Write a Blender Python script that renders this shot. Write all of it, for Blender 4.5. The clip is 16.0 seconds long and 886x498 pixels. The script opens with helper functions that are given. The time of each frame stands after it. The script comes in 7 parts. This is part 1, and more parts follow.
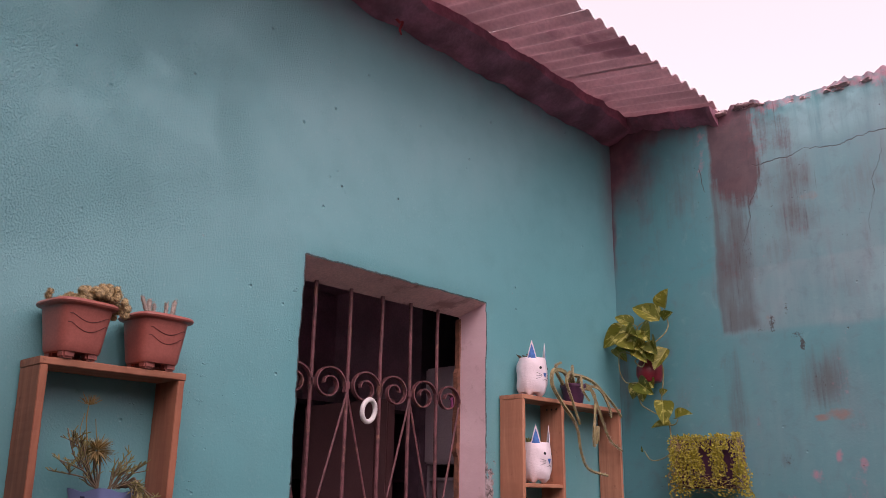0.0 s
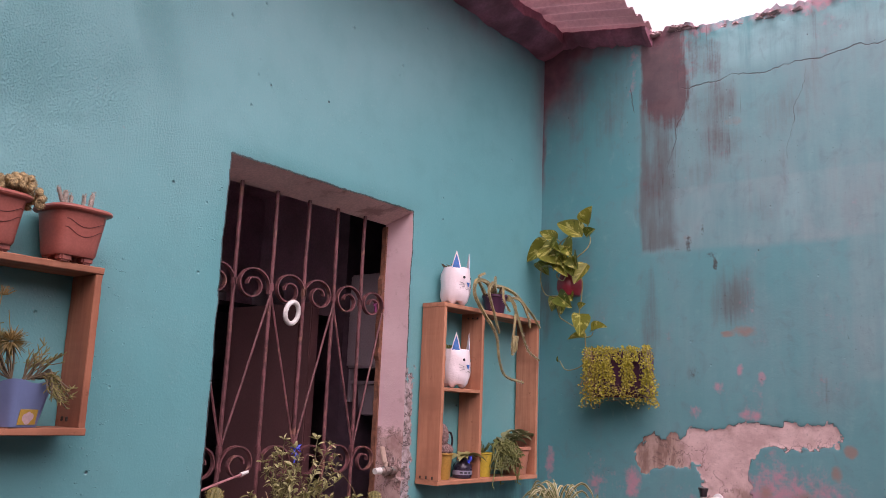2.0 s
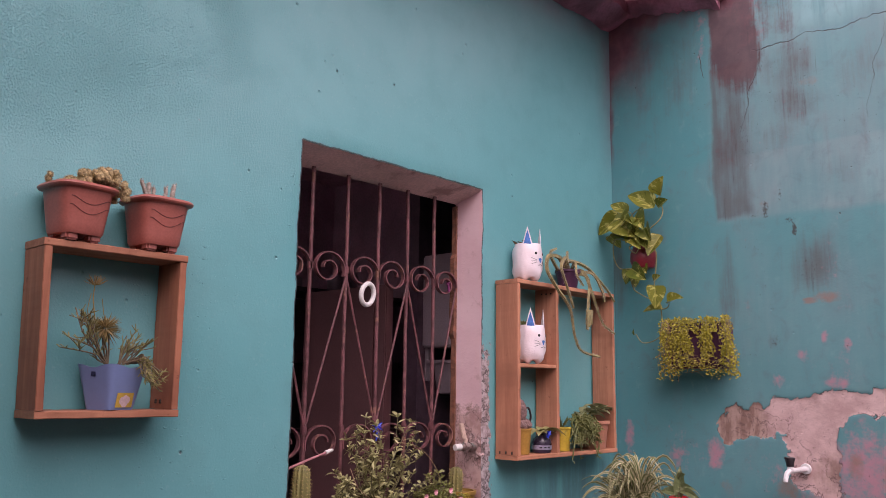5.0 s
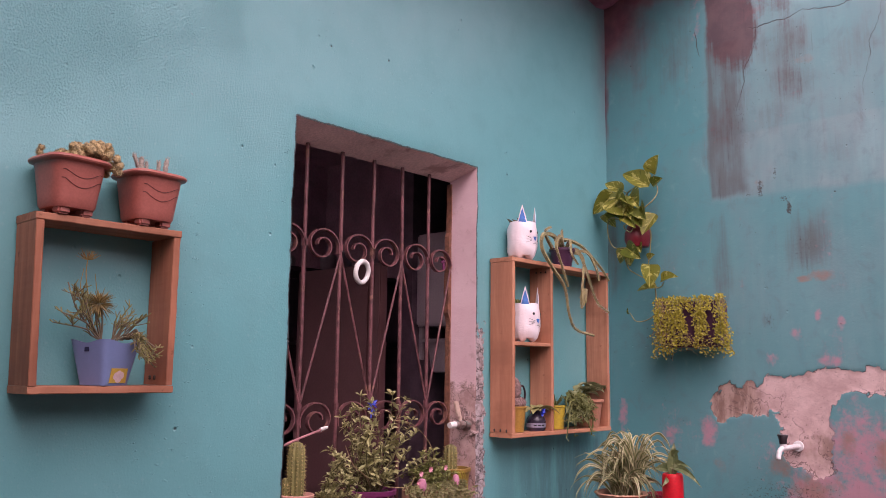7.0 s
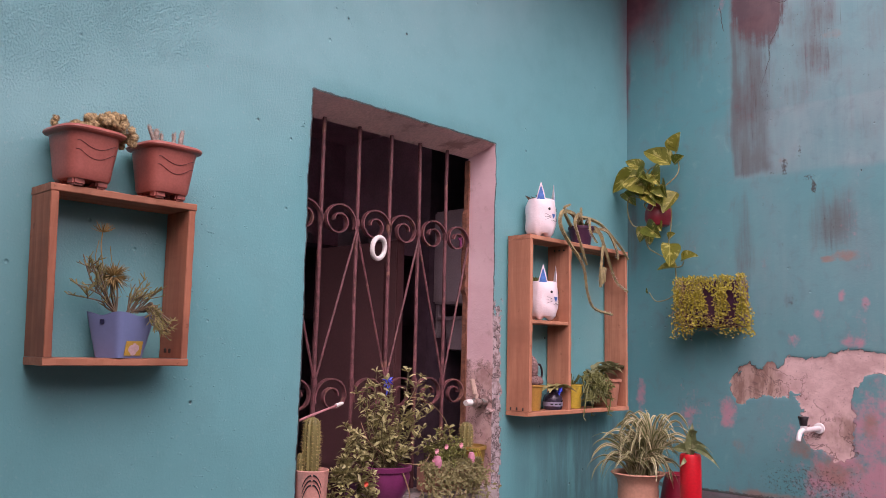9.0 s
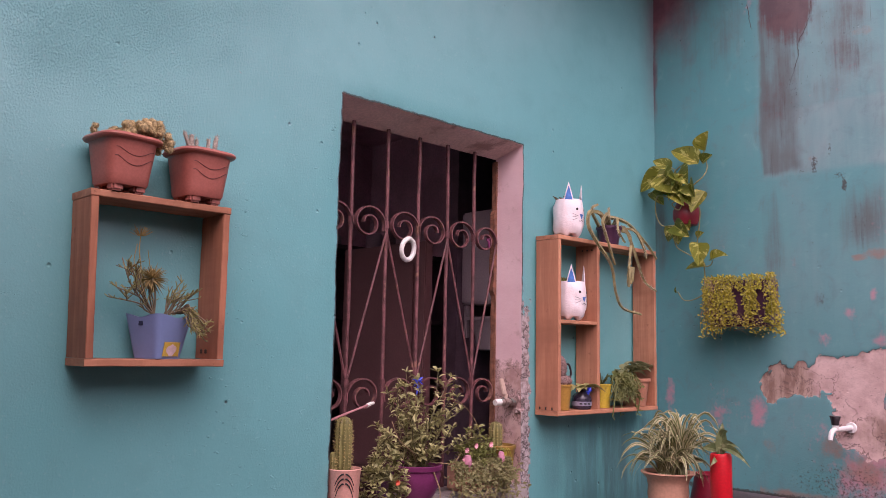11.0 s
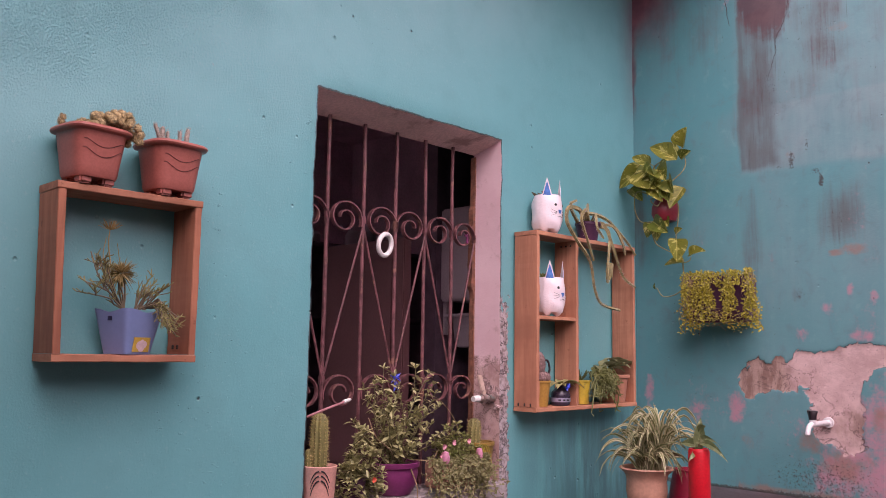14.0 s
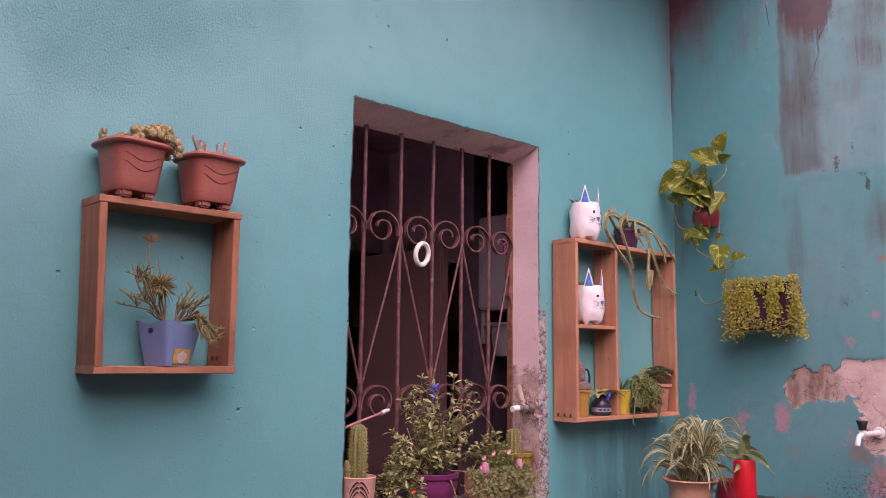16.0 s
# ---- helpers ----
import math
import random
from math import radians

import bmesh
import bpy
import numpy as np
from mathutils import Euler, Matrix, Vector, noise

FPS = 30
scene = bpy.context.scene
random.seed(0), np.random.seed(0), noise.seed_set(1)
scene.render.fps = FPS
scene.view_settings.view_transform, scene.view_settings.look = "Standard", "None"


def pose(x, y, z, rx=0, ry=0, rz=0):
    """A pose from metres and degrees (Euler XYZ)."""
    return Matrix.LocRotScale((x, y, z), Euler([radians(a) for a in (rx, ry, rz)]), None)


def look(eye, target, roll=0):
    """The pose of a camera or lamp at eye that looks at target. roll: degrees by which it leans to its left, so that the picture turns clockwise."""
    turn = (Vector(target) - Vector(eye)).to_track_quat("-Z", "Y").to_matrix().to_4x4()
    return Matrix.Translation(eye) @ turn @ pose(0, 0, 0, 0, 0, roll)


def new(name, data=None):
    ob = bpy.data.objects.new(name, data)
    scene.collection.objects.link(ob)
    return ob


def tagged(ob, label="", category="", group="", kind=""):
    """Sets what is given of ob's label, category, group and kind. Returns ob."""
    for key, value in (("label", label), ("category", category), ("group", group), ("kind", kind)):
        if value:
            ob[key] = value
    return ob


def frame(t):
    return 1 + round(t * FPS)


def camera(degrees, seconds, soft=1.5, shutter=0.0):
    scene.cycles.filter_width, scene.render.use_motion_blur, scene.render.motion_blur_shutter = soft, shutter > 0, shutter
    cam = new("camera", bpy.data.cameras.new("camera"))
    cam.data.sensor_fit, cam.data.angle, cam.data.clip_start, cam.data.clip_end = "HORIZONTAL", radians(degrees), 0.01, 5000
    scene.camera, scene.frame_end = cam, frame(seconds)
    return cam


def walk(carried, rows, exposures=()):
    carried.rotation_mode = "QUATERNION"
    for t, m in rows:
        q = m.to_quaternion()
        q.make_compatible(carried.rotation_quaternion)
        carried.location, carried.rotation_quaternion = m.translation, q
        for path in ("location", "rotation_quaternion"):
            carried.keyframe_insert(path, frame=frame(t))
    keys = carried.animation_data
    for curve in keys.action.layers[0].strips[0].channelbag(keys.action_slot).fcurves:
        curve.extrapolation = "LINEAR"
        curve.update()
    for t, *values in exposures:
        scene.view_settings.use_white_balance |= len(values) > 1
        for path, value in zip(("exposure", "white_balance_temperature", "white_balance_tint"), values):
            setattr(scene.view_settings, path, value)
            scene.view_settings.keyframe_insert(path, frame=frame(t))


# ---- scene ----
cam = camera(56.45, 16.0, 0.6)
PATH = [
    (0, (1.769, -2.881, 1.509), (0.445, -1.498, 2.087), 1.0),
    (0.5, (1.773, -2.879, 1.506), (0.414, -1.511, 2.036), 1.3),
    (1, (1.779, -2.874, 1.508), (0.418, -1.49, 1.99), 1.2),
    (1.5, (1.777, -2.88, 1.496), (0.457, -1.438, 1.918), 2.1),
    (2, (1.779, -2.878, 1.493), (0.553, -1.344, 1.871), 2.3),
    (2.5, (1.78, -2.89, 1.483), (0.595, -1.33, 1.882), 3.1),
    (3, (1.761, -2.9, 1.496), (0.529, -1.375, 1.893), 2.7),
    (3.5, (1.766, -2.908, 1.488), (0.506, -1.415, 1.915), 1.7),
    (4, (1.79, -2.904, 1.485), (0.45, -1.471, 1.872), 1.0),
    (4.2, (1.788, -2.887, 1.489), (0.427, -1.465, 1.845), 0.9),
    (6.3, (1.771, -2.896, 1.451), (0.424, -1.45, 1.756), 0.7),
    (6.5, (1.768, -2.892, 1.451), (0.416, -1.444, 1.728), 0.4),
    (7, (1.765, -2.886, 1.461), (0.419, -1.436, 1.753), 0.7),
    (7.5, (1.756, -2.88, 1.455), (0.408, -1.423, 1.699), 1.0),
    (8, (1.751, -2.874, 1.452), (0.388, -1.427, 1.674), 0.7),
    (8.5, (1.746, -2.855, 1.455), (0.356, -1.434, 1.677), 1.0),
    (9, (1.751, -2.865, 1.453), (0.369, -1.441, 1.697), 1.3),
    (11.3, (1.759, -2.888, 1.453), (0.33, -1.509, 1.693), 1.1),
    (11.5, (1.75, -2.873, 1.451), (0.326, -1.487, 1.68), 1.1),
    (12, (1.752, -2.868, 1.451), (0.285, -1.532, 1.701), 0.1),
    (12.5, (1.74, -2.867, 1.453), (0.304, -1.496, 1.699), 0.2),
    (13, (1.757, -2.856, 1.45), (0.324, -1.481, 1.683), 0.2),
    (13.5, (1.746, -2.858, 1.444), (0.346, -1.453, 1.698), 0.7),
    (14, (1.759, -2.861, 1.44), (0.361, -1.452, 1.685), 0.9),
    (14.5, (1.741, -2.856, 1.434), (0.328, -1.459, 1.663), 0.8),
    (15, (1.731, -2.85, 1.436), (0.307, -1.465, 1.67), 0.9),
    (15.5, (1.737, -2.853, 1.447), (0.292, -1.492, 1.689), 0.7),
    (16, (1.748, -2.854, 1.446), (0.29, -1.51, 1.708), 0.7),
]
walk(cam, [(t, look(eye, target, roll)) for t, eye, target, roll in PATH], [(0.0, 1.8, 7100, 42), (2.0, 2.1, 6900, 38), (4.0, 2.03, 6850, 35), (7.0, 2.22, 7050, 44), (12.0, 2.24, 6950, 43), (16.0, 2.24, 6950, 44)])

# ---------------------------------------------------------------- light
world = bpy.data.worlds.new("overcast_sky")
scene.world = world
world.use_nodes = True
wn = world.node_tree
sky = wn.nodes.new("ShaderNodeTexSky")
sky.sky_type = "NISHITA"
sky.sun_disc = False
sky.sun_elevation = radians(50)
sky.sun_rotation = radians(123)
sky.air_density, sky.dust_density = 1.0, 4.0
pale = wn.nodes.new("ShaderNodeHueSaturation")
pale.inputs["Saturation"].default_value = 0.12
wn.links.new(sky.outputs[0], pale.inputs["Color"])
even = wn.nodes.new("ShaderNodeGamma")
even.inputs["Gamma"].default_value = 0.5
wn.links.new(pale.outputs[0], even.inputs["Color"])
wn.links.new(even.outputs[0], wn.nodes["Background"].inputs["Color"])
wn.nodes["Background"].inputs["Strength"].default_value = 0.168

sun_data = bpy.data.lights.new("sun", "SUN")
sun_data.energy, sun_data.angle, sun_data.color = 0.42, radians(60), (1.0, 0.96, 0.94)
sun = new("sun", sun_data)
sun.matrix_world = look((1.3, -0.85, 1.8), (0, 0, 0))


# ---------------------------------------------------------------- node helpers
def start(name, rough=0.5, metal=0.0, spec=0.5):
    m = bpy.data.materials.new(name)
    m.use_nodes = True
    nt = m.node_tree
    b = nt.nodes["Principled BSDF"]
    b.inputs["Roughness"].default_value = rough
    b.inputs["Metallic"].default_value = metal
    b.inputs["Specular IOR Level"].default_value = spec
    return m, nt, b


def plug(nt, socket, value):
    if isinstance(value, bpy.types.NodeSocket):
        nt.links.new(value, socket)
    elif isinstance(value, tuple) and len(value) == 3 and socket.type == "RGBA":
        socket.default_value = (*value, 1)
    else:
        socket.default_value = value


def coords(nt, scale=(1, 1, 1)):
    tc = nt.nodes.new("ShaderNodeTexCoord")
    mp = nt.nodes.new("ShaderNodeMapping")
    mp.inputs["Scale"].default_value = scale
    nt.links.new(tc.outputs["Object"], mp.inputs["Vector"])
    return mp.outputs[0]


def noise_tex(nt, vec, scale, detail=4.0, rough=0.55, warp=0.0):
    n = nt.nodes.new("ShaderNodeTexNoise")
    n.inputs["Scale"].default_value = scale
    n.inputs["Detail"].default_value = detail
    n.inputs["Roughness"].default_value = rough
    n.inputs["Distortion"].default_value = warp
    nt.links.new(vec, n.inputs["Vector"])
    return n.outputs["Fac"]


def voronoi(nt, vec, scale):
    n = nt.nodes.new("ShaderNodeTexVoronoi")
    n.inputs["Scale"].default_value = scale
    nt.links.new(vec, n.inputs["Vector"])
    return n.outputs["Distance"]


def calc(nt, op, a, b=0.0, clamp=False):
    n = nt.nodes.new("ShaderNodeMath")
    n.operation, n.use_clamp = op, clamp
    plug(nt, n.inputs[0], a)
    plug(nt, n.inputs[1], b)
    return n.outputs[0]


def span(nt, v, lo, hi, a=0.0, b=1.0):
    n = nt.nodes.new("ShaderNodeMapRange")
    n.interpolation_type = "SMOOTHSTEP"
    plug(nt, n.inputs["Value"], v)
    for k, x in zip(("From Min", "From Max", "To Min", "To Max"), (lo, hi, a, b)):
        plug(nt, n.inputs[k], x)
    return n.outputs[0]


def blend(nt, fac, a, b, mode="MIX"):
    n = nt.nodes.new("ShaderNodeMix")
    n.data_type, n.blend_type = "RGBA", mode
    plug(nt, n.inputs[0], fac)
    plug(nt, n.inputs[6], a)
    plug(nt, n.inputs[7], b)
    return n.outputs[2]


def attr(nt, name):
    n = nt.nodes.new("ShaderNodeAttribute")
    n.attribute_name = name
    return n.outputs["Fac"]


def relief(nt, b, height, strength=0.5, dist=0.002, before=None):
    n = nt.nodes.new("ShaderNodeBump")
    n.inputs["Distance"].default_value = dist
    plug(nt, n.inputs["Strength"], strength)
    nt.links.new(height, n.inputs["Height"])
    if before is not None:
        nt.links.new(before, n.inputs["Normal"])
    nt.links.new(n.outputs[0], b.inputs["Normal"])
    return n.outputs[0]


def island(nt):
    return nt.nodes.new("ShaderNodeNewGeometry").outputs["Random Per Island"]


def shade(c, k):
    return tuple(min(1.0, v * k) for v in c)


def plain(name, col, rough=0.5, metal=0.0, spec=0.5, vary=0.25, scale=18.0, fine=160.0, bump=0.15, dist=0.001, stain=None, amount=0.0, speck=0.5):
    """A surface with broad and fine variation, and stains of a second colour."""
    m, nt, b = start(name, rough, metal, spec)
    v = coords(nt)
    n1, n2 = noise_tex(nt, v, scale, 5), noise_tex(nt, v, fine, 3)
    c = blend(nt, span(nt, n1, 0.3, 0.7), shade(col, 1 - vary), shade(col, 1 + vary))
    c = blend(nt, span(nt, n2, 0.35, 0.65, 0, speck), c, blend(nt, 1.0, c, (0.75, 0.75, 0.75), "MULTIPLY"))
    if stain:
        n3 = noise_tex(nt, v, scale * 0.45, 8, 0.65, 0.4)
        c = blend(nt, span(nt, n3, 0.62 - amount * 0.3, 0.7 - amount * 0.2), c, stain)
    plug(nt, b.inputs["Base Color"], c)
    plug(nt, b.inputs["Roughness"], span(nt, n1, 0.2, 0.8, rough * 0.8, min(1, rough * 1.2)))
    relief(nt, b, calc(nt, "ADD", n2, calc(nt, "MULTIPLY", n1, 1.5)), bump, dist)
    return m


def timber(name, col, dark, along):
    """Sawn wood with its grain along the axis 0, 1 or 2."""
    m, nt, b = start(name, 0.62, 0, 0.3)
    s = [26.0, 26.0, 26.0]
    s[along] = 1.6
    v = coords(nt, tuple(s))
    info = nt.nodes.new("ShaderNodeObjectInfo")
    shift = nt.nodes.new("ShaderNodeVectorMath")
    nt.links.new(v, shift.inputs[0])
    nt.links.new(info.outputs["Random"], shift.inputs[1])
    off = calc(nt, "MULTIPLY", info.outputs["Random"], 40.0)
    nt.links.new(off, shift.inputs[1])
    v = shift.outputs[0]
    g1, g2 = noise_tex(nt, v, 1.0, 5, 0.6, 0.6), noise_tex(nt, v, 5.0, 4, 0.6)
    soft = noise_tex(nt, coords(nt), 6.0, 4)
    c = blend(nt, span(nt, g1, 0.32, 0.66), dark, col)
    c = blend(nt, span(nt, g2, 0.5, 0.75, 0, 0.35), c, shade(dark, 0.8))
    c = blend(nt, span(nt, soft, 0.44, 0.72, 0, 0.7), c, shade(dark, 0.7))
    c = blend(nt, calc(nt, "MULTIPLY", info.outputs["Random"], 0.3), c, shade(col, 1.2))
    spots = noise_tex(nt, coords(nt), 34.0, 6, 0.7)
    c = blend(nt, span(nt, spots, 0.62, 0.72, 0, 0.7), c, shade(dark, 0.5))
    plug(nt, b.inputs["Base Color"], c)
    relief(nt, b, calc(nt, "ADD", g1, g2), 0.35, 0.0012)
    return m


def leafy(name, col, other, rough=0.45, vein=None):
    """Leaves that differ one from another, partly letting light through."""
    m, nt, b = start(name, rough, 0, 0.4)
    v = coords(nt)
    r = island(nt)
    n = noise_tex(nt, v, 70.0, 4)
    c = blend(nt, r, col, other)
    c = blend(nt, span(nt, n, 0.35, 0.7, 0, 0.55), c, shade(col, 0.6))
    if vein:
        n2 = noise_tex(nt, v, 42.0, 5, 0.7, 0.8)
        c = blend(nt, span(nt, n2, 0.53, 0.6, 0, 0.85), c, vein)
    plug(nt, b.inputs["Base Color"], c)
    relief(nt, b, n, 0.3, 0.001)
    tr = nt.nodes.new("ShaderNodeBsdfTranslucent")
    plug(nt, tr.inputs["Color"], blend(nt, 0.5, c, shade(other, 1.2)))
    mx = nt.nodes.new("ShaderNodeMixShader")
    mx.inputs[0].default_value = 0.22
    nt.links.new(b.outputs[0], mx.inputs[1])
    nt.links.new(tr.outputs[0], mx.inputs[2])
    nt.links.new(mx.outputs[0], nt.nodes["Material Output"].inputs["Surface"])
    return m


def streaked(name, col, other, pale):
    """Leaves with pale streaks that run out from the midrib."""
    m, nt, b = start(name, 0.38, 0, 0.45)
    xyz = nt.nodes.new("ShaderNodeCombineXYZ")
    rand = nt.nodes.new("ShaderNodeObjectInfo").outputs["Random"]
    side, far = attr(nt, "across"), attr(nt, "along")
    lean = calc(nt, "MULTIPLY", calc(nt, "ABSOLUTE", side), -0.3)
    plug(nt, xyz.inputs[0], calc(nt, "ADD", calc(nt, "MULTIPLY", side, 0.8), calc(nt, "MULTIPLY", rand, 37.0)))
    plug(nt, xyz.inputs[1], calc(nt, "MULTIPLY", calc(nt, "ADD", far, lean), 3.2))
    plug(nt, xyz.inputs[2], calc(nt, "MULTIPLY", rand, 91.0))
    n = noise_tex(nt, xyz.outputs[0], 1.6, 6, 0.68)
    c = blend(nt, rand, col, other)
    c = blend(nt, span(nt, n, 0.535, 0.6, 0, 0.85), c, pale)
    c = blend(nt, span(nt, n, 0.42, 0.34, 0, 0.6), c, shade(col, 0.45))
    c = blend(nt, span(nt, calc(nt, "ABSOLUTE", side), 0.1, 0.02, 0, 0.5), c, pale)
    plug(nt, b.inputs["Base Color"], c)
    relief(nt, b, n, 0.3, 0.002)
    tr = nt.nodes.new("ShaderNodeBsdfTranslucent")
    plug(nt, tr.inputs["Color"], c)
    mx = nt.nodes.new("ShaderNodeMixShader")
    mx.inputs[0].default_value = 0.2
    nt.links.new(b.outputs[0], mx.inputs[1])
    nt.links.new(tr.outputs[0], mx.inputs[2])
    nt.links.new(mx.outputs[0], nt.nodes["Material Output"].inputs["Surface"])
    return m


# ---------------------------------------------------------------- materials
TEAL, TEAL_PALE = (0.096, 0.355, 0.375), (0.2, 0.41, 0.43)

# Window wall: satin teal paint over rough plaster, coarser up towards the left.
MAT_TEAL, nt, b = start("teal_wall_paint", 0.4, 0, 1.0)
v = coords(nt)
broad, mid, fine = noise_tex(nt, v, 1.3, 4), noise_tex(nt, v, 9.0, 6), noise_tex(nt, v, 95.0, 5, 0.6)
grit = noise_tex(nt, coords(nt, (1, 1.15, 1)), 185.0, 3, 0.55, 0.0)
sep = nt.nodes.new("ShaderNodeSeparateXYZ")
nt.links.new(v, sep.inputs[0])
rough_zone = calc(nt, "MULTIPLY", span(nt, sep.outputs["Y"], -1.3, -2.2), span(nt, sep.outputs["Z"], 1.7, 2.25))
c = blend(nt, span(nt, broad, 0.3, 0.7), TEAL, (0.12, 0.385, 0.408))
c = blend(nt, span(nt, mid, 0.45, 0.75, 0, 0.35), c, (0.085, 0.3, 0.315))
c = blend(nt, span(nt, fine, 0.58, 0.72, 0, 0.45), c, TEAL_PALE)
c = blend(nt, span(nt, noise_tex(nt, v, 210.0, 3, 0.6), 0.36, 0.24, 0, 0.45), c, (0.06, 0.22, 0.235))
# Low streaky dirt, plus the shade below the shelf painted into the colour.
grime_and_shade = calc(nt, "MULTIPLY", span(nt, noise_tex(nt, coords(nt, (14, 14, 2.0)), 1.0, 6, 0.65), 0.25, 0.62), calc(nt, "MULTIPLY", span(nt, sep.outputs["Z"], 1.4, 1.12), span(nt, sep.outputs["Y"], -0.9, -0.3)))
c = blend(nt, calc(nt, "MULTIPLY", grime_and_shade, 0.85), c, (0.045, 0.105, 0.118))
fleck = calc(nt, "MULTIPLY", span(nt, noise_tex(nt, v, 30.0, 8, 0.7), 0.6, 0.7), span(nt, sep.outputs["Y"], -0.22, 0.0, 0, 0.7))
c = blend(nt, calc(nt, "MULTIPLY", fleck, span(nt, sep.outputs["Z"], 1.5, 1.25)), c, (0.5, 0.28, 0.32))
# Maroon shade and haze under the roof and up the corner, painted as colour.
roof_shade = calc(nt, "MAXIMUM", span(nt, sep.outputs["Z"], 2.84, 3.02, 0, 0.85), calc(nt, "MULTIPLY", span(nt, sep.outputs["Y"], -0.14, 0.0), span(nt, sep.outputs["Z"], 2.2, 2.9)))
roof_shade = calc(nt, "MULTIPLY", roof_shade, span(nt, noise_tex(nt, coords(nt, (1, 1, 0.5)), 7.0, 6, 0.6), 0.25, 0.65, 0.35, 1.0))
c = blend(nt, calc(nt, "MULTIPLY", roof_shade, 0.75), c, (0.16, 0.09, 0.12))
dots = voronoi(nt, v, 13.0)
c = blend(nt, calc(nt, "MULTIPLY", span(nt, dots, 0.05, 0.03), span(nt, mid, 0.5, 0.56)), c, (0.03, 0.09, 0.1))
rim = span(nt, calc(nt, "ADD", attr(nt, "edge"), calc(nt, "MULTIPLY", calc(nt, "SUBTRACT", noise_tex(nt, v, 50.0, 5, 0.7), 0.5), 0.35)), 0.8, 0.88)
c = blend(nt, calc(nt, "MULTIPLY", rim, 0.95), c, (0.035, 0.028, 0.03))
chip = span(nt, calc(nt, "ADD", attr(nt, "chip"), calc(nt, "MULTIPLY", calc(nt, "SUBTRACT", noise_tex(nt, v, 38.0, 6, 0.7), 0.5), 2.4)), 0.5, 0.6)
flake = noise_tex(nt, v, 60.0, 7, 0.7)
c = blend(nt, chip, c, blend(nt, span(nt, flake, 0.4, 0.6), (0.24, 0.18, 0.18), (0.5, 0.43, 0.45)))
c = blend(nt, calc(nt, "MULTIPLY", chip, span(nt, calc(nt, "ABSOLUTE", calc(nt, "SUBTRACT", noise_tex(nt, v, 22.0, 6, 0.65), 0.5)), 0.03, 0.006)), c, (0.05, 0.035, 0.035))
plug(nt, b.inputs["Base Color"], c)
plug(nt, b.inputs["Roughness"], span(nt, mid, 0.2, 0.8, 0.32, 0.5))
patchy = span(nt, noise_tex(nt, v, 4.0, 5, 0.6), 0.35, 0.6, 0.25, 1.0)
pits = calc(nt, "MULTIPLY", span(nt, grit, 0.4, 0.66), patchy)
h = calc(nt, "ADD", calc(nt, "MULTIPLY", pits, span(nt, rough_zone, 0, 1, 0.06, 0.75)), calc(nt, "MULTIPLY", fine, 0.13))
coarse = calc(nt, "MULTIPLY", span(nt, noise_tex(nt, coords(nt, (1, 1.0, 1.25)), 70.0, 5, 0.6), 0.53, 0.66), span(nt, noise_tex(nt, v, 9.0, 5, 0.65), 0.42, 0.62, 0.05, 1.0))
h = calc(nt, "ADD", h, calc(nt, "MULTIPLY", coarse, span(nt, rough_zone, 0, 1, 0.05, 0.35)))
nicks = calc(nt, "MULTIPLY", span(nt, noise_tex(nt, coords(nt, (1, 0.7, 1.6)), 62.0, 4, 0.6), 0.64, 0.7), span(nt, noise_tex(nt, v, 3.5, 3, 0.5), 0.5, 0.62))
h = calc(nt, "ADD", h, calc(nt, "MULTIPLY", calc(nt, "MULTIPLY", nicks, span(nt, sep.outputs["Y"], -0.7, -1.5)), 0.7))
h = calc(nt, "ADD", h, calc(nt, "MULTIPLY", mid, 0.3))
h = calc(nt, "SUBTRACT", h, calc(nt, "MULTIPLY", span(nt, dots, 0.08, 0.02), 1.5))
relief(nt, b, h, 0.75, 0.004)

# Yard wall: the same paint, faded, drip-stained, with pink flecks and bare mortar.
MAT_STAINED, nt, b = start("stained_teal_paint", 0.55, 0, 0.4)
v = coords(nt)
sep = nt.nodes.new("ShaderNodeSeparateXYZ")
nt.links.new(v, sep.inputs[0])
X, Z = sep.outputs["X"], sep.outputs["Z"]
broad, mid, fine = noise_tex(nt, v, 2.2, 5), noise_tex(nt, v, 13.0, 6, 0.6), noise_tex(nt, v, 110.0, 5, 0.65)
cloud = noise_tex(nt, coords(nt, (1, 1, 0.6)), 5.0, 6, 0.6, 0.3)
drip = noise_tex(nt, coords(nt, (70, 70, 2.6)), 1.0, 6, 0.68, 0.2)
drip_wide = noise_tex(nt, coords(nt, (18, 18, 1.4)), 1.0, 5, 0.62)


def swing(value, amount):
    return calc(nt, "MULTIPLY", calc(nt, "SUBTRACT", value, 0.5), amount)


c = blend(nt, span(nt, broad, 0.3, 0.7), (0.07, 0.295, 0.32), (0.1, 0.3, 0.325))
c = blend(nt, span(nt, cloud, 0.46, 0.72, 0, 0.5), c, (0.145, 0.275, 0.3))
c = blend(nt, calc(nt, "MULTIPLY", attr(nt, "faded"), span(nt, cloud, 0.3, 0.65, 0.6, 1.0)), c, blend(nt, span(nt, drip_wide, 0.3, 0.7), (0.215, 0.31, 0.335), (0.285, 0.385, 0.405)))
c = blend(nt, calc(nt, "MULTIPLY", attr(nt, "bright"), span(nt, drip_wide, 0.25, 0.6)), c, (0.23, 0.45, 0.48))
blotch = noise_tex(nt, coords(nt, (1, 1, 0.8)), 17.0, 7, 0.66, 0.5)
c = blend(nt, span(nt, blotch, 0.5, 0.72, 0, 0.4), c, (0.13, 0.2, 0.215))
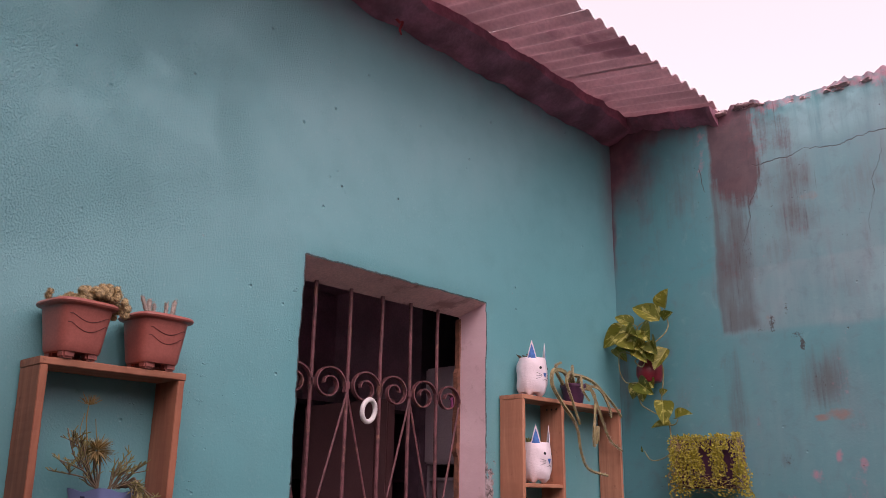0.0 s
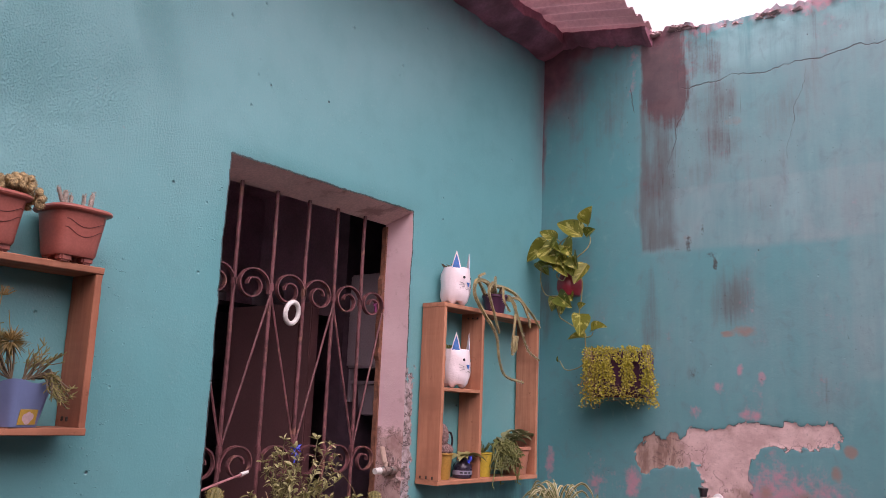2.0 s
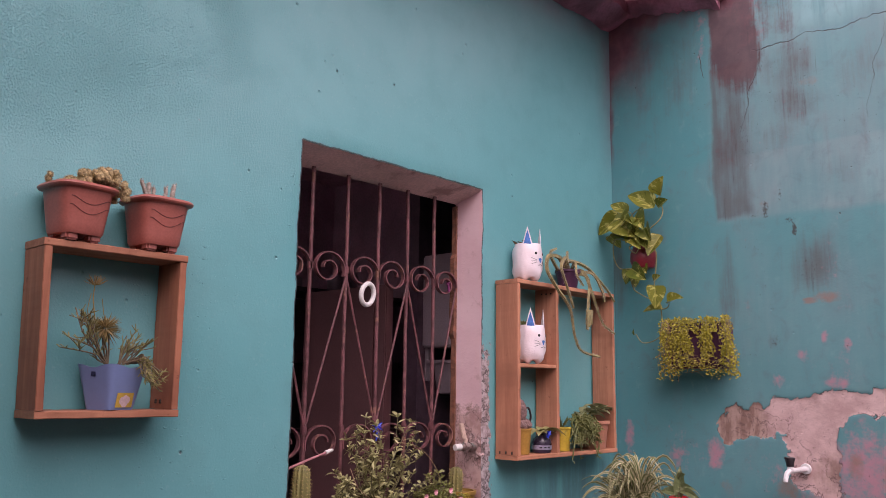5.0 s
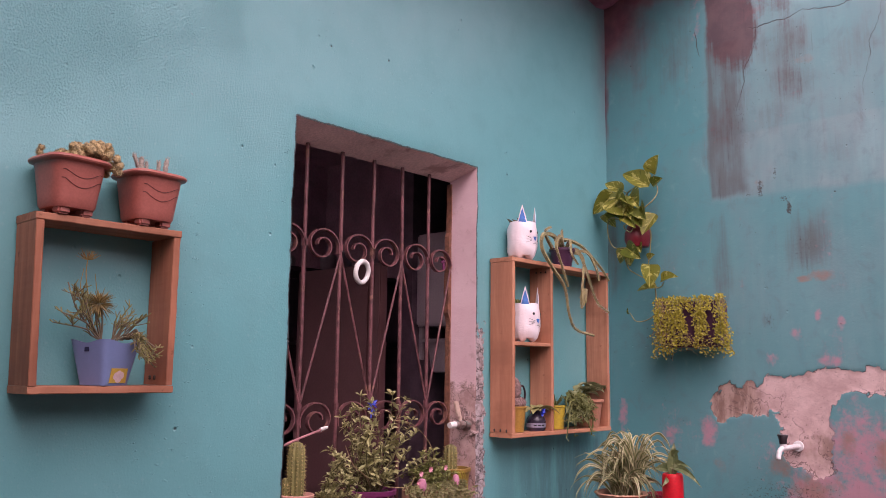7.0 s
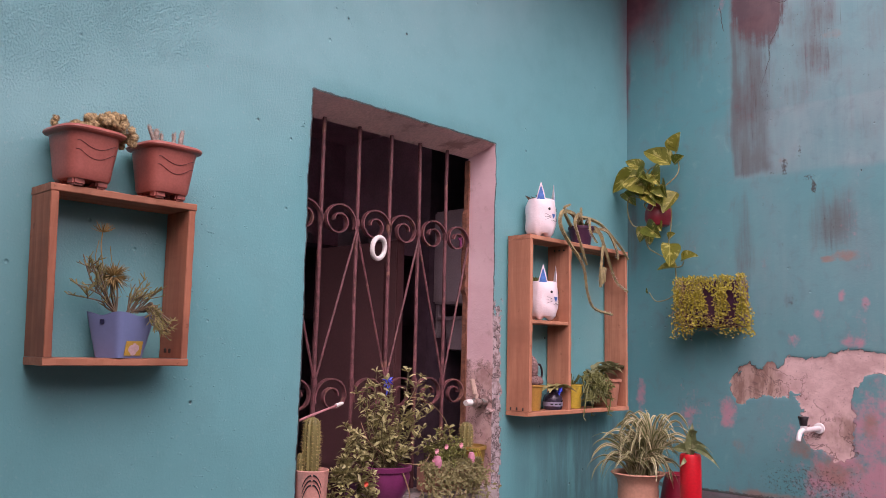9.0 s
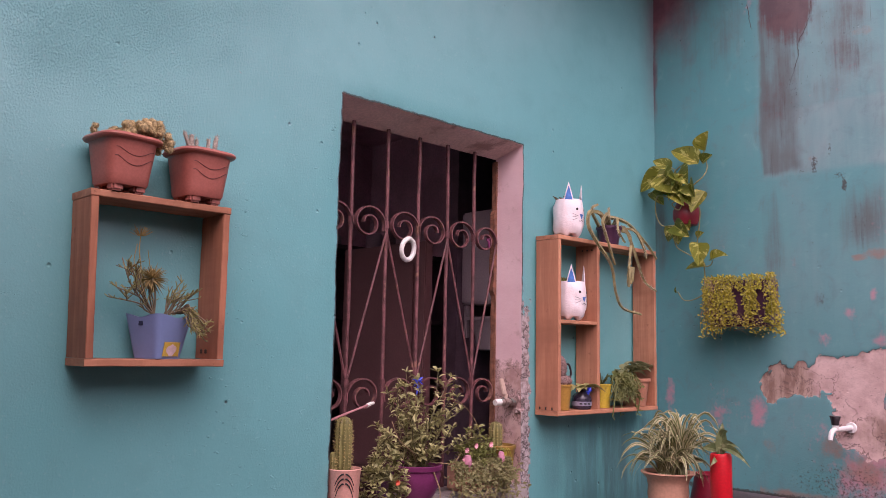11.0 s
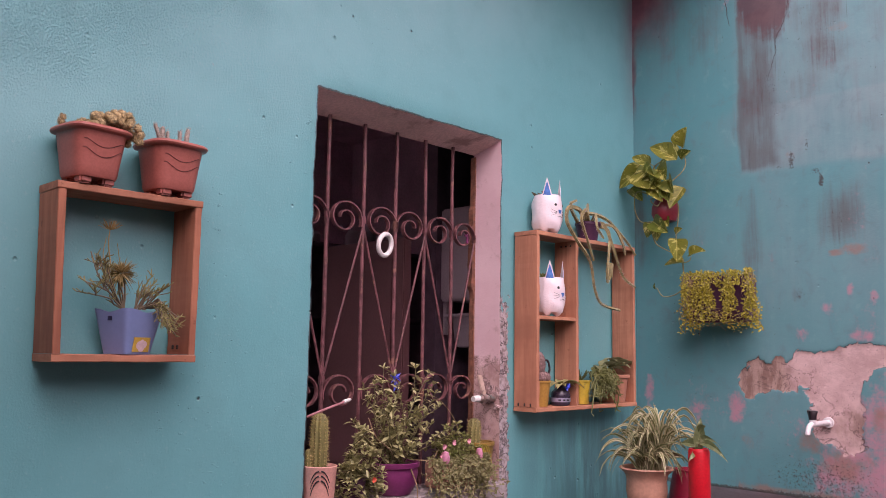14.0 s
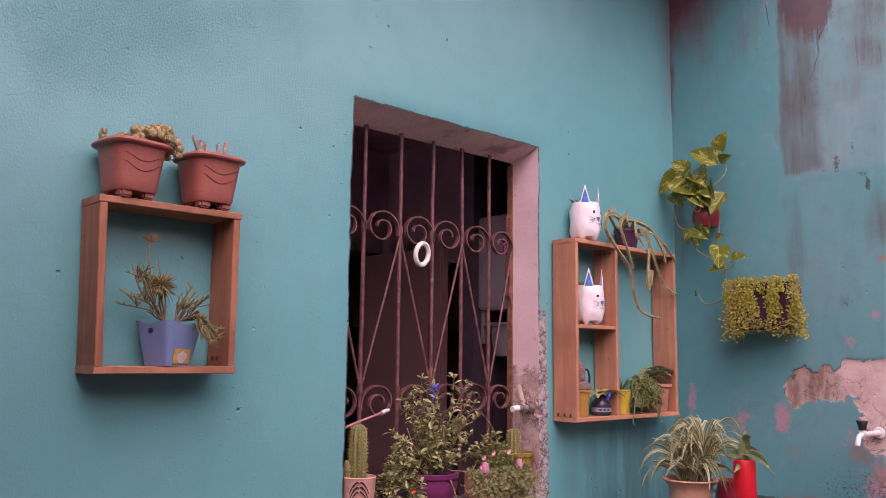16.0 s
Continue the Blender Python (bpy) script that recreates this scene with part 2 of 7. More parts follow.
c = blend(nt, span(nt, blotch, 0.44, 0.28, 0, 0.3), c, (0.2, 0.4, 0.42))
# grey-brown rain grime in broad runs, plus shade painted near the eave corner
grime_and_shade = calc(nt, "ADD", attr(nt, "grime_and_shade"), calc(nt, "ADD", swing(drip_wide, 1.2), calc(nt, "ADD", swing(cloud, 1.5), swing(drip, 0.3))))
c = blend(nt, span(nt, grime_and_shade, 0.22, 1.0, 0, 0.85), c, (0.115, 0.125, 0.13))
scab = noise_tex(nt, v, 26.0, 9, 0.72)
c = blend(nt, span(nt, calc(nt, "ADD", calc(nt, "MULTIPLY", attr(nt, "pink"), 0.88), calc(nt, "ADD", swing(scab, 2.0), swing(cloud, 1.7))), 0.3, 0.95, 0, 0.78), c, (0.58, 0.25, 0.31))
c = blend(nt, span(nt, calc(nt, "ADD", attr(nt, "rust"), swing(noise_tex(nt, v, 15.0, 9, 0.66), 1.8)), 0.35, 1.0, 0, 0.72), c, (0.33, 0.18, 0.14))
wet = calc(nt, "ADD", attr(nt, "stain"), calc(nt, "ADD", calc(nt, "ADD", swing(drip, 0.9), swing(drip_wide, 0.9)), calc(nt, "ADD", swing(cloud, 0.9), swing(scab, 0.9))))
c = blend(nt, span(nt, wet, 0.22, 0.85, 0, 0.93), c, blend(nt, span(nt, mid, 0.3, 0.7), (0.098, 0.056, 0.066), (0.145, 0.086, 0.093)))
# maroon: the red-brown corner line, plus eave shade put into the colour
c = blend(nt, span(nt, calc(nt, "ADD", attr(nt, "maroon"), swing(cloud, 0.8)), 0.1, 0.95, 0, 0.92), c, blend(nt, span(nt, mid, 0.3, 0.7), (0.14, 0.045, 0.065), (0.23, 0.09, 0.105)))
c = blend(nt, calc(nt, "MULTIPLY", span(nt, drip, 0.58, 0.72), span(nt, calc(nt, "ADD", attr(nt, "stain"), attr(nt, "grime_and_shade")), 0.2, 0.8, 0, 0.6)), c, (0.06, 0.055, 0.058))
speck = span(nt, noise_tex(nt, v, 75.0, 6, 0.7), 0.63, 0.68)
mould = calc(nt, "ADD", attr(nt, "mould"), swing(noise_tex(nt, v, 110.0, 7, 0.75), 2.2))
c = blend(nt, span(nt, mould, 0.5, 0.8, 0, 0.85), c, (0.06, 0.045, 0.04))
c = blend(nt, calc(nt, "MULTIPLY", speck, span(nt, broad, 0.5, 0.6, 0.1, 0.7)), c, (0.05, 0.07, 0.07))
dots = voronoi(nt, v, 15.0)
c = blend(nt, calc(nt, "MULTIPLY", span(nt, dots, 0.055, 0.03), span(nt, mid, 0.5, 0.56)), c, (0.04, 0.05, 0.05))
# cracks that wander across and down the upper wall
wob = swing(noise_tex(nt, coords(nt, (1, 1, 0)), 7.0, 6, 0.55), 0.1)
wob2 = swing(noise_tex(nt, coords(nt, (0, 0, 1)), 5.0, 6, 0.55), 0.13)
wide = span(nt, noise_tex(nt, v, 14.0, 4, 0.6), 0.35, 0.7, 0.001, 0.0042)


def split(across, along, slope, base, wander, lo0, lo1, hi0, hi1):
    gap = calc(nt, "ABSOLUTE", calc(nt, "SUBTRACT", across, calc(nt, "ADD", calc(nt, "MULTIPLY", along, slope), calc(nt, "ADD", wander, base))))
    return calc(nt, "MULTIPLY", span(nt, gap, wide, 0.0006), calc(nt, "MULTIPLY", span(nt, along, lo0, lo1), span(nt, along, hi1, hi0)))


line1 = split(Z, X, 0.02, 2.715, wob, 0.6, 0.64, 3.0, 3.2)
line2 = calc(nt, "MULTIPLY", split(X, Z, 0.22, 0.46, wob2, 2.33, 2.5, 2.68, 2.72), span(nt, mid, 0.4, 0.6, 0.25, 0.75))
line3 = calc(nt, "MULTIPLY", split(X, Z, 0.25, -0.045, wob2, 2.4, 2.44, 2.7, 2.74), span(nt, mid, 0.35, 0.55, 0.2, 0.9))
line4 = split(X, Z, -0.1, 0.675, wob2, 2.66, 2.68, 2.76, 2.78)
cracks = calc(nt, "MAXIMUM", calc(nt, "MAXIMUM", line1, line2), calc(nt, "MAXIMUM", line3, line4))
c = blend(nt, calc(nt, "MULTIPLY", cracks, 0.85), c, (0.05, 0.035, 0.035))
edge = calc(nt, "ADD", attr(nt, "bare"), swing(noise_tex(nt, v, 60.0, 7, 0.68), 0.03))
bare = span(nt, edge, -0.001, 0.001)
mortar = blend(nt, span(nt, mid, 0.35, 0.65), (0.54, 0.36, 0.345), (0.7, 0.5, 0.485))
mortar = blend(nt, calc(nt, "MAXIMUM", span(nt, calc(nt, "ADD", X, swing(mid, 0.12)), 0.62, 0.55, 0, 0.95), span(nt, noise_tex(nt, v, 7.0, 6), 0.53, 0.68, 0, 0.75)), mortar, blend(nt, span(nt, noise_tex(nt, coords(nt, (30, 30, 9)), 1.0, 5, 0.6), 0.4, 0.6), (0.27, 0.16, 0.13), (0.47, 0.32, 0.27)))
hair = span(nt, calc(nt, "ABSOLUTE", swing(noise_tex(nt, v, 9.0, 6, 0.62, 0.5), 1.0)), 0.012, 0.003)
mortar = blend(nt, calc(nt, "MULTIPLY", hair, span(nt, broad, 0.45, 0.55, 0.1, 0.8)), mortar, (0.16, 0.1, 0.095))
mortar = blend(nt, span(nt, fine, 0.6, 0.72, 0, 0.6), mortar, (0.22, 0.15, 0.14))
c = blend(nt, bare, c, mortar)
rim = calc(nt, "MULTIPLY", span(nt, calc(nt, "ABSOLUTE", edge), 0.003, 0.0005), span(nt, mid, 0.42, 0.6, 0.0, 1.0))
c = blend(nt, calc(nt, "MULTIPLY", rim, 0.85), c, (0.07, 0.045, 0.045))
plug(nt, b.inputs["Base Color"], c)
plug(nt, b.inputs["Roughness"], span(nt, bare, 0, 1, 0.5, 0.9))
h = calc(nt, "ADD", calc(nt, "MULTIPLY", fine, 0.3), calc(nt, "MULTIPLY", mid, 0.6))
h = calc(nt, "SUBTRACT", h, calc(nt, "MULTIPLY", bare, 1.4))
h = calc(nt, "SUBTRACT", h, calc(nt, "MULTIPLY", cracks, 1.5))
h = calc(nt, "SUBTRACT", h, calc(nt, "MULTIPLY", span(nt, dots, 0.07, 0.02), 0.7))
h = calc(nt, "ADD", h, calc(nt, "MULTIPLY", calc(nt, "MULTIPLY", bare, noise_tex(nt, v, 60.0, 7, 0.7)), 0.8))
relief(nt, b, h, 0.5, 0.003)

# Reveals: pink paint, worn through to brown plaster lower down.
MAT_REVEAL, nt, b = start("pink_reveal_plaster", 0.7, 0, 0.35)
v = coords(nt)
sep = nt.nodes.new("ShaderNodeSeparateXYZ")
nt.links.new(v, sep.inputs[0])
broad, mid, fine = noise_tex(nt, v, 5.0, 5), noise_tex(nt, v, 24.0, 7, 0.65), noise_tex(nt, v, 120.0, 5, 0.6)
c = blend(nt, span(nt, broad, 0.3, 0.7), (0.78, 0.54, 0.57), (0.86, 0.64, 0.67))
c = blend(nt, span(nt, mid, 0.58, 0.72, 0, 0.5), c, (0.55, 0.35, 0.34))
low = calc(nt, "ADD", span(nt, sep.outputs["Z"], 1.62, 1.2), calc(nt, "MULTIPLY", calc(nt, "SUBTRACT", noise_tex(nt, v, 8.0, 8, 0.7), 0.5), 1.5))
worn = span(nt, low, 0.46, 0.6)
under = blend(nt, span(nt, mid, 0.35, 0.65), (0.44, 0.27, 0.25), (0.62, 0.43, 0.41))
crackle = span(nt, calc(nt, "ABSOLUTE", calc(nt, "SUBTRACT", noise_tex(nt, v, 16.0, 6, 0.65, 0.5), 0.5)), 0.02, 0.004)
under = blend(nt, calc(nt, "MULTIPLY", crackle, 0.7), under, (0.14, 0.09, 0.085))
c = blend(nt, worn, c, under)
nick = span(nt, noise_tex(nt, v, 55.0, 6, 0.7), 0.69, 0.72)
c = blend(nt, calc(nt, "MULTIPLY", nick, 0.7), c, (0.1, 0.06, 0.06))
plug(nt, b.inputs["Base Color"], c)
h = calc(nt, "SUBTRACT", calc(nt, "ADD", calc(nt, "MULTIPLY", fine, 0.3), mid), calc(nt, "MULTIPLY", worn, 0.8))
relief(nt, b, h, 0.4, 0.004)
MAT_HEAD = plain("beige_lintel_plaster", (0.88, 0.68, 0.64), 0.8, vary=0.08, scale=9, fine=110, bump=0.5, dist=0.003, stain=(0.5, 0.33, 0.3), amount=0.12)
MAT_MORTAR = plain("raw_mortar", (0.42, 0.3, 0.29), 0.9, vary=0.3, scale=22, fine=130, bump=0.9, dist=0.006, stain=(0.18, 0.12, 0.11), amount=0.3)
MAT_CREST = plain("pale_crest_mortar", (0.6, 0.42, 0.43), 0.9, vary=0.3, scale=26, fine=130, bump=0.9, dist=0.006, stain=(0.34, 0.2, 0.21), amount=0.3)
MAT_SILL = plain("worn_cement_sill", (0.36, 0.31, 0.31), 0.85, vary=0.25, scale=16, fine=140, bump=0.7, dist=0.004, stain=(0.14, 0.15, 0.15), amount=0.3)
MAT_BENCH = plain("dark_wet_cement", (0.085, 0.045, 0.05), 0.42, vary=0.3, scale=6, fine=90, bump=0.4, dist=0.003, stain=(0.11, 0.085, 0.095), amount=0.2)
MAT_YARD = plain("grey_cement_floor", (0.21, 0.155, 0.145), 0.85, vary=0.2, scale=3, fine=80, bump=0.5, dist=0.004, stain=(0.14, 0.14, 0.13), amount=0.3)
MAT_OUTER = plain("unseen_wall_render", (0.2, 0.155, 0.15), 0.85, vary=0.15, scale=3, fine=70, bump=0.5, dist=0.004, stain=(0.14, 0.12, 0.115), amount=0.2)
MAT_ROOM = plain("dim_room_plaster", (0.72, 0.5, 0.58), 0.85, vary=0.15, scale=4, fine=60)
MAT_SHEET = plain("weathered_roof_sheet", (0.56, 0.39, 0.41), 0.8, vary=0.16, scale=4, fine=70, bump=0.3, dist=0.003, stain=(0.36, 0.22, 0.25), amount=0.2)
MAT_BEAM = plain("dark_roof_timber", (0.4, 0.15, 0.21), 0.8, vary=0.4, scale=9, fine=90, bump=0.8, dist=0.004)
MAT_IRON = plain("rusty_painted_iron", (0.16, 0.058, 0.064), 0.6, 0.1, vary=0.4, scale=40, fine=220, bump=0.5, dist=0.0015, stain=(0.26, 0.12, 0.09), amount=0.22)
MAT_WOOD_Y = timber("crate_wood_across", (0.56, 0.255, 0.155), (0.36, 0.145, 0.085), 1)
MAT_WOOD_Z = timber("crate_wood_upright", (0.54, 0.24, 0.145), (0.35, 0.135, 0.08), 2)
MAT_OLD_Y = timber("old_crate_wood_across", (0.47, 0.2, 0.12), (0.27, 0.1, 0.058), 1)
MAT_OLD_Z = timber("old_crate_wood_upright", (0.41, 0.16, 0.092), (0.22, 0.075, 0.045), 2)
MAT_NAIL = plain("dark_nail", (0.06, 0.045, 0.04), 0.5, 0.6)
MAT_BROWN_POT = plain("brown_plastic", (0.4, 0.12, 0.094), 0.42, vary=0.05, scale=12, fine=200, bump=0.06)
MAT_BROWN_DARK = plain("brown_plastic_groove", (0.15, 0.035, 0.028), 0.5, vary=0.1)
MAT_SOIL = plain("potting_soil", (0.05, 0.034, 0.025), 0.95, vary=0.5, scale=60, fine=300, bump=1.0, dist=0.004)
MAT_BLUE_POT = plain("lilac_blue_plastic", (0.185, 0.25, 0.46), 0.42, vary=0.05, scale=14, bump=0.06, speck=0.1)
MAT_LABEL_Y = plain("mustard_sticker", (0.6, 0.38, 0.06), 0.5, vary=0.15)
MAT_LABEL_P = plain("pale_pink_print", (0.7, 0.5, 0.52), 0.5, vary=0.1)
MAT_NAVY = plain("navy_print", (0.02, 0.025, 0.08), 0.5)
MAT_WHITE_CAT = plain("white_painted_bottle", (0.85, 0.74, 0.77), 0.32, vary=0.03, scale=30, fine=60, bump=0.3, dist=0.004, speck=0.06)
MAT_CAT_BLUE = plain("blue_felt_pen", (0.05, 0.19, 0.55), 0.6, vary=0.15, scale=60)
MAT_INK = plain("black_ink", (0.015, 0.015, 0.018), 0.5)
MAT_PLUM = plain("plum_plastic", (0.075, 0.022, 0.06), 0.45, vary=0.12)
MAT_PURPLE = plain("purple_plastic", (0.185, 0.028, 0.11), 0.38, vary=0.1, bump=0.05)
MAT_MUSTARD = plain("mustard_plastic", (0.4, 0.21, 0.04), 0.5, vary=0.12, stain=(0.26, 0.13, 0.04), amount=0.1)
MAT_YELLOW = plain("yellow_paint", (0.5, 0.35, 0.035), 0.5, vary=0.15, stain=(0.07, 0.07, 0.03), amount=0.25)
MAT_DARK_BOTTLE = plain("dark_plastic", (0.03, 0.02, 0.04), 0.28, vary=0.15)
MAT_BAND = plain("silver_band", (0.32, 0.3, 0.4), 0.4, 0.3)
MAT_RIBBON = plain("blue_ribbon", (0.02, 0.05, 0.5), 0.35, vary=0.25, scale=80)
MAT_TERRA = plain("terracotta", (0.48, 0.205, 0.13), 0.75, vary=0.12, scale=9, fine=150, bump=0.2, stain=(0.33, 0.13, 0.085), amount=0.12)
MAT_TERRA_PALE = plain("pale_terracotta", (0.56, 0.29, 0.2), 0.72, vary=0.12, scale=8, fine=120, bump=0.2, stain=(0.42, 0.2, 0.13), amount=0.15)
MAT_RED_POT = plain("crimson_plastic", (0.2, 0.012, 0.022), 0.4, vary=0.15)
MAT_RED_TUBE = plain("scarlet_plastic", (0.62, 0.012, 0.02), 0.38, vary=0.08, bump=0.05)
MAT_MAROON = plain("maroon_plastic", (0.28, 0.012, 0.035), 0.4, vary=0.15)
MAT_SALMON = plain("salmon_cup", (0.72, 0.36, 0.3), 0.38, vary=0.05)
MAT_OCHRE = plain("ochre_plastic", (0.3, 0.175, 0.04), 0.45, vary=0.12)
MAT_TAP = plain("white_plastic", (0.8, 0.78, 0.79), 0.3, vary=0.04, bump=0.03)
MAT_BLACK = plain("black_plastic", (0.025, 0.018, 0.022), 0.4)
MAT_METAL = plain("tarnished_brass", (0.36, 0.27, 0.25), 0.45, 0.6, vary=0.3, scale=60, stain=(0.2, 0.3, 0.28), amount=0.25)
MAT_PALE_STICK = plain("pale_peeled_twig", (0.55, 0.4, 0.33), 0.7, vary=0.2)
MAT_RING = plain("white_ring_plastic", (0.82, 0.8, 0.78), 0.35, vary=0.06)
MAT_PINK = plain("pink_plastic", (0.62, 0.25, 0.36), 0.45, vary=0.1)
MAT_CAB_BROWN = plain("brown_cupboard", (0.15, 0.062, 0.066), 0.5, vary=0.12, scale=4)
MAT_CAB_GREY = plain("white_enamel", (0.5, 0.4, 0.44), 0.4, vary=0.06, scale=4)
MAT_ROOM_DARK = plain("dark_room_wood", (0.14, 0.085, 0.115), 0.6)
MAT_RED_RAG = plain("red_rag", (0.4, 0.05, 0.06), 0.8, vary=0.3)
MAT_WOODCHIP = plain("splintered_frame_wood", (0.22, 0.09, 0.055), 0.75, vary=0.35, scale=50, bump=0.6, dist=0.003)

LEAF_OLIVE = leafy("olive_leaves", (0.13, 0.16, 0.045), (0.24, 0.24, 0.085))
LEAF_BUSH = leafy("purslane_leaves", (0.29, 0.29, 0.12), (0.56, 0.53, 0.28))
LEAF_POTHOS = streaked("pothos_leaves", (0.1, 0.13, 0.016), (0.25, 0.24, 0.03), (0.52, 0.48, 0.15))
LEAF_LIME = leafy("lime_trailing_leaves", (0.38, 0.34, 0.035), (0.6, 0.53, 0.09), 0.5)
LEAF_SPIDER = leafy("spider_plant_green", (0.12, 0.16, 0.055), (0.22, 0.24, 0.09), 0.45)
LEAF_CREAM = leafy("spider_plant_cream", (0.48, 0.44, 0.26), (0.62, 0.56, 0.37), 0.5)
LEAF_BROAD = leafy("broad_leaves", (0.11, 0.15, 0.06), (0.2, 0.23, 0.1), 0.4, (0.34, 0.36, 0.2))
LEAF_DRY = leafy("dry_stalks", (0.34, 0.25, 0.1), (0.5, 0.38, 0.17), 0.7)
STEM = plain("green_brown_stems", (0.15, 0.13, 0.06), 0.7, vary=0.35, scale=40)
LEAF_TWIG = leafy("grey_olive_needles", (0.2, 0.19, 0.065), (0.42, 0.36, 0.15), 0.55)
STEM_TWIG = plain("grey_olive_twigs", (0.22, 0.17, 0.11), 0.7, vary=0.3, scale=40)
STEM_PALE = plain("pale_green_stems", (0.3, 0.27, 0.12), 0.6, vary=0.3, scale=40)
STEM_PINK = plain("pinkish_stems", (0.3, 0.2, 0.11), 0.6, vary=0.2)
CACTUS = plain("cactus_skin", (0.2, 0.18, 0.06), 0.7, vary=0.25, scale=60, bump=0.5)
CACTUS_SPINE = plain("cactus_wool", (0.5, 0.38, 0.17), 0.8, vary=0.2, scale=90)
CACTUS_GREY = plain("woolly_cactus", (0.55, 0.41, 0.21), 0.85, vary=0.35, scale=150, fine=500, bump=1.0, dist=0.004)
CACTUS_ASH = plain("ash_grey_cactus", (0.42, 0.35, 0.3), 0.85, vary=0.3, scale=120, bump=0.8, dist=0.003)
CACTUS_MAUVE = plain("mauve_cactus", (0.25, 0.15, 0.14), 0.85, vary=0.3, scale=120, bump=0.8, dist=0.003)
STEM_TRAIL = plain("trailing_cactus_stems", (0.3, 0.25, 0.115), 0.7, vary=0.35, scale=50, bump=0.5)
PETAL_PINK = plain("pink_petals", (0.75, 0.35, 0.42), 0.6, vary=0.15)
PETAL_RED = plain("orange_red_petals", (0.75, 0.12, 0.06), 0.6, vary=0.2)
SPINE_PALE = plain("pale_hair", (0.46, 0.4, 0.33), 0.8)
MAT_STICK = plain("pink_straw", (0.5, 0.22, 0.24), 0.45)


# ---------------------------------------------------------------- mesh helpers
def fbm(x, y, z=0.0, octaves=4):
    return noise.fractal(Vector((x, y, z)), 0.9, 2.1, octaves)


def finish(bm, name, mats, smooth=True):
    me = bpy.data.meshes.new(name)
    bmesh.ops.recalc_face_normals(bm, faces=bm.faces[:])
    for f in bm.faces:
        f.smooth = smooth
    bm.to_mesh(me)
    bm.free()
    if smooth:
        me.set_sharp_from_angle(angle=radians(38))
    for m in mats if isinstance(mats, (list, tuple)) else (mats,):
        me.materials.append(m)
    return me


def part(name, bm, mats, parent, label="", smooth=True, at=None):
    ob = new(name, finish(bm, name, mats, smooth))
    ob.parent = parent
    if at is not None:
        ob.matrix_local = at
    if label:
        tagged(ob, label)
    return ob


def thing(name, m, label, category, group=""):
    ob = new(name)
    ob.empty_display_size = 0.05
    ob.matrix_world = m
    return tagged(ob, label, category, group, "thing")


def structure(name, bm, mats, label, category, smooth=True):
    return tagged(new(name, finish(bm, name, mats, smooth)), label, category, "", "structure")


def box(bm, x0, x1, y0, y1, z0, z1, bevel=0.0, jitter=0.0, mi=0):
    vs = bmesh.ops.create_cube(bm, size=1.0)["verts"]
    for v in vs:
        v.co = Vector(((x0 + x1) / 2 + v.co.x * (x1 - x0), (y0 + y1) / 2 + v.co.y * (y1 - y0), (z0 + z1) / 2 + v.co.z * (z1 - z0)))
        if jitter:
            v.co += Vector([random.uniform(-jitter, jitter) for _ in range(3)])
    fs = {f for v in vs for f in v.link_faces}
    for f in fs:
        f.material_index = mi
    if bevel:
        es = list({e for v in vs for e in v.link_edges})
        bmesh.ops.bevel(bm, geom=es, offset=bevel, segments=2, affect="EDGES")


def lathe(bm, profile, seg=32, at=(0, 0, 0), shape=None, mi=0):
    """Turned form from rows of radius and height; shape(angle, height, radius) may change the radius."""
    rings = []
    for r, z in profile:
        ring = []
        for k in range(seg):
            a = 2 * math.pi * k / seg
            q = shape(a, z, r) if shape else r
            ring.append(bm.verts.new((at[0] + q * math.cos(a), at[1] + q * math.sin(a), at[2] + z)))
        rings.append(ring)
    for lo, hi in zip(rings, rings[1:]):
        for k in range(seg):
            f = bm.faces.new((lo[k], lo[(k + 1) % seg], hi[(k + 1) % seg], hi[k]))
            f.material_index = mi
    for ring, flip in ((rings[0], True), (rings[-1], False)):
        f = bm.faces.new(ring[::-1] if flip else ring)
        f.material_index = mi
    return rings


def tube(bm, pts, r0, r1=None, seg=6, mi=0, closed=False):
    """A rod along points, tapering from r0 to r1."""
    pts = [Vector(p) for p in pts]
    r1 = r0 if r1 is None else r1
    n = len(pts)
    side, rings = None, []
    for k, p in enumerate(pts):
        ahead = (pts[(k + 1) % n] - pts[k - 1]) if closed else (pts[min(k + 1, n - 1)] - pts[max(k - 1, 0)])
        ahead = ahead.normalized() if ahead.length > 1e-9 else Vector((0, 0, 1))
        if side is None:
            side = ahead.orthogonal().normalized()
        side = (side - ahead * side.dot(ahead)).normalized()
        up = ahead.cross(side)
        r = r0 + (r1 - r0) * k / max(1, n - 1)
        rings.append([bm.verts.new(p + r * (math.cos(a) * side + math.sin(a) * up)) for a in (2 * math.pi * j / seg for j in range(seg))])
    for lo, hi in zip(rings, rings[1:] + ([rings[0]] if closed else [])):
        for j in range(seg):
            bm.faces.new((lo[j], lo[(j + 1) % seg], hi[(j + 1) % seg], hi[j])).material_index = mi
    if not closed:
        bm.faces.new(rings[0][::-1]).material_index = mi
        bm.faces.new(rings[-1]).material_index = mi


def curve(pts, n=14):
    """A smooth line through points."""
    p = [Vector(q) for q in pts]
    p = [2 * p[0] - p[1]] + p + [2 * p[-1] - p[-2]]
    out = []
    for k in range(1, len(p) - 2):
        for j in range(n):
            t = j / n
            a, b, c, d = p[k - 1 : k + 3]
            out.append(0.5 * (2 * b + (c - a) * t + (2 * a - 5 * b + 4 * c - d) * t * t + (3 * b - a - 3 * c + d) * t**3))
    return out + [p[-2]]


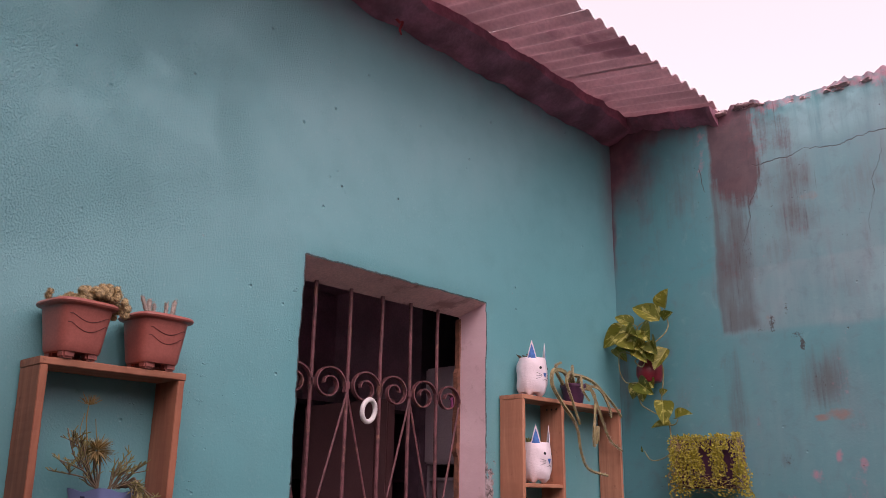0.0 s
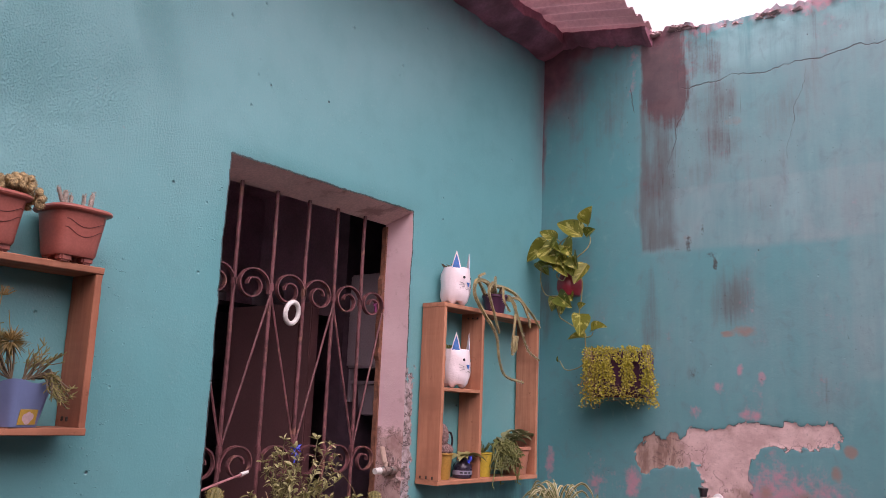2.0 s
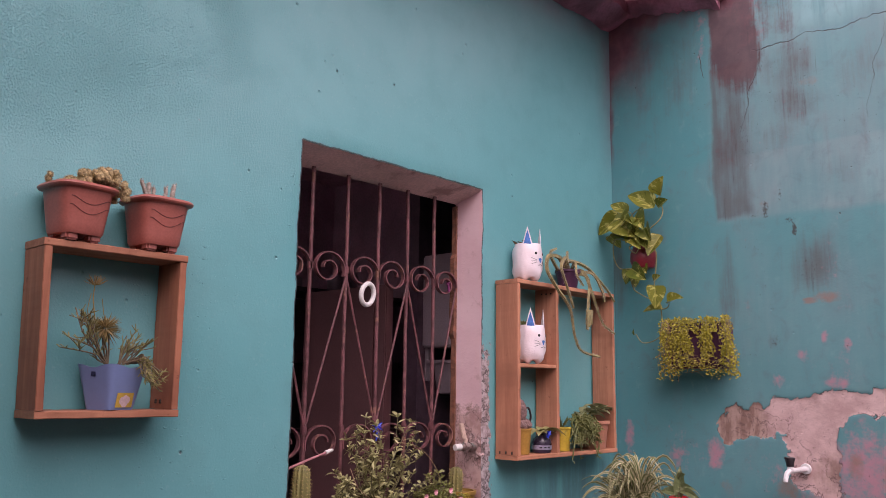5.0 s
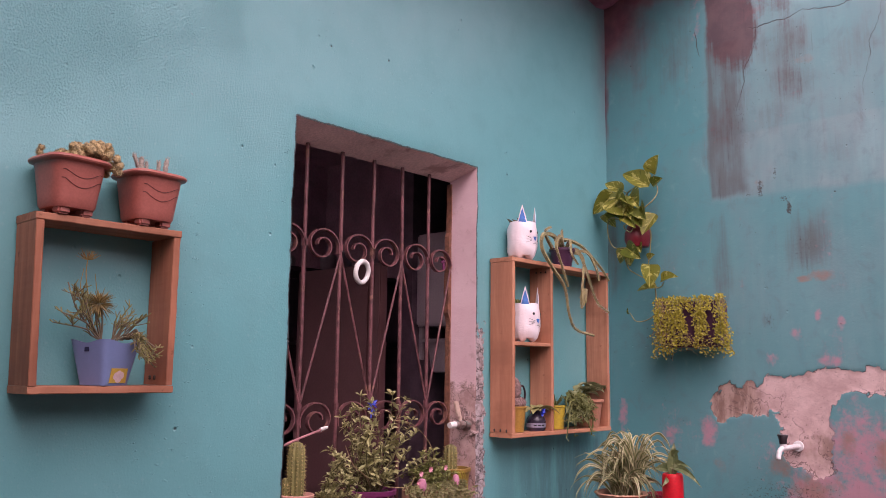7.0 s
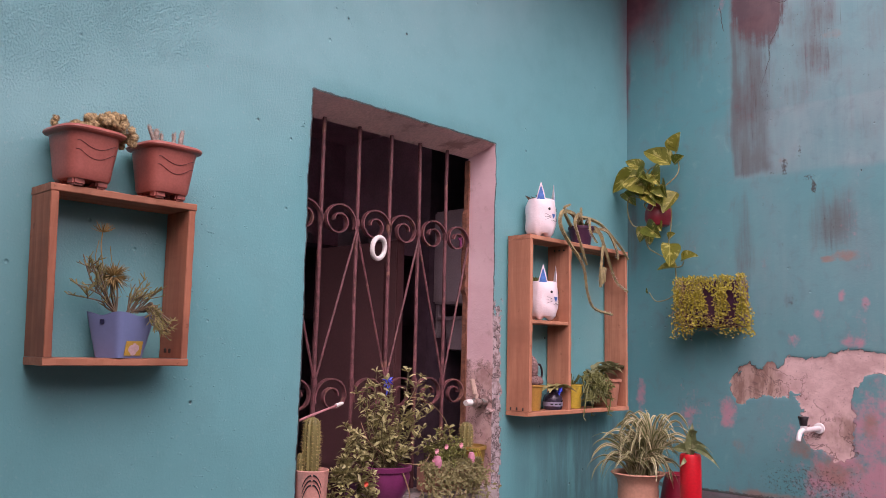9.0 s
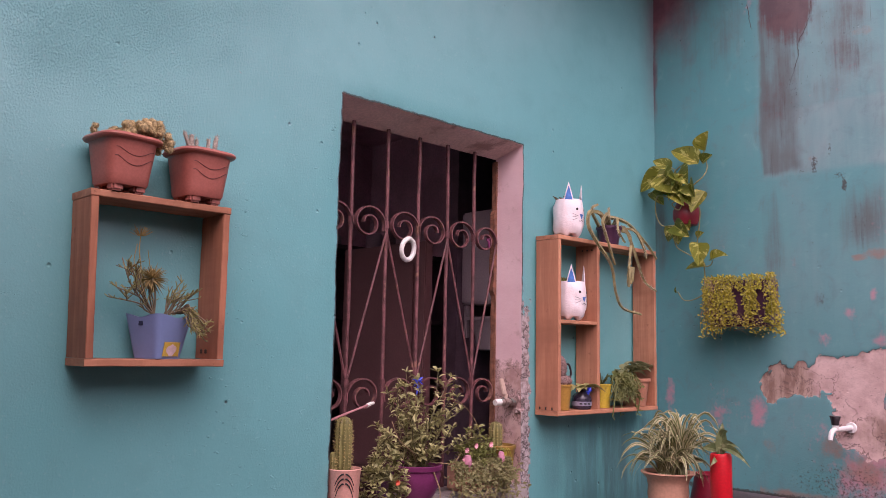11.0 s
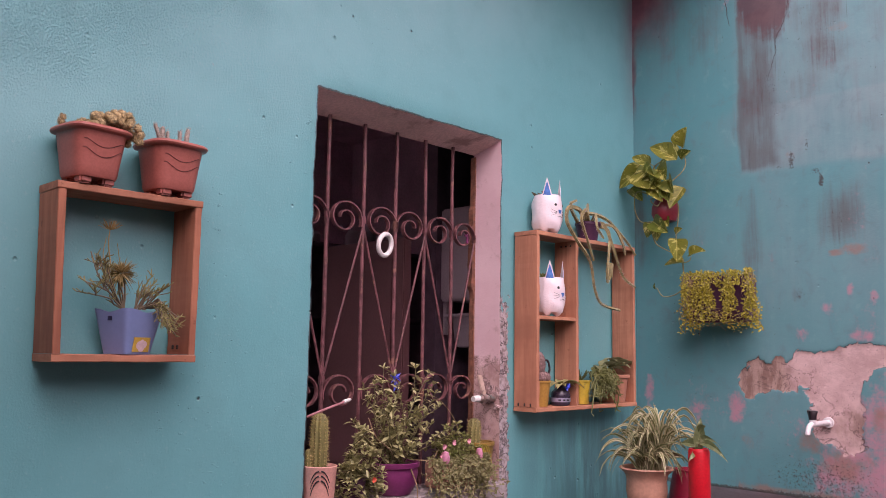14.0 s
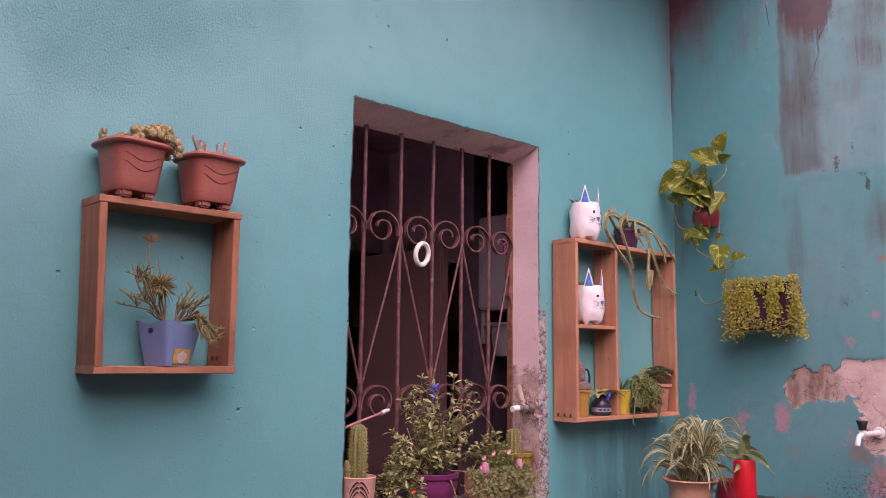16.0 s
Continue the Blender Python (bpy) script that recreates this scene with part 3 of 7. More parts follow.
def leaf(bm, base, way, up, length, width, droop=0.2, fold=0.25, n=4, power=0.7, mi=0, mi2=None, blunt=False):
    """One leaf with a folded midrib and a drooping tip."""
    way, up = Vector(way).normalized(), Vector(up)
    across = way.cross(up)
    across = across.normalized() if across.length > 1e-6 else way.orthogonal().normalized()
    nor = across.cross(way)
    rows = []
    side, far = bm.verts.layers.float.get("across"), bm.verts.layers.float.get("along")
    for k in range(n + 1):
        t = k / n
        c = Vector(base) + way * length * t - Vector((0, 0, 1)) * droop * length * t * t
        w = width * 0.5 * (max(0.12, (1 - abs(2 * t**1.3 - 1) ** 2.6)) if blunt else max(0.03, math.sin(math.pi * t**power) ** (0.72 if side else 1.0))) if k else width * 0.05
        rows.append([bm.verts.new(c + across * w * s + nor * abs(s) * w * fold * 2) for s in (-1, 0, 1)])
        if side:
            for s, v in zip((-1.0, 0.0, 1.0), rows[-1]):
                v[side], v[far] = s, t
    for a, b in zip(rows, rows[1:]):
        for j in (0, 1):
            bm.faces.new((a[j], a[j + 1], b[j + 1], b[j])).material_index = mi if mi2 is None or j == 0 else mi2


def blade(bm, pts, width, mi_mid=0, mi_edge=1, seed=0.0):
    """A long strap leaf: a pale margin on both sides of a green middle, or the other way."""
    rows = []
    pts = [Vector(p) for p in pts]
    for k, p in enumerate(pts):
        t = k / (len(pts) - 1)
        ahead = (pts[min(k + 1, len(pts) - 1)] - pts[max(k - 1, 0)]).normalized()
        across = ahead.cross(Vector((math.cos(seed), math.sin(seed), 0.6)))
        across = across.normalized() if across.length > 1e-5 else Vector((1, 0, 0))
        nor = across.cross(ahead)
        w = width * 0.5 * (1 - 0.92 * t**2.2) * min(1, 0.5 + 3 * t)
        rows.append([bm.verts.new(p + across * w * s + nor * abs(s) * w * 0.35) for s in (-1, -0.45, 0.45, 1)])
    for a, b in zip(rows, rows[1:]):
        for j in range(3):
            bm.faces.new((a[j], a[j + 1], b[j + 1], b[j])).material_index = mi_mid if j == 1 else mi_edge


def ball(bm, c, r, rz=None, seg=10, rings=7, mi=0, bumpy=0.0):
    vs = bmesh.ops.create_uvsphere(bm, u_segments=seg, v_segments=rings, radius=1.0)["verts"]
    for v in vs:
        k = 1 + bumpy * fbm(v.co.x * 2 + c[0] * 90, v.co.y * 2 + c[1] * 90, v.co.z * 2 + c[2] * 90, 2)
        v.co = Vector(c) + Vector((v.co.x * r * k, v.co.y * r * k, v.co.z * (rz or r) * k))
    for f in {f for v in vs for f in v.link_faces}:
        f.material_index = mi


def rounded(a, soft):
    """Radius factor of a square with rounded corners, for a square of half width 1."""
    c, s = abs(math.cos(a)), abs(math.sin(a))
    return 1 / (c**soft + s**soft) ** (1 / soft)


def rnd(a, b):
    return random.uniform(a, b)


# ---------------------------------------------------------------- setting: walls, roof, yard
WIN_Y0, WIN_Y1, WIN_Z0, WIN_Z1 = -1.573, -0.816, 1.03, 2.142
DEEP = 0.125


def lines(a, b, step):
    n = max(1, round((b - a) / step))
    return [a + (b - a) * k / n for k in range(n)]


def window_wall():
    """The long teal wall with its window opening, wavy edges and pink reveals."""
    ys = lines(-5.0, -2.6, 0.2) + lines(-2.6, WIN_Y0, 0.025) + lines(WIN_Y0, WIN_Y1, 0.0252) + lines(WIN_Y1, 0.0, 0.025) + [0.0]
    zs = lines(0.0, 0.9, 0.15) + lines(0.9, WIN_Z0, 0.026) + lines(WIN_Z0, WIN_Z1, 0.0265) + lines(WIN_Z1, 3.12, 0.027) + [3.12]
    bm = bmesh.new()
    iy0, iy1 = ys.index(WIN_Y0), ys.index(WIN_Y1)
    iz0, iz1 = zs.index(WIN_Z0), zs.index(WIN_Z1)

    def spot(j, k, back=False):
        y, z = ys[j], zs[k]
        if iy0 <= j <= iy1 and iz0 <= k <= iz1:
            wob = 0.004 * fbm(y * 6, z * 6, 3.0) + 0.003 * fbm(y * 34, z * 34, 5.0, 3)
            if k in (iz0, iz1):
                z += wob * (0.3 if back else 1)
            if j in (iy0, iy1):
                y += wob * (0.3 if back else 1)
        if back:
            z -= 0.034 if k == iz1 and iy0 <= j <= iy1 else 0
            return (-DEEP, y, z)
        x = 0.004 * fbm(y * 2.3, z * 2.3, 1.0) + 0.0003 * fbm(y * 14, z * 14, 2.0)
        ring = iy0 <= j <= iy1 and iz0 <= k <= iz1
        return (x - (0.004 if ring else 0), y, z)

    edge, chip = bm.verts.layers.float.new("edge"), bm.verts.layers.float.new("chip")
    front = [[bm.verts.new(spot(j, k)) for k in range(len(zs))] for j in range(len(ys))]
    for j in range(iy0 - 2, iy1 + 3):
        for k in range(iz0 - 3, iz1 + 3):
            v = front[j][k]
            v[edge] = 1.0 if iy0 <= j <= iy1 and iz0 <= k <= iz1 else 0.0
            v[chip] = (0.95 if iy1 <= j <= iy1 + 1 else 0.2) * max(0, min(1, (1.72 - zs[k]) / 0.2)) if j >= iy1 - 1 else 0.0
    for j in range(len(ys) - 1):
        for k in range(len(zs) - 1):
            if not (iy0 <= j < iy1 and iz0 <= k < iz1):
                bm.faces.new((front[j][k], front[j + 1][k], front[j + 1][k + 1], front[j][k + 1]))
    loop = [(j, iz0) for j in range(iy0, iy1)] + [(iy1, k) for k in range(iz0, iz1)] + [(j, iz1) for j in range(iy1, iy0, -1)] + [(iy0, k) for k in range(iz1, iz0, -1)]
    rear = [bm.verts.new(spot(j, k, True)) for j, k in loop]
    for q, (j, k) in enumerate(loop):
        j2, k2 = loop[(q + 1) % len(loop)]
        bm.faces.new((front[j][k], front[j2][k2], rear[(q + 1) % len(loop)], rear[q])).material_index = 2 if k == iz1 and k2 == iz1 else 1
    c = [bm.verts.new((-DEEP, y, z)) for y, z in ((-5.0, 0), (0.0, 0), (0.0, 3.12), (-5.0, 3.12))]
    o = [bm.verts.new((-DEEP, y, z)) for y, z in ((WIN_Y0, WIN_Z0), (WIN_Y1, WIN_Z0), (WIN_Y1, WIN_Z1), (WIN_Y0, WIN_Z1))]
    for q in range(4):
        bm.faces.new((c[q], o[q], o[(q + 1) % 4], c[(q + 1) % 4]))
    top = [bm.verts.new(p) for p in ((0, -5, 3.12), (0, 0, 3.12), (-DEEP, 0, 3.12), (-DEEP, -5, 3.12))]
    bm.faces.new(top)
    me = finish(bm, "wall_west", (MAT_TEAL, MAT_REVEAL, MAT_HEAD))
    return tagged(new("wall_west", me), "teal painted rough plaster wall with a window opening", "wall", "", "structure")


wall_west = window_wall()


def soft_box(x, z, x0, x1, z0, z1, fade):
    return max(0.0, min(1.0, min(x - x0, x1 - x, z - z0, z1 - z) / fade + 0.5))


def spot_at(x, z, cx, cz, rx, rz):
    return max(0.0, 1 - ((x - cx) / rx) ** 2 - ((z - cz) / rz) ** 2)


def bare_depth(x, z):
    """How far inside the patch of fallen paint, in metres; negative outside."""
    def pill(ax, az, bx, bz, r):
        t = max(0, min(1, ((x - ax) * (bx - ax) + (z - az) * (bz - az)) / ((bx - ax) ** 2 + (bz - az) ** 2)))
        return r - math.hypot(x - ax - t * (bx - ax), z - az - t * (bz - az))
    lobe = max(pill(0.462, 1.352, 0.6, 1.376, 0.047), pill(0.476, 1.385, 0.482, 1.405, 0.028), pill(0.446, 1.33, 0.45, 1.315, 0.024), pill(0.555, 1.39, 0.565, 1.405, 0.026))
    body = max(pill(0.665, 1.396, 0.8, 1.412, 0.061), pill(0.72, 1.385, 0.76, 1.36, 0.075), pill(0.8, 1.437, 1.09, 1.453, 0.039))
    stem = max(pill(0.742, 1.33, 0.746, 1.235, 0.08), pill(0.76, 1.23, 0.788, 1.168, 0.043), pill(0.705, 1.19, 0.76, 1.176, 0.03))
    d = max(lobe, body, stem)
    return d + 0.016 * fbm(x * 14, z * 14, 7.0, 5) + 0.011 * fbm(x * 52, z * 52, 3.0, 4)


def yard_wall():
    """The wall at right angles: broken top, drips, faded fields and a patch of bare mortar."""
    xs = lines(-0.125, 0.4, 0.0125) + lines(0.4, 1.15, 0.006) + lines(1.15, 1.6, 0.0125) + lines(1.6, 3.3, 0.2) + [3.3]
    zs = lines(0.0, 0.95, 0.2) + lines(0.95, 1.08, 0.0125) + lines(1.08, 1.53, 0.006) + lines(1.53, 2.9, 0.0125) + lines(2.9, 2.96, 0.012) + [2.96]
    bm = bmesh.new()
    names = ("faded", "bright", "grime_and_shade", "pink", "rust", "stain", "maroon", "mould", "bare")
    layers = [bm.verts.layers.float.new(n) for n in names]
    grid, last = [], len(zs) - 1
    for x in xs:
        col = []
        crest = 0.022 * fbm(x * 5, 0.3, 2.0) + 0.02 * fbm(x * 26, 0.7, 4.0) + (0.05 * max(0, 1 - abs(x - 0.56) / 0.2)) - 0.012
        for k, z in enumerate(zs):
            d = bare_depth(x, z) if 0.2 < x < 1.3 and 0.95 < z < 1.7 else -1.0
            y = 0.003 * fbm(x * 2.5, z * 2.5, 9.0) + min(0.003, max(0.0, d * 0.5 + 0.001))
            zz = z + crest * max(0, (z - 2.8) / 0.16)
            if x < 0.49 and z > 2.8:
                zz = 2.8 + (z - 2.8) / 0.16 * (3.125 - 0.2 * x - 2.8)
            if z > 2.86:
                y += 0.012 * fbm(x * 20, z * 20, 1.5) * (z - 2.86) / 0.1
            v = bm.verts.new((x, y, zz))
            wig = 0.02 * fbm(x * 6, z * 6, 3.3)
            lump = fbm(x * 9, z * 9, 6.1)
            faded = 0.78 * soft_box(x + wig * 0.4, z + 0.012 * x + wig * 0.3, 0.45, 1.45, 2.1, 2.9, 0.03 if z < 2.3 else 0.06) * (0.7 if z > 2.33 else 1)
            faded = max(faded, 0.6 * soft_box(x, z, 1.16, 1.8, 1.62, 2.3, 0.04), 0.32 * soft_box(x, z, 0.45, 3.5, 1.3, 2.1, 0.5))
            bright = max(0.8 * soft_box(x + wig, z, 0.76, 1.6, 2.77, 3.0, 0.06), 0.45 * spot_at(x + wig, z, 0.995, 2.24, 0.045, 0.14))
            # rain grime, and a soft box of painted shade rising between corner and drips
            grime_and_shade = max(0.85 * soft_box(x + wig * 0.4, z, 0.442, 0.9, 2.0, 2.7, 0.02) * soft_box(x, z + wig * 0.5, 0.3, 0.9, 2.098, 2.9, 0.03) * soft_box(x + wig, z, 0.3, 0.585, 2.0, 2.8, 0.07), 0.35 * soft_box(x, z, 0.58, 0.64, 2.09, 2.7, 0.03), 0.62 * spot_at(x, z, 0.75, 2.63, 0.16, 0.14), 0.55 * spot_at(x, z, 0.76, 2.5, 0.17, 0.12), 0.4 * spot_at(x, z, 0.7, 2.38, 0.1, 0.12),
                        0.5 * spot_at(x, z, 0.95, 2.6, 0.2, 0.2), 0.5 * spot_at(x, z, 0.9, 2.2, 0.12, 0.11), 0.62 * spot_at(x, z, 0.77, 1.92, 0.12, 0.16), 0.68 * spot_at(x, z, 0.47, 1.88, 0.06, 0.28), 0.7 * spot_at(x, z, 0.02, 1.98, 0.05, 0.34), 0.6 * spot_at(x, z, 0.645, 1.65, 0.045, 0.05), 0.32 * soft_box(x, z, 0.02, 0.47, 2.35, 3.2, 0.3), 0.25 * soft_box(x, z, 0.63, 2.0, 2.1, 2.95, 0.2), 0.3 * soft_box(x, z, 0.25, 0.45, 0.95, 1.4, 0.2))
            pink = max(spot_at(x, z, 0.65, 1.515, 0.05, 0.035), 0.9 * spot_at(x, z, 0.83, 1.51, 0.06, 0.03), 1.0 * spot_at(x, z, 0.405, 1.26, 0.05, 0.08), 0.9 * spot_at(x, z, 0.058, 1.3, 0.03, 0.1), 0.5 * spot_at(x, z, 0.235, 1.345, 0.02, 0.03),
                       0.9 * spot_at(x, z, 0.725, 1.6, 0.035, 0.035), spot_at(x, z, 0.805, 1.66, 0.02, 0.035), 0.8 * spot_at(x, z, 0.879, 1.635, 0.02, 0.04), 0.5 * spot_at(x, z, 0.3, 1.25, 0.16, 0.1), 0.72 * spot_at(x, z, 0.92, 1.22, 0.3, 0.22), 0.45 * spot_at(x, z, 0.62, 1.2, 0.12, 0.14), 0.4 * spot_at(x, z, 0.75, 1.56, 0.25, 0.1), 1.05 * spot_at(x, z, 0.9, 1.06, 0.34, 0.14))
            rust = max(1.1 * spot_at(x, z, 1.143, 1.406, 0.03, 0.03), 1.0 * spot_at(x, z, 1.1, 1.335, 0.025, 0.04), 0.9 * spot_at(x, z, 0.77, 1.787, 0.05, 0.02), 0.85 * spot_at(x, z, 0.82, 1.795, 0.07, 0.03), 0.85 * spot_at(x, z, 0.66, 1.15, 0.06, 0.06), 0.85 * spot_at(x, z, 0.875, 1.25, 0.04, 0.07), 0.95 * spot_at(x, z, 1.0, 1.22, 0.08, 0.09), 0.85 * spot_at(x, z, 0.77, 1.09, 0.14, 0.08), 0.95 * max(0, 1 - abs(z - 0.985) / 0.03) if x > 0.4 else 0, 0.6 * spot_at(x, z, 0.8, 2.56, 0.09, 0.03), 0.55 * spot_at(x, z, 0.63, 2.14, 0.04, 0.06), 0.45 * spot_at(x, z, 0.46, 1.14, 0.1, 0.08))
            foot = 2.63 + 0.035 * fbm(x * 12, 0.4, 2.0) + (0.05 if x < 0.475 else 0) - 0.03 * max(0, 1 - abs(x - 0.56) / 0.08)
            stain = 1.05 * soft_box(x + wig * 0.3, z, 0.447, 0.7, 2.0, 3.4, 0.035) * soft_box(x + wig, z, 0.2, 0.632, 2.0, 3.4, 0.05) * soft_box(x, z, 0, 1, foot - 0.02, 3.6, 0.16)
            stain = max(stain, 0.17 * soft_box(x + wig, z, 0.45, 0.6, 2.25, 2.7, 0.06) + 0.2 * spot_at(x + wig, z, 0.505, 2.36, 0.055, 0.12) + 0.15 * spot_at(x, z, 0.5, 2.5, 0.06, 0.12), 0.16 * soft_box(x + wig * 0.5, z, 0.46, 0.57, 2.1, 2.35, 0.05), 0.4 * soft_box(x + wig, z, 0.63, 0.77, 2.74, 3.2, 0.06), 0.2 * soft_box(x, z, 0.7, 0.84, 2.42, 2.74, 0.05))
            pink = max(pink, 0.6 * soft_box(x + wig, z, 0.56, 0.65 + 0.2 * max(0, z - 2.85), 2.74, 3.4, 0.06), 0.5 * soft_box(x + wig * 0.4, z, 0.395, 0.43, 2.72, 2.98, 0.03), 0.75 * max(0, min(1, (z - 2.9) / 0.04)) if x > 0.44 else 0)
            # maroon shade painted below the eave and out from the corner
            eave_shade = max(0.0, min(1.0, (zz - 2.88 + 0.05 * lump) / 0.13)) if x < 0.45 else 0.75 * max(0, min(1, (z - 2.88) / 0.06)) * max(0, 1 - (x - 0.45) / 0.3)
            eave_shade = max(eave_shade, max(0, 1 - max(0, x) / 0.34) * max(0, min(1, (zz - 2.52) / 0.34)))
            maroon = max(eave_shade, 0.85 * max(0, min(1, (0.024 + 0.006 * lump - x) / 0.016)) * max(0, min(1, (z - 2.3) / 0.2)), 0.45 * spot_at(x, z, 0.153, 2.78, 0.025, 0.025))
            mould = max(1.1 * max(0, 1 - abs(z - 0.974) / 0.018), 0.56 * spot_at(x, z, 0.7, 1.04, 0.32, 0.12), 0.5 * spot_at(x, z, 0.645, 1.65, 0.045, 0.05), 0.75 * spot_at(x, z, 0.63, 2.12, 0.018, 0.06), 0.6 * spot_at(x, z, 0.685, 2.17, 0.012, 0.06), 0.6 * spot_at(x, z, 0.585, 2.1, 0.02, 0.02), 0.95 * spot_at(x, z, 0.728, 2.035, 0.014, 0.035), 0.85 * spot_at(x, z, 0.715, 2.072, 0.035, 0.014), 0.7 * spot_at(x, z, 0.639, 1.638, 0.012, 0.016), 0.7 * spot_at(x, z, 0.879, 1.63, 0.01, 0.016),
                        0.45 * spot_at(x, z, 0.77, 1.9, 0.06, 0.14), 0.4 * spot_at(x, z, 1.08, 1.46, 0.05, 0.08), 0.45 * spot_at(x, z, 0.235, 1.36, 0.02, 0.06), 0.4 * spot_at(x, z, 0.56, 2.4, 0.06, 0.25), 0.3 * spot_at(x, z, 0.78, 2.55, 0.12, 0.14), 0.2 * max(0, 1 - (z - 0.95) / 0.25))
            for lay, val in zip(layers, (faded, bright, grime_and_shade, pink, rust, stain, maroon, mould, d)):
                v[lay] = val
            col.append(v)
        grid.append(col)
    for a, b in zip(grid, grid[1:]):
        for k in range(last):
            bm.faces.new((a[k], b[k], b[k + 1], a[k + 1]))
    rear = [[bm.verts.new((x, 0.14, z)) for z in (0.0, 2.95)] for x in xs]
    for a, b, p, q in zip(rear, rear[1:], grid, grid[1:]):
        bm.faces.new((a[0], b[0], b[1], a[1]))
        bm.faces.new((p[last], q[last], b[1], a[1])).material_index = 0 if p[last].co.x < 0.47 else 1
    me = finish(bm, "wall_north", (MAT_STAINED, MAT_CREST))
    return tagged(new("wall_north", me), "weathered teal wall with drip stains and bare mortar", "wall", "", "structure")


wall_north = yard_wall()

# Lumps of broken mortar along the crest.
bm = bmesh.new()
for k in range(230):
    x = rnd(0.47, 1.7) if k > 60 else rnd(0.49, 0.67)
    z = 2.955 + 0.05 * max(0, 1 - abs(x - 0.56) / 0.2) - 0.012 + rnd(-0.012, 0.006)
    ball(bm, (x, rnd(0.0, 0.1), z - 0.004), rnd(0.01, 0.026), rnd(0.003, 0.008), 9, 6, 0, 0.7)
crest = tagged(new("mortar_rubble", finish(bm, "mortar_rubble", MAT_CREST, False)), "crumbled mortar lumps along the wall top", "rubble", "", "stuff")

bm = bmesh.new()
box(bm, -3.2, 9.0, -9.0, 4.0, -0.1, 0.0)
structure("ground", bm, MAT_YARD, "grey cement yard floor", "floor", False)
# Out of view: closes the yard, its height set by the sky it hides.
bm = bmesh.new()
box(bm, 3.3, 3.45, -3.9, 0.14, 0.0, 2.6)
structure("unseen_wall_east", bm, MAT_OUTER, "unseen rendered wall added to close the yard and block sky", "wall", False)
# Out of view: blocks added to shade the left of the window wall.
bm = bmesh.new()
box(bm, 0.012, 1.25, -4.05, -2.98, 0.0, 2.5)
box(bm, 0.012, 0.72, -2.98, -2.76, 0.0, 2.3)
box(bm, 1.3, 3.45, -4.05, -3.9, 0.0, 2.9)
structure("unseen_wall_south", bm, MAT_OUTER, "unseen rendered wall added to close the yard and block sky", "wall", False)

# The dim room behind the window.
bm = bmesh.new()
box(bm, -2.9, -2.8, -3.0, 0.9, 0.0, 2.9)
structure("room_wall_back", bm, MAT_ROOM, "dim plaster wall inside the house", "wall", False)
bm = bmesh.new()
# The gap between these boxes is an unseen opening added to brighten the room.
box(bm, -2.8, -DEEP, -3.1, -3.0, 0.0, 1.35)
box(bm, -2.8, -DEEP, -3.1, -3.0, 2.3, 2.9)
box(bm, -2.8, -2.2, -3.1, -3.0, 1.35, 2.3)
box(bm, -0.65, -DEEP, -3.1, -3.0, 1.35, 2.3)
structure("room_wall_side", bm, MAT_ROOM, "dim plaster wall inside the house", "wall", False)
bm = bmesh.new()
box(bm, -2.8, -DEEP, 0.8, 0.9, 0.0, 2.9)
structure("room_wall_end", bm, MAT_ROOM, "dim plaster wall inside the house", "wall", False)
bm = bmesh.new()
box(bm, -DEEP - 0.05, -DEEP - 0.002, 0.0, 0.8, 0.0, 2.9)
structure("room_wall_front", bm, MAT_ROOM, "dim plaster wall inside the house", "wall", False)
bm = bmesh.new()
box(bm, -0.56, -0.501, -0.62, 0.8, 0.0, 2.9)
structure("room_partition", bm, MAT_ROOM_DARK, "dark partition wall inside the house", "wall", False)
bm = bmesh.new()
box(bm, -2.9, -DEEP - 0.002, -3.1, 0.9, 2.9, 2.95)
structure("ceiling", bm, MAT_ROOM, "dark ceiling of the room indoors", "ceiling", False)


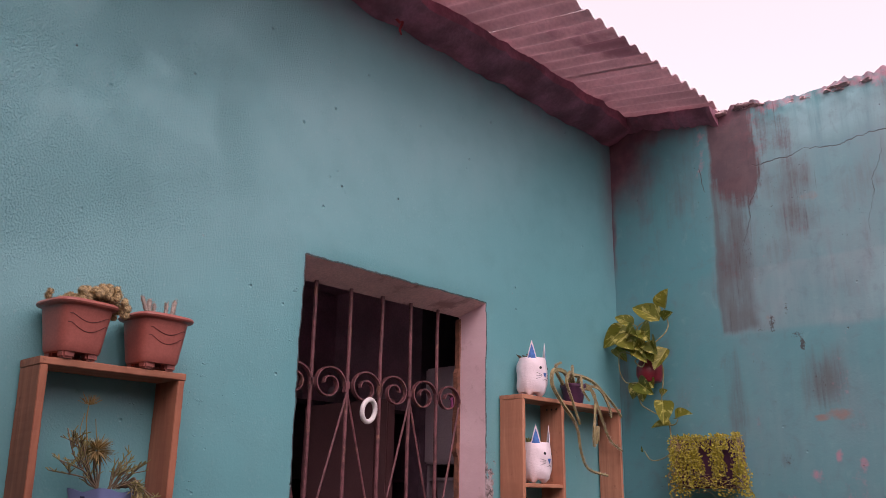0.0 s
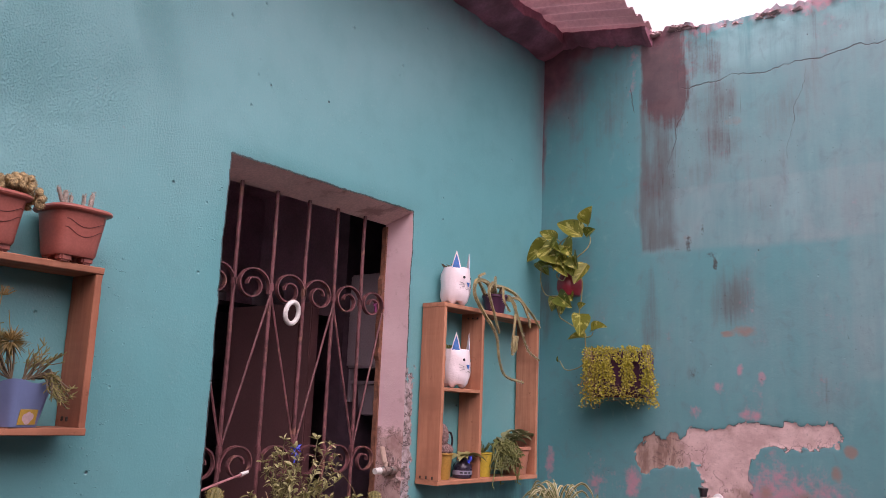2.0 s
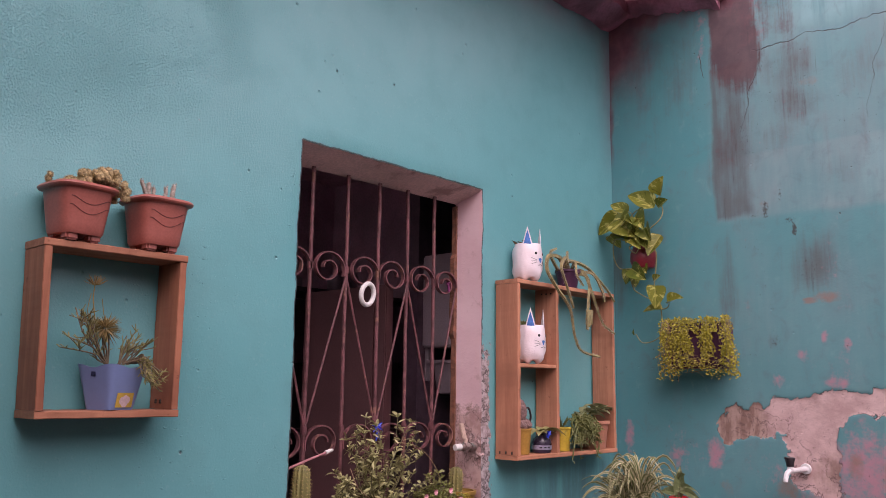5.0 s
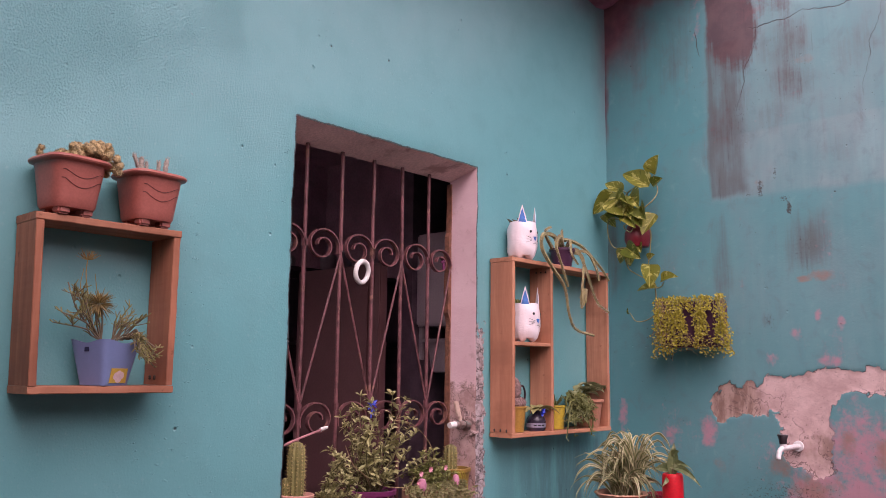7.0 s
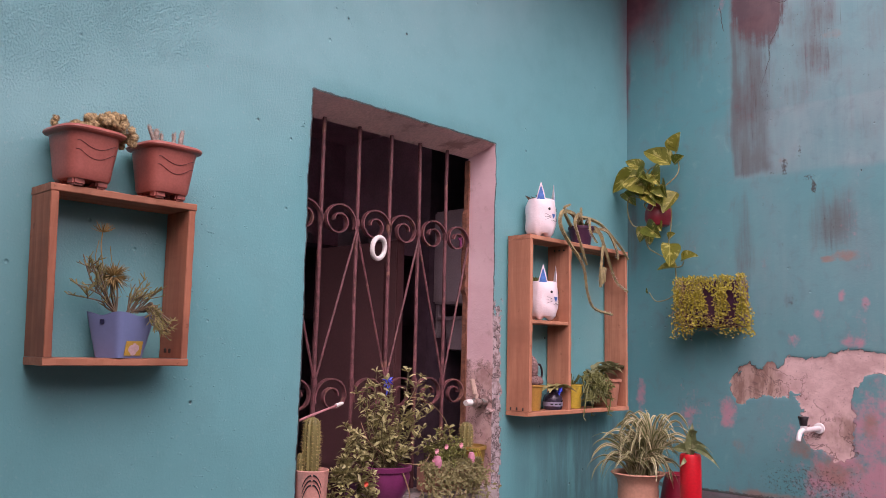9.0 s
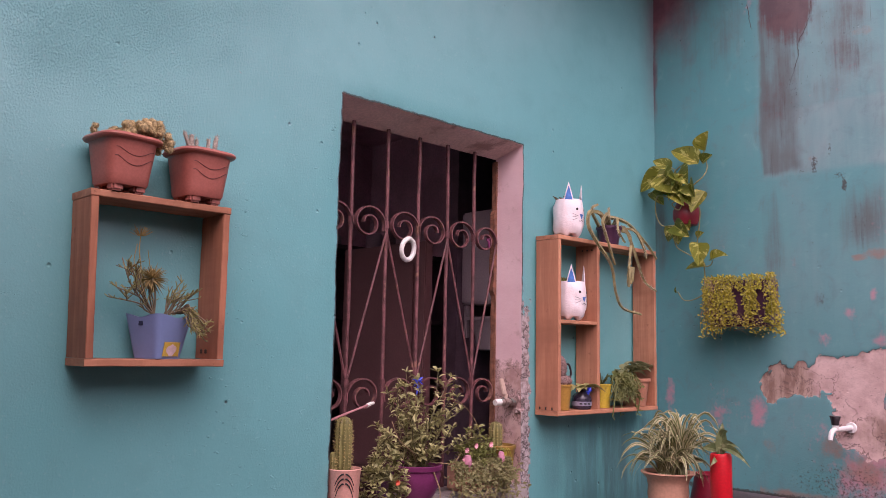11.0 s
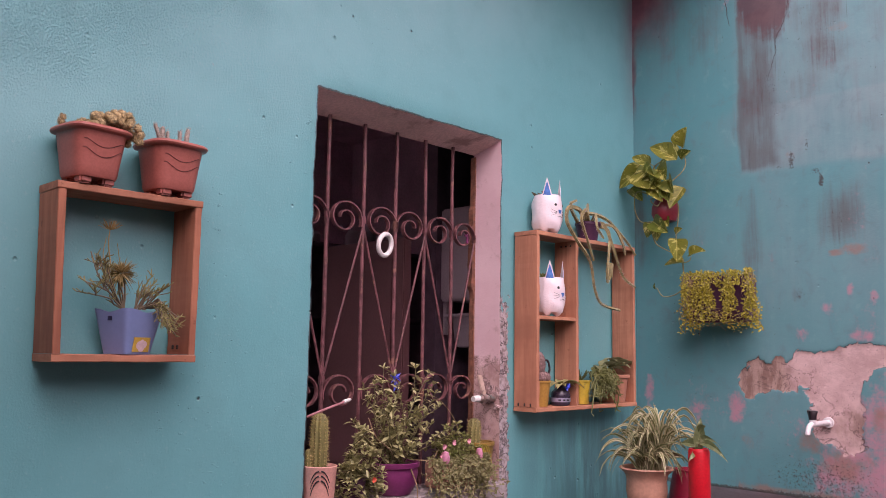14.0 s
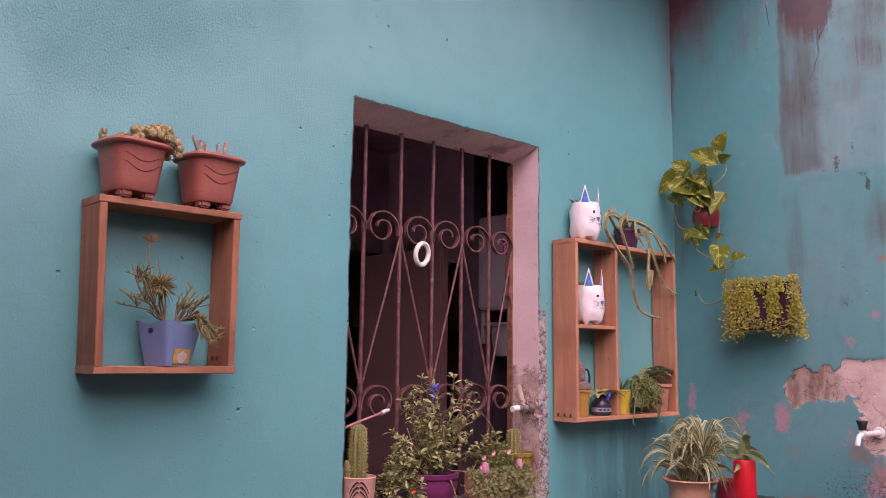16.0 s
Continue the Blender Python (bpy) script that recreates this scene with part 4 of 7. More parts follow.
def roof():
    """Overlapping corrugated sheets that fall outwards from the wall, on a dark beam."""
    root = thing("lean_to_roof", pose(0, 0, 0), "weathered corrugated roof sheets over a dark beam", "roof")
    pitch, amp = 0.0715, 0.0105
    edges = [(-4.9, -3.9), (-3.905, -2.9), (-2.905, -1.9), (-1.905, -0.93), (-0.936, -0.47), (-0.476, -0.008)]
    for q, (y0, y1) in enumerate(edges):
        bm = bmesh.new()
        rows = []
        n = round((y1 - y0) / (pitch / 10))
        lift = 0.004 * (q % 2)
        out = 0.505 + rnd(-0.008, 0.008)
        for k in range(n + 1):
            y = y0 + (y1 - y0) * k / n
            w = amp * math.sin(2 * math.pi * y / pitch)
            rows.append([bm.verts.new((x, y, 3.099 - 0.2 * x + w + lift + 0.003 * fbm(x * 3, y * 3, q))) for x in (-0.4, 0.0, 0.15, 0.3, 0.42, out)])
        for a, b in zip(rows, rows[1:]):
            for j in range(5):
                bm.faces.new((a[j], a[j + 1], b[j + 1], b[j]))
        geo = bmesh.ops.solidify(bm, geom=bm.faces[:], thickness=0.006)
        part("roof_sheet", bm, MAT_SHEET, root)
    bm = bmesh.new()
    prof = [(0.0, 2.985), (0.05, 2.995), (0.12, 3.03), (0.125, 3.064), (0.0, 3.085)]
    rows = []
    for k in range(260):
        y = -4.9 + 4.897 * k / 259
        rows.append([bm.verts.new((x + 0.001 + (0.02 * fbm(y * 7, 2.0, x) if x > 0 else 0), y, z + (0.02 if z < 3.05 else 0.005) * fbm(y * 5, z * 3, x, 5))) for x, z in prof])
    for a, b in zip(rows, rows[1:]):
        for j in range(5):
            bm.faces.new((a[j], a[(j + 1) % 5], b[(j + 1) % 5], b[j]))
    bm.faces.new(rows[0]), bm.faces.new(rows[-1][::-1])
    part("beam", bm, MAT_BEAM, root, "dark old roof beam")
    # ragged dark strip added to cover the lit sheet edge and give shade there
    bm = bmesh.new()
    rows = []
    for k in range(90):
        x = 0.004 + 0.492 * k / 89
        zs, n = 3.092 - 0.2 * x, fbm(x * 14, 1.0, 8.0, 5)
        rows.append([bm.verts.new((x, y, z)) for y, z in ((-0.06 + 0.012 * n, zs - 0.004), (-0.05 + 0.014 * n, zs - 0.024), (-0.022, zs - 0.044 + 0.016 * n), (0.004, zs - 0.056 + 0.022 * n), (0.004, zs))])
    for a, b in zip(rows, rows[1:]):
        for j in range(5):
            bm.faces.new((a[j], a[(j + 1) % 5], b[(j + 1) % 5], b[j]))
    bm.faces.new(rows[0]), bm.faces.new(rows[-1][::-1])
    part("shade_filler", bm, MAT_BEAM, root, "ragged maroon filler added to darken the eave corner")
    bm = bmesh.new()
    tube(bm, curve([(0.02, -1.28, 3.01), (0.03, -1.275, 2.99), (0.025, -1.28, 2.965), (0.03, -1.277, 2.945)], 4), 0.006, 0.003)
    tube(bm, curve([(0.02, -1.31, 3.01), (0.03, -1.305, 2.995), (0.03, -1.285, 2.985)], 4), 0.006, 0.004)
    part("rag", bm, MAT_RED_RAG, root, "scrap of red cloth")
    return root


roof()

# Bench of dark cement along the yard wall.
bm = bmesh.new()
box(bm, 0.285, 2.2, -0.6, -0.008, 0.9, 0.975, 0.006)
for x0 in (0.3, 1.2, 2.0):
    box(bm, x0, x0 + 0.12, -0.55, -0.05, 0.0, 0.9)
tagged(new("cement_bench", finish(bm, "cement_bench", MAT_BENCH, False)), "dark wet cement bench along the wall", "bench", "", "thing")

# Sill slab.
bm = bmesh.new()
box(bm, -DEEP, 0.03, WIN_Y0 + 0.006, WIN_Y1 + 0.002, 0.985, 1.036, 0.007)
for v in bm.verts:
    v.co += 0.006 * Vector((fbm(v.co.y * 13, v.co.z * 30), 0, fbm(v.co.y * 11, v.co.x * 20, 3)))
structure("window_sill", bm, MAT_SILL, "worn grey cement window sill", "window sill", False)


# ---------------------------------------------------------------- the window: grille and fittings
GX = -0.11


def scroll(bm, cy, cz, r, start_side, turns=1.6, r0=0.0):
    """A flat iron spiral that leaves the bar at start_side (+1 or -1) and curls inwards."""
    pts = []
    for k in range(44):
        t = k / 43
        a = (0.0 if start_side > 0 else math.pi) + start_side * (2 * math.pi * turns * t - 0.35)
        q = r * (1.1 - 0.8 * t**0.9)
        pts.append((GX, cy + q * math.cos(a), cz + q * math.sin(a) * 0.9))
    rows = []
    for k, p in enumerate(pts):
        p = Vector(p)
        d = (Vector(pts[min(k + 1, 43)]) - Vector(pts[max(k - 1, 0)])).normalized()
        nrm = Vector((1, 0, 0)).cross(d) * 0.0022
        rows.append([bm.verts.new(p + nrm * s + Vector((w, 0, 0))) for s, w in ((-1, -0.007), (1, -0.007), (1, 0.007), (-1, 0.007))])
    for a, b in zip(rows, rows[1:]):
        for j in range(4):
            bm.faces.new((a[j], a[(j + 1) % 4], b[(j + 1) % 4], b[j]))
    bm.faces.new(rows[0][::-1]), bm.faces.new(rows[-1])


def grille():
    root = thing("window_grille", pose(0, 0, 0), "rusty wrought iron window grille with scrolls", "window grille")
    bars = [-1.448, -1.315, -1.186, -1.062, -0.939]
    for y in bars:
        bm = bmesh.new()
        pts = [(GX + rnd(-0.001, 0.001), y + 0.0018 * fbm(y * 7, k * 0.6), 1.0 + 1.112 * k / 12) for k in range(13)]
        tube(bm, pts, 0.0058, 0.0058, 8)
        part("bar", bm, MAT_IRON, root)
    gaps = [(-1.51, 1), (-1.384, 1), (-1.247, 1), (-1.124, -1), (-0.999, 1), (-0.884, 1)]
    for y, s in gaps:
        for z in (1.819, 1.319):
            bm = bmesh.new()
            scroll(bm, y, z, 0.058 if y < -0.9 else 0.051, s if z > 1.5 else -s, 1.55)
            part("scroll", bm, MAT_IRON, root)
    for top, low in ((-1.315, -1.444), (-1.315, -1.19), (-1.062, -1.182), (-1.062, -0.943), (-1.572, -1.452), (-0.832, -0.935)):
        bm = bmesh.new()
        tube(bm, [(GX + 0.002, top + (low - top) * t, 1.8 - 0.43 * t) for t in (0, 0.25, 0.5, 0.75, 1)], 0.0036, 0.0036, 6)
        part("brace", bm, MAT_IRON, root)
    bm = bmesh.new()
    box(bm, GX - 0.012, GX + 0.012, WIN_Y0 + 0.012, WIN_Y1 - 0.006, 0.994, 1.006, 0.002)
    part("rail", bm, MAT_IRON, root)
    for y, z in [(y, z) for y in bars for z in (1.82, 1.355)]:
        bm = bmesh.new()
        box(bm, GX - 0.007, GX + 0.007, y - 0.0072, y + 0.0072, z - 0.012, z + 0.012, 0.002)
        part("collar", bm, MAT_IRON, root)
    return root


grille()

# Splintered edge of the old timber frame beside the reveal.
frame_strip = tagged(thing("window_1", pose(GX - 0.006, WIN_Y1 - 0.003, 1.04), "splintered brown wooden window frame strip", "window frame"), kind="structure")
bm = bmesh.new()
rows = []
for k in range(70):
    z = 1.06 * k / 69
    w = 0.003 + 0.003 * fbm(z * 22, 2.0, 1.0) + (0.009 + 0.005 * fbm(z * 30, 1.0, 4.0) if 0.6 < z < 0.88 else 0)
    rows.append([bm.verts.new(p) for p in ((0, 0.003, z), (0, -w, z), (-0.02, -w, z), (-0.02, 0.003, z))])
for a, b in zip(rows, rows[1:]):
    for j in range(4):
        bm.faces.new((a[j], a[(j + 1) % 4], b[(j + 1) % 4], b[j]))
bm.faces.new(rows[0]), bm.faces.new(rows[-1][::-1])
part("jamb", bm, MAT_WOODCHIP, frame_strip, smooth=False)

# White ring that hangs from a scroll.
ring = thing("hanging_ring", pose(GX + 0.022, -1.246, 1.752, 0, 8, 12), "white plastic ring hanging on the iron grille", "ring")
bm = bmesh.new()
tube(bm, [(0, 0.031 * math.cos(a), 0.032 * math.sin(a)) for a in (2 * math.pi * k / 40 for k in range(40))], 0.0075, 0.0075, 12, closed=True)
part("hoop", bm, MAT_RING, ring)

# Blue bow tied to a bar.
bow = thing("blue_bow", pose(GX + 0.012, -1.187, 1.362), "bright blue ribbon bow tied to the grille", "bow")
bm = bmesh.new()
for k in range(16):
    a = rnd(0, 6.283)
    leaf(bm, (0, 0, 0), (0.3, math.cos(a), 0.75 * math.sin(a)), (1, 0, 0.1), rnd(0.012, 0.03), rnd(0.006, 0.01), 0.1, 0.4, 3)
for s in (-1, 1):
    leaf(bm, (0.004, 0, -0.01), (0.1, 0.25 * s, -1), (1, 0, 0), 0.045, 0.009, 0, 0.3, 4)
part("ribbon", bm, MAT_RIBBON, bow, smooth=False)

# Purple clip on the last scroll.
clip = thing("purple_clip", pose(GX + 0.008, -0.872, 1.812, 0, 0, 0), "small purple plastic clip on the iron scroll", "clip")
bm = bmesh.new()
box(bm, -0.003, 0.003, -0.004, 0.004, -0.016, 0.016, 0.001)
box(bm, -0.003, 0.003, -0.012, 0.004, 0.006, 0.012, 0.001)
part("clip_body", bm, MAT_PURPLE, clip)

# Brass valve on the reveal.
valve = thing("pipe_valve", pose(-0.03, WIN_Y1 + 0.004, 1.291), "tarnished metal pipe valve stuck out of plaster", "valve")
bm = bmesh.new()
tube(bm, [(0, 0.0, 0), (0, -0.03, 0)], 0.0135, 0.0135, 16)
tube(bm, [(0, -0.03, 0), (0, -0.075, 0)], 0.0105, 0.0105, 14)
tube(bm, [(0, -0.045, 0), (0, -0.06, 0)], 0.016, 0.016, 8)
part("pipe", bm, MAT_METAL, valve)
bm = bmesh.new()
tube(bm, [(0, -0.075, 0), (0, -0.09, 0), (0, -0.1, -0.001)], 0.0115, 0.0095, 10)
part("nut", bm, MAT_RING, valve, "pale plastic end cap")
bm = bmesh.new()
tube(bm, [(0.0, -0.052, 0.01), (0.002, -0.05, 0.026)], 0.007, 0.007, 10)
box(bm, -0.003, 0.005, -0.066, -0.045, 0.024, 0.075, 0.002)
for v in bm.verts:
    if v.co.z > 0.024:
        v.co.y -= (v.co.z - 0.024) * 0.35
part("handle", bm, MAT_PALE_STICK, valve, "pale worn handle")

# Crumbled plaster round the valve and down the corner of the wall.
random.seed(17)
bm = bmesh.new()
for k in range(14):
    z = rnd(1.26, 1.325)
    ball(bm, (-0.03 + rnd(-0.024, 0.024), WIN_Y1 + rnd(0.001, 0.005), z), rnd(0.006, 0.011), rnd(0.006, 0.018), 8, 6, 0, 0.6)
tagged(new("plaster_crumbs", finish(bm, "plaster_crumbs", MAT_MORTAR, False)), "crumbled plaster round the pipe valve", "rubble", "", "stuff")

# Straw with a white tip that points in from the bush.
straw = thing("pink_straw", pose(0, 0, 0), "pink straw with a white tip among plants", "straw")
bm = bmesh.new()
tube(bm, curve([(-0.03, -1.6, 1.248), (-0.06, -1.5, 1.27), (-0.07, -1.395, 1.296)], 6), 0.0036, 0.0032, 8)
part("stick", bm, MAT_STICK, straw)
bm = bmesh.new()
tube(bm, [(-0.07, -1.4, 1.295), (-0.071, -1.385, 1.299), (-0.072, -1.374, 1.301)], 0.006, 0.004, 8)
part("tip", bm, MAT_RING, straw, "white tip")

# ---------------------------------------------------------------- inside the room
cup = thing("cupboard", pose(-0.5, -0.77, 0), "brown cupboard door standing open in the dim room", "door")
bm = bmesh.new()
box(bm, -0.5, 0, -0.02, 0.02, 0.0, 1.86, 0.004)
part("leaf", bm, MAT_CAB_BROWN, cup)
bm = bmesh.new()
box(bm, -0.44, -0.06, -0.027, -0.021, 1.0, 1.78, 0.003)
part("panel", bm, MAT_CAB_BROWN, cup)
tall = thing("tall_shelf", pose(-1.3, -0.4, 0), "tall dark wooden shelf against the room wall", "shelf")
bm = bmesh.new()
box(bm, -0.3, -0.285, -0.53, 0.58, 0.0, 1.91)
part("back_board", bm, MAT_ROOM_DARK, tall)
for y in (-0.55, 0.58):
    bm = bmesh.new()
    box(bm, -0.3, 0, y, y + 0.02, 0.0, 1.91, 0.002)
    part("side_board", bm, MAT_ROOM_DARK, tall)
for z in (0.1, 0.5, 0.9, 1.25, 1.58, 1.91):
    bm = bmesh.new()
    box(bm, -0.284, 0.002, -0.529 if z < 1.9 else -0.56, 0.579 if z < 1.9 else 0.61, z, z + 0.02, 0.002)
    part("shelf_board", bm, MAT_ROOM_DARK, tall)
for y, r, h in ((-0.55, 0.035, 0.06), (-0.3, 0.045, 0.09), (-0.2, 0.03, 0.12)):
    t = thing("jar", pose(-1.4, y, 1.93), "small pale jar on top of the tall shelf", "jar")
    bm = bmesh.new()
    lathe(bm, [(r * 0.8, 0), (r, 0.01), (r, h * 0.8), (r * 0.7, h), (r * 0.65, h)], 18)
    part("jar_body", bm, MAT_CAB_GREY, t)
cab = thing("wall_cabinet", pose(-0.3, -0.4, 1.63), "white enamel wall cabinet in the dim room", "cabinet")
bm = bmesh.new()
box(bm, -0.2, 0, -0.2, 0.3, 0, 0.36, 0.008)
part("body", bm, MAT_CAB_GREY, cab)
bm = bmesh.new()
box(bm, 0.002, 0.02, -0.195, 0.295, 0.006, 0.354, 0.005)
part("door", bm, MAT_CAB_GREY, cab)
bm = bmesh.new()
box(bm, 0.02, 0.032, -0.17, -0.16, 0.05, 0.16, 0.003)
part("handle", bm, MAT_METAL, cab)
rack = thing("wall_rack", pose(-0.36, -0.5, 1.452), "pale enamel rack with a container below the cabinet", "wall rack")
bm = bmesh.new()
box(bm, -0.13, 0.03, -0.09, 0.39, 0.118, 0.13, 0.004)
part("shelf_board", bm, MAT_CAB_GREY, rack)
bm = bmesh.new()
lathe(bm, [(0.04, 0.0), (0.058, 0.006), (0.068, 0.1), (0.07, 0.117), (0.06, 0.117), (0.02, 0.1)], 28, (-0.05, 0.0, 0), lambda a, z, r: r * rounded(a, 5))
part("container", bm, MAT_CAB_GREY, rack, "pale plastic container")
for y in (-0.07, 0.37):
    bm = bmesh.new()
    box(bm, -0.14, -0.125, y - 0.01, y + 0.01, 0.05, 0.176, 0.002)
    part("bracket", bm, MAT_CAB_GREY, rack)


# ---------------------------------------------------------------- wooden box shelves
def board(root, x0, x1, y0, y1, z0, z1, mat):
    """A sawn board with chamfered, slightly chewed edges along its length."""
    bm = bmesh.new()
    lo, hi = Vector((x0, y0, z0)), Vector((x1, y1, z1))
    axis = max((1, 2), key=lambda k: hi[k] - lo[k])
    other = 3 - axis
    ch, n, tick, rows = 0.0016, 36, rnd(0, 50), []
    for k in range(n + 1):
        t = lo[axis] + (hi[axis] - lo[axis]) * k / n
        ring = []
        for q, (u, w, du, dw) in enumerate(((0, 0, 0, ch), (0, 0, ch, 0), (1, 0, -ch, 0), (1, 0, 0, ch), (1, 1, 0, -ch), (1, 1, -ch, 0), (0, 1, ch, 0), (0, 1, 0, -ch))):
            p = Vector((0, 0, 0))
            chew = 0.0011 * fbm(t * 38, tick + q // 2 * 7.0, 1.0, 4) + 0.0012 * max(0.0, fbm(t * 16, tick + q // 2 * 5.0, 4.0, 3) - 0.35)
            p[0] = (x1 if u else x0) + du - (chew if u else 0)
            p[other] = (hi[other] if w else lo[other]) + dw + (0.6 * chew if not w else -0.6 * chew)
            p[axis] = t
            ring.append(bm.verts.new(p))
        rows.append(ring)
    for a, b in zip(rows, rows[1:]):
        for j in range(8):
            bm.faces.new((a[j], a[(j + 1) % 8], b[(j + 1) % 8], b[j]))
    bm.faces.new(rows[0][::-1]), bm.faces.new(rows[-1])
    return part("board", bm, mat, root, smooth=False)


def nails(root, spots):
    for p in spots:
        bm = bmesh.new()
        ball(bm, p, 0.0032, 0.0032, 6, 5)
        part("nail", bm, MAT_NAIL, root)


def box_shelf(y0, y1, z0, z1, depth, th, label, across, upright):
    root = thing("box_shelf", pose(0.006, (y0 + y1) / 2, z0), label, "wall shelf", "box shelves on the wall")
    h, w = z1 - z0, (y1 - y0) / 2
    board(root, 0, depth, -w, w, 0, th, across)
    board(root, 0, depth, -w, w, h - th, h, across)
    board(root, 0.0, depth + 0.001, -w + 0.001, -w + th + 0.002, th + 0.001, h - th - 0.001, upright)
    board(root, 0.0, depth - 0.001, w - th - 0.002, w - 0.001, th + 0.001, h - th - 0.001, upright)
    return root, w, h


random.seed(2)
shelf_small, w, h = box_shelf(-2.266, -1.953, 1.407, 1.761, 0.1, 0.015, "small reddish-brown wooden box shelf on the teal wall", MAT_OLD_Y, MAT_OLD_Z)
# the frame has sagged: the lower corner is drawn in
for piece in shelf_small.children:
    for v in piece.data.vertices:
        v.co.y += 0.011 * max(0.0, 1 - v.co.z / h) * max(0.0, min(1.0, (w - v.co.y) / (2 * w)))
nails(shelf_small, [(x, w - 0.018, z) for x in (0.03, 0.05) for z in (0.03, 0.034)] + [(0.03, -w + 0.01, h), (0.07, -w + 0.01, h)])
shelf_big, w, h = box_shelf(-0.757, -0.163, 1.25, 1.837, 0.094, 0.014, "larger wooden box shelf with a divider on the wall", MAT_WOOD_Y, MAT_WOOD_Z)
board(shelf_big, 0.0, 0.092, 0.227 - w - 0.007, 0.227 - w + 0.008, 0.0145, h - 0.0145, MAT_WOOD_Z)
board(shelf_big, 0.0, 0.09, -w + 0.017, 0.227 - w - 0.008, 0.297, 0.309, MAT_WOOD_Y)
nails(shelf_big, [(x, -w + 0.001, z) for x in (0.02, 0.045, 0.07) for z in (0.02, 0.024)] + [(x, 0.227 - w - 0.008, h - 0.03) for x in (0.03, 0.05, 0.07)])


# ---------------------------------------------------------------- pots and plants
def soil(root, r, z, square=0.0, turn=0.0):
    bm = bmesh.new()
    lathe(bm, [(r, z - 0.012), (r, z), (r * 0.6, z + 0.003), (r * 0.15, z + 0.004)], 24, shape=(lambda a, q, rr: rr * rounded(a + turn, square)) if square else None)
    part("soil", bm, MAT_SOIL, root)


def round_pot(root, r0, r1, h, mat, rim=0.004, lip=0.012, label="", seg=36, wavy=0.0, name="pot"):
    bm = bmesh.new()
    prof = [(r0 * 0.6, 0), (r0, 0.001), (r0 + (r1 - r0) * 0.5, h * 0.5), (r1, h - lip), (r1 + rim, h - lip + 0.001), (r1 + rim, h - 0.001), (r1 + rim - 0.001, h), (r1 - 0.003, h), (r1 - 0.004, h - 0.02), (r1 * 0.3, h - 0.022)]
    lathe(bm, prof, seg, shape=(lambda a, z, r: r * (1 + wavy * math.sin(8 * a) * (1 if z > h - lip - 0.004 else 0))) if wavy else None)
    return part(name, bm, mat, root, label)


def square_planter(y, x, turn, label, cacti):
    root = thing("potted_cactus", pose(x, y, 1.762, 0, 0, turn), label, "potted cactus", "cactus pots on the small shelf")
    bm = bmesh.new()
    H = 0.117
    sq = lambda a, z, r: r * rounded(a, 4.0)
    lathe(bm, [(0.03, 0.013), (0.0435, 0.0135), (0.0468, 0.02), (0.0485, 0.036), (0.0575, 0.103), (0.058, 0.1045), (0.0665, 0.1075), (0.0685, 0.111), (0.0675, 0.1145), (0.0645, H), (0.06, H), (0.057, 0.112), (0.052, 0.098), (0.02, 0.097)], 64, shape=sq)
    pot = part("pot", bm, MAT_BROWN_POT, root)
    for sx in (-1, 1):
        for sy in (-1, 1):
            bm = bmesh.new()
            box(bm, sx * 0.0245 - 0.013, sx * 0.0245 + 0.013, sy * 0.0245 - 0.013, sy * 0.0245 + 0.013, 0, 0.022, 0.004)
            part("foot", bm, MAT_BROWN_POT, root, smooth=False)
    for face in (0, 2):
        for zc, sag in ((0.084, 0.014), (0.067, 0.017)):
            pts = []
            for k in range(17):
                s = -0.042 + 0.084 * k / 16
                z = zc - sag * math.cos(max(-1.0, min(1.0, s / 0.036)) * 1.5) + 0.004
                wide = 0.0485 + 0.009 * (z - 0.036) / 0.067
                pts.append((wide * (1 - (s / wide) ** 4) ** 0.25 + 0.0004, s, z))
            bm = bmesh.new()
            tube(bm, pts, 0.0009, 0.0009, 5)
            bmesh.ops.rotate(bm, verts=bm.verts, cent=(0, 0, 0), matrix=Matrix.Rotation(face * math.pi / 2, 3, "Z"))
            part("groove", bm, MAT_BROWN_DARK, pot)
    soil(root, 0.049, 0.104, 4)
    cacti(root)
    return root


def woolly(root):
    random.seed(11)
    bm = bmesh.new()
    turn = Matrix.Rotation(-root.matrix_world.to_euler().z, 3, "Z")
    pts = [(0.0, -0.062, 0.124, 0.0065), (0.004, -0.061, 0.133, 0.0055), (0.0, -0.036, 0.122, 0.0075), (0.012, -0.029, 0.126, 0.007)]
    while len(pts) < 62:
        t = rnd(0, 1) ** 0.75
        p = Vector((rnd(-0.006, 0.056), -0.024 + 0.104 * t, 0.114 + 0.028 * math.sin(t * 2.9) + rnd(-0.01, 0.014) - (0.014 if t > 0.88 else 0)))
        r = rnd(0.0068, 0.0098)
        if all((p - Vector(q[:3])).length > 0.0098 for q in pts) or random.random() < 0.01:
            pts.append((*p, r))
    for x, y, z, r in pts:
        p = turn @ Vector((x, y, z))
        ball(bm, p, r, r * 1.1, 10, 7, 0, 0.15)
        for q in range(130):
            d = Vector((rnd(-1, 1), rnd(-1, 1), rnd(-0.6, 1))).normalized()
            a = p + d * r * 0.95
            s = d.orthogonal().normalized() * 0.0004
            v = [bm.verts.new(w) for w in (a + s, a - s, a + d * 0.0044)]
            bm.faces.new(v)
    tagged(part("woolly_clump", bm, CACTUS_GREY, root, "woolly tan cactus clump"), kind="stuff")


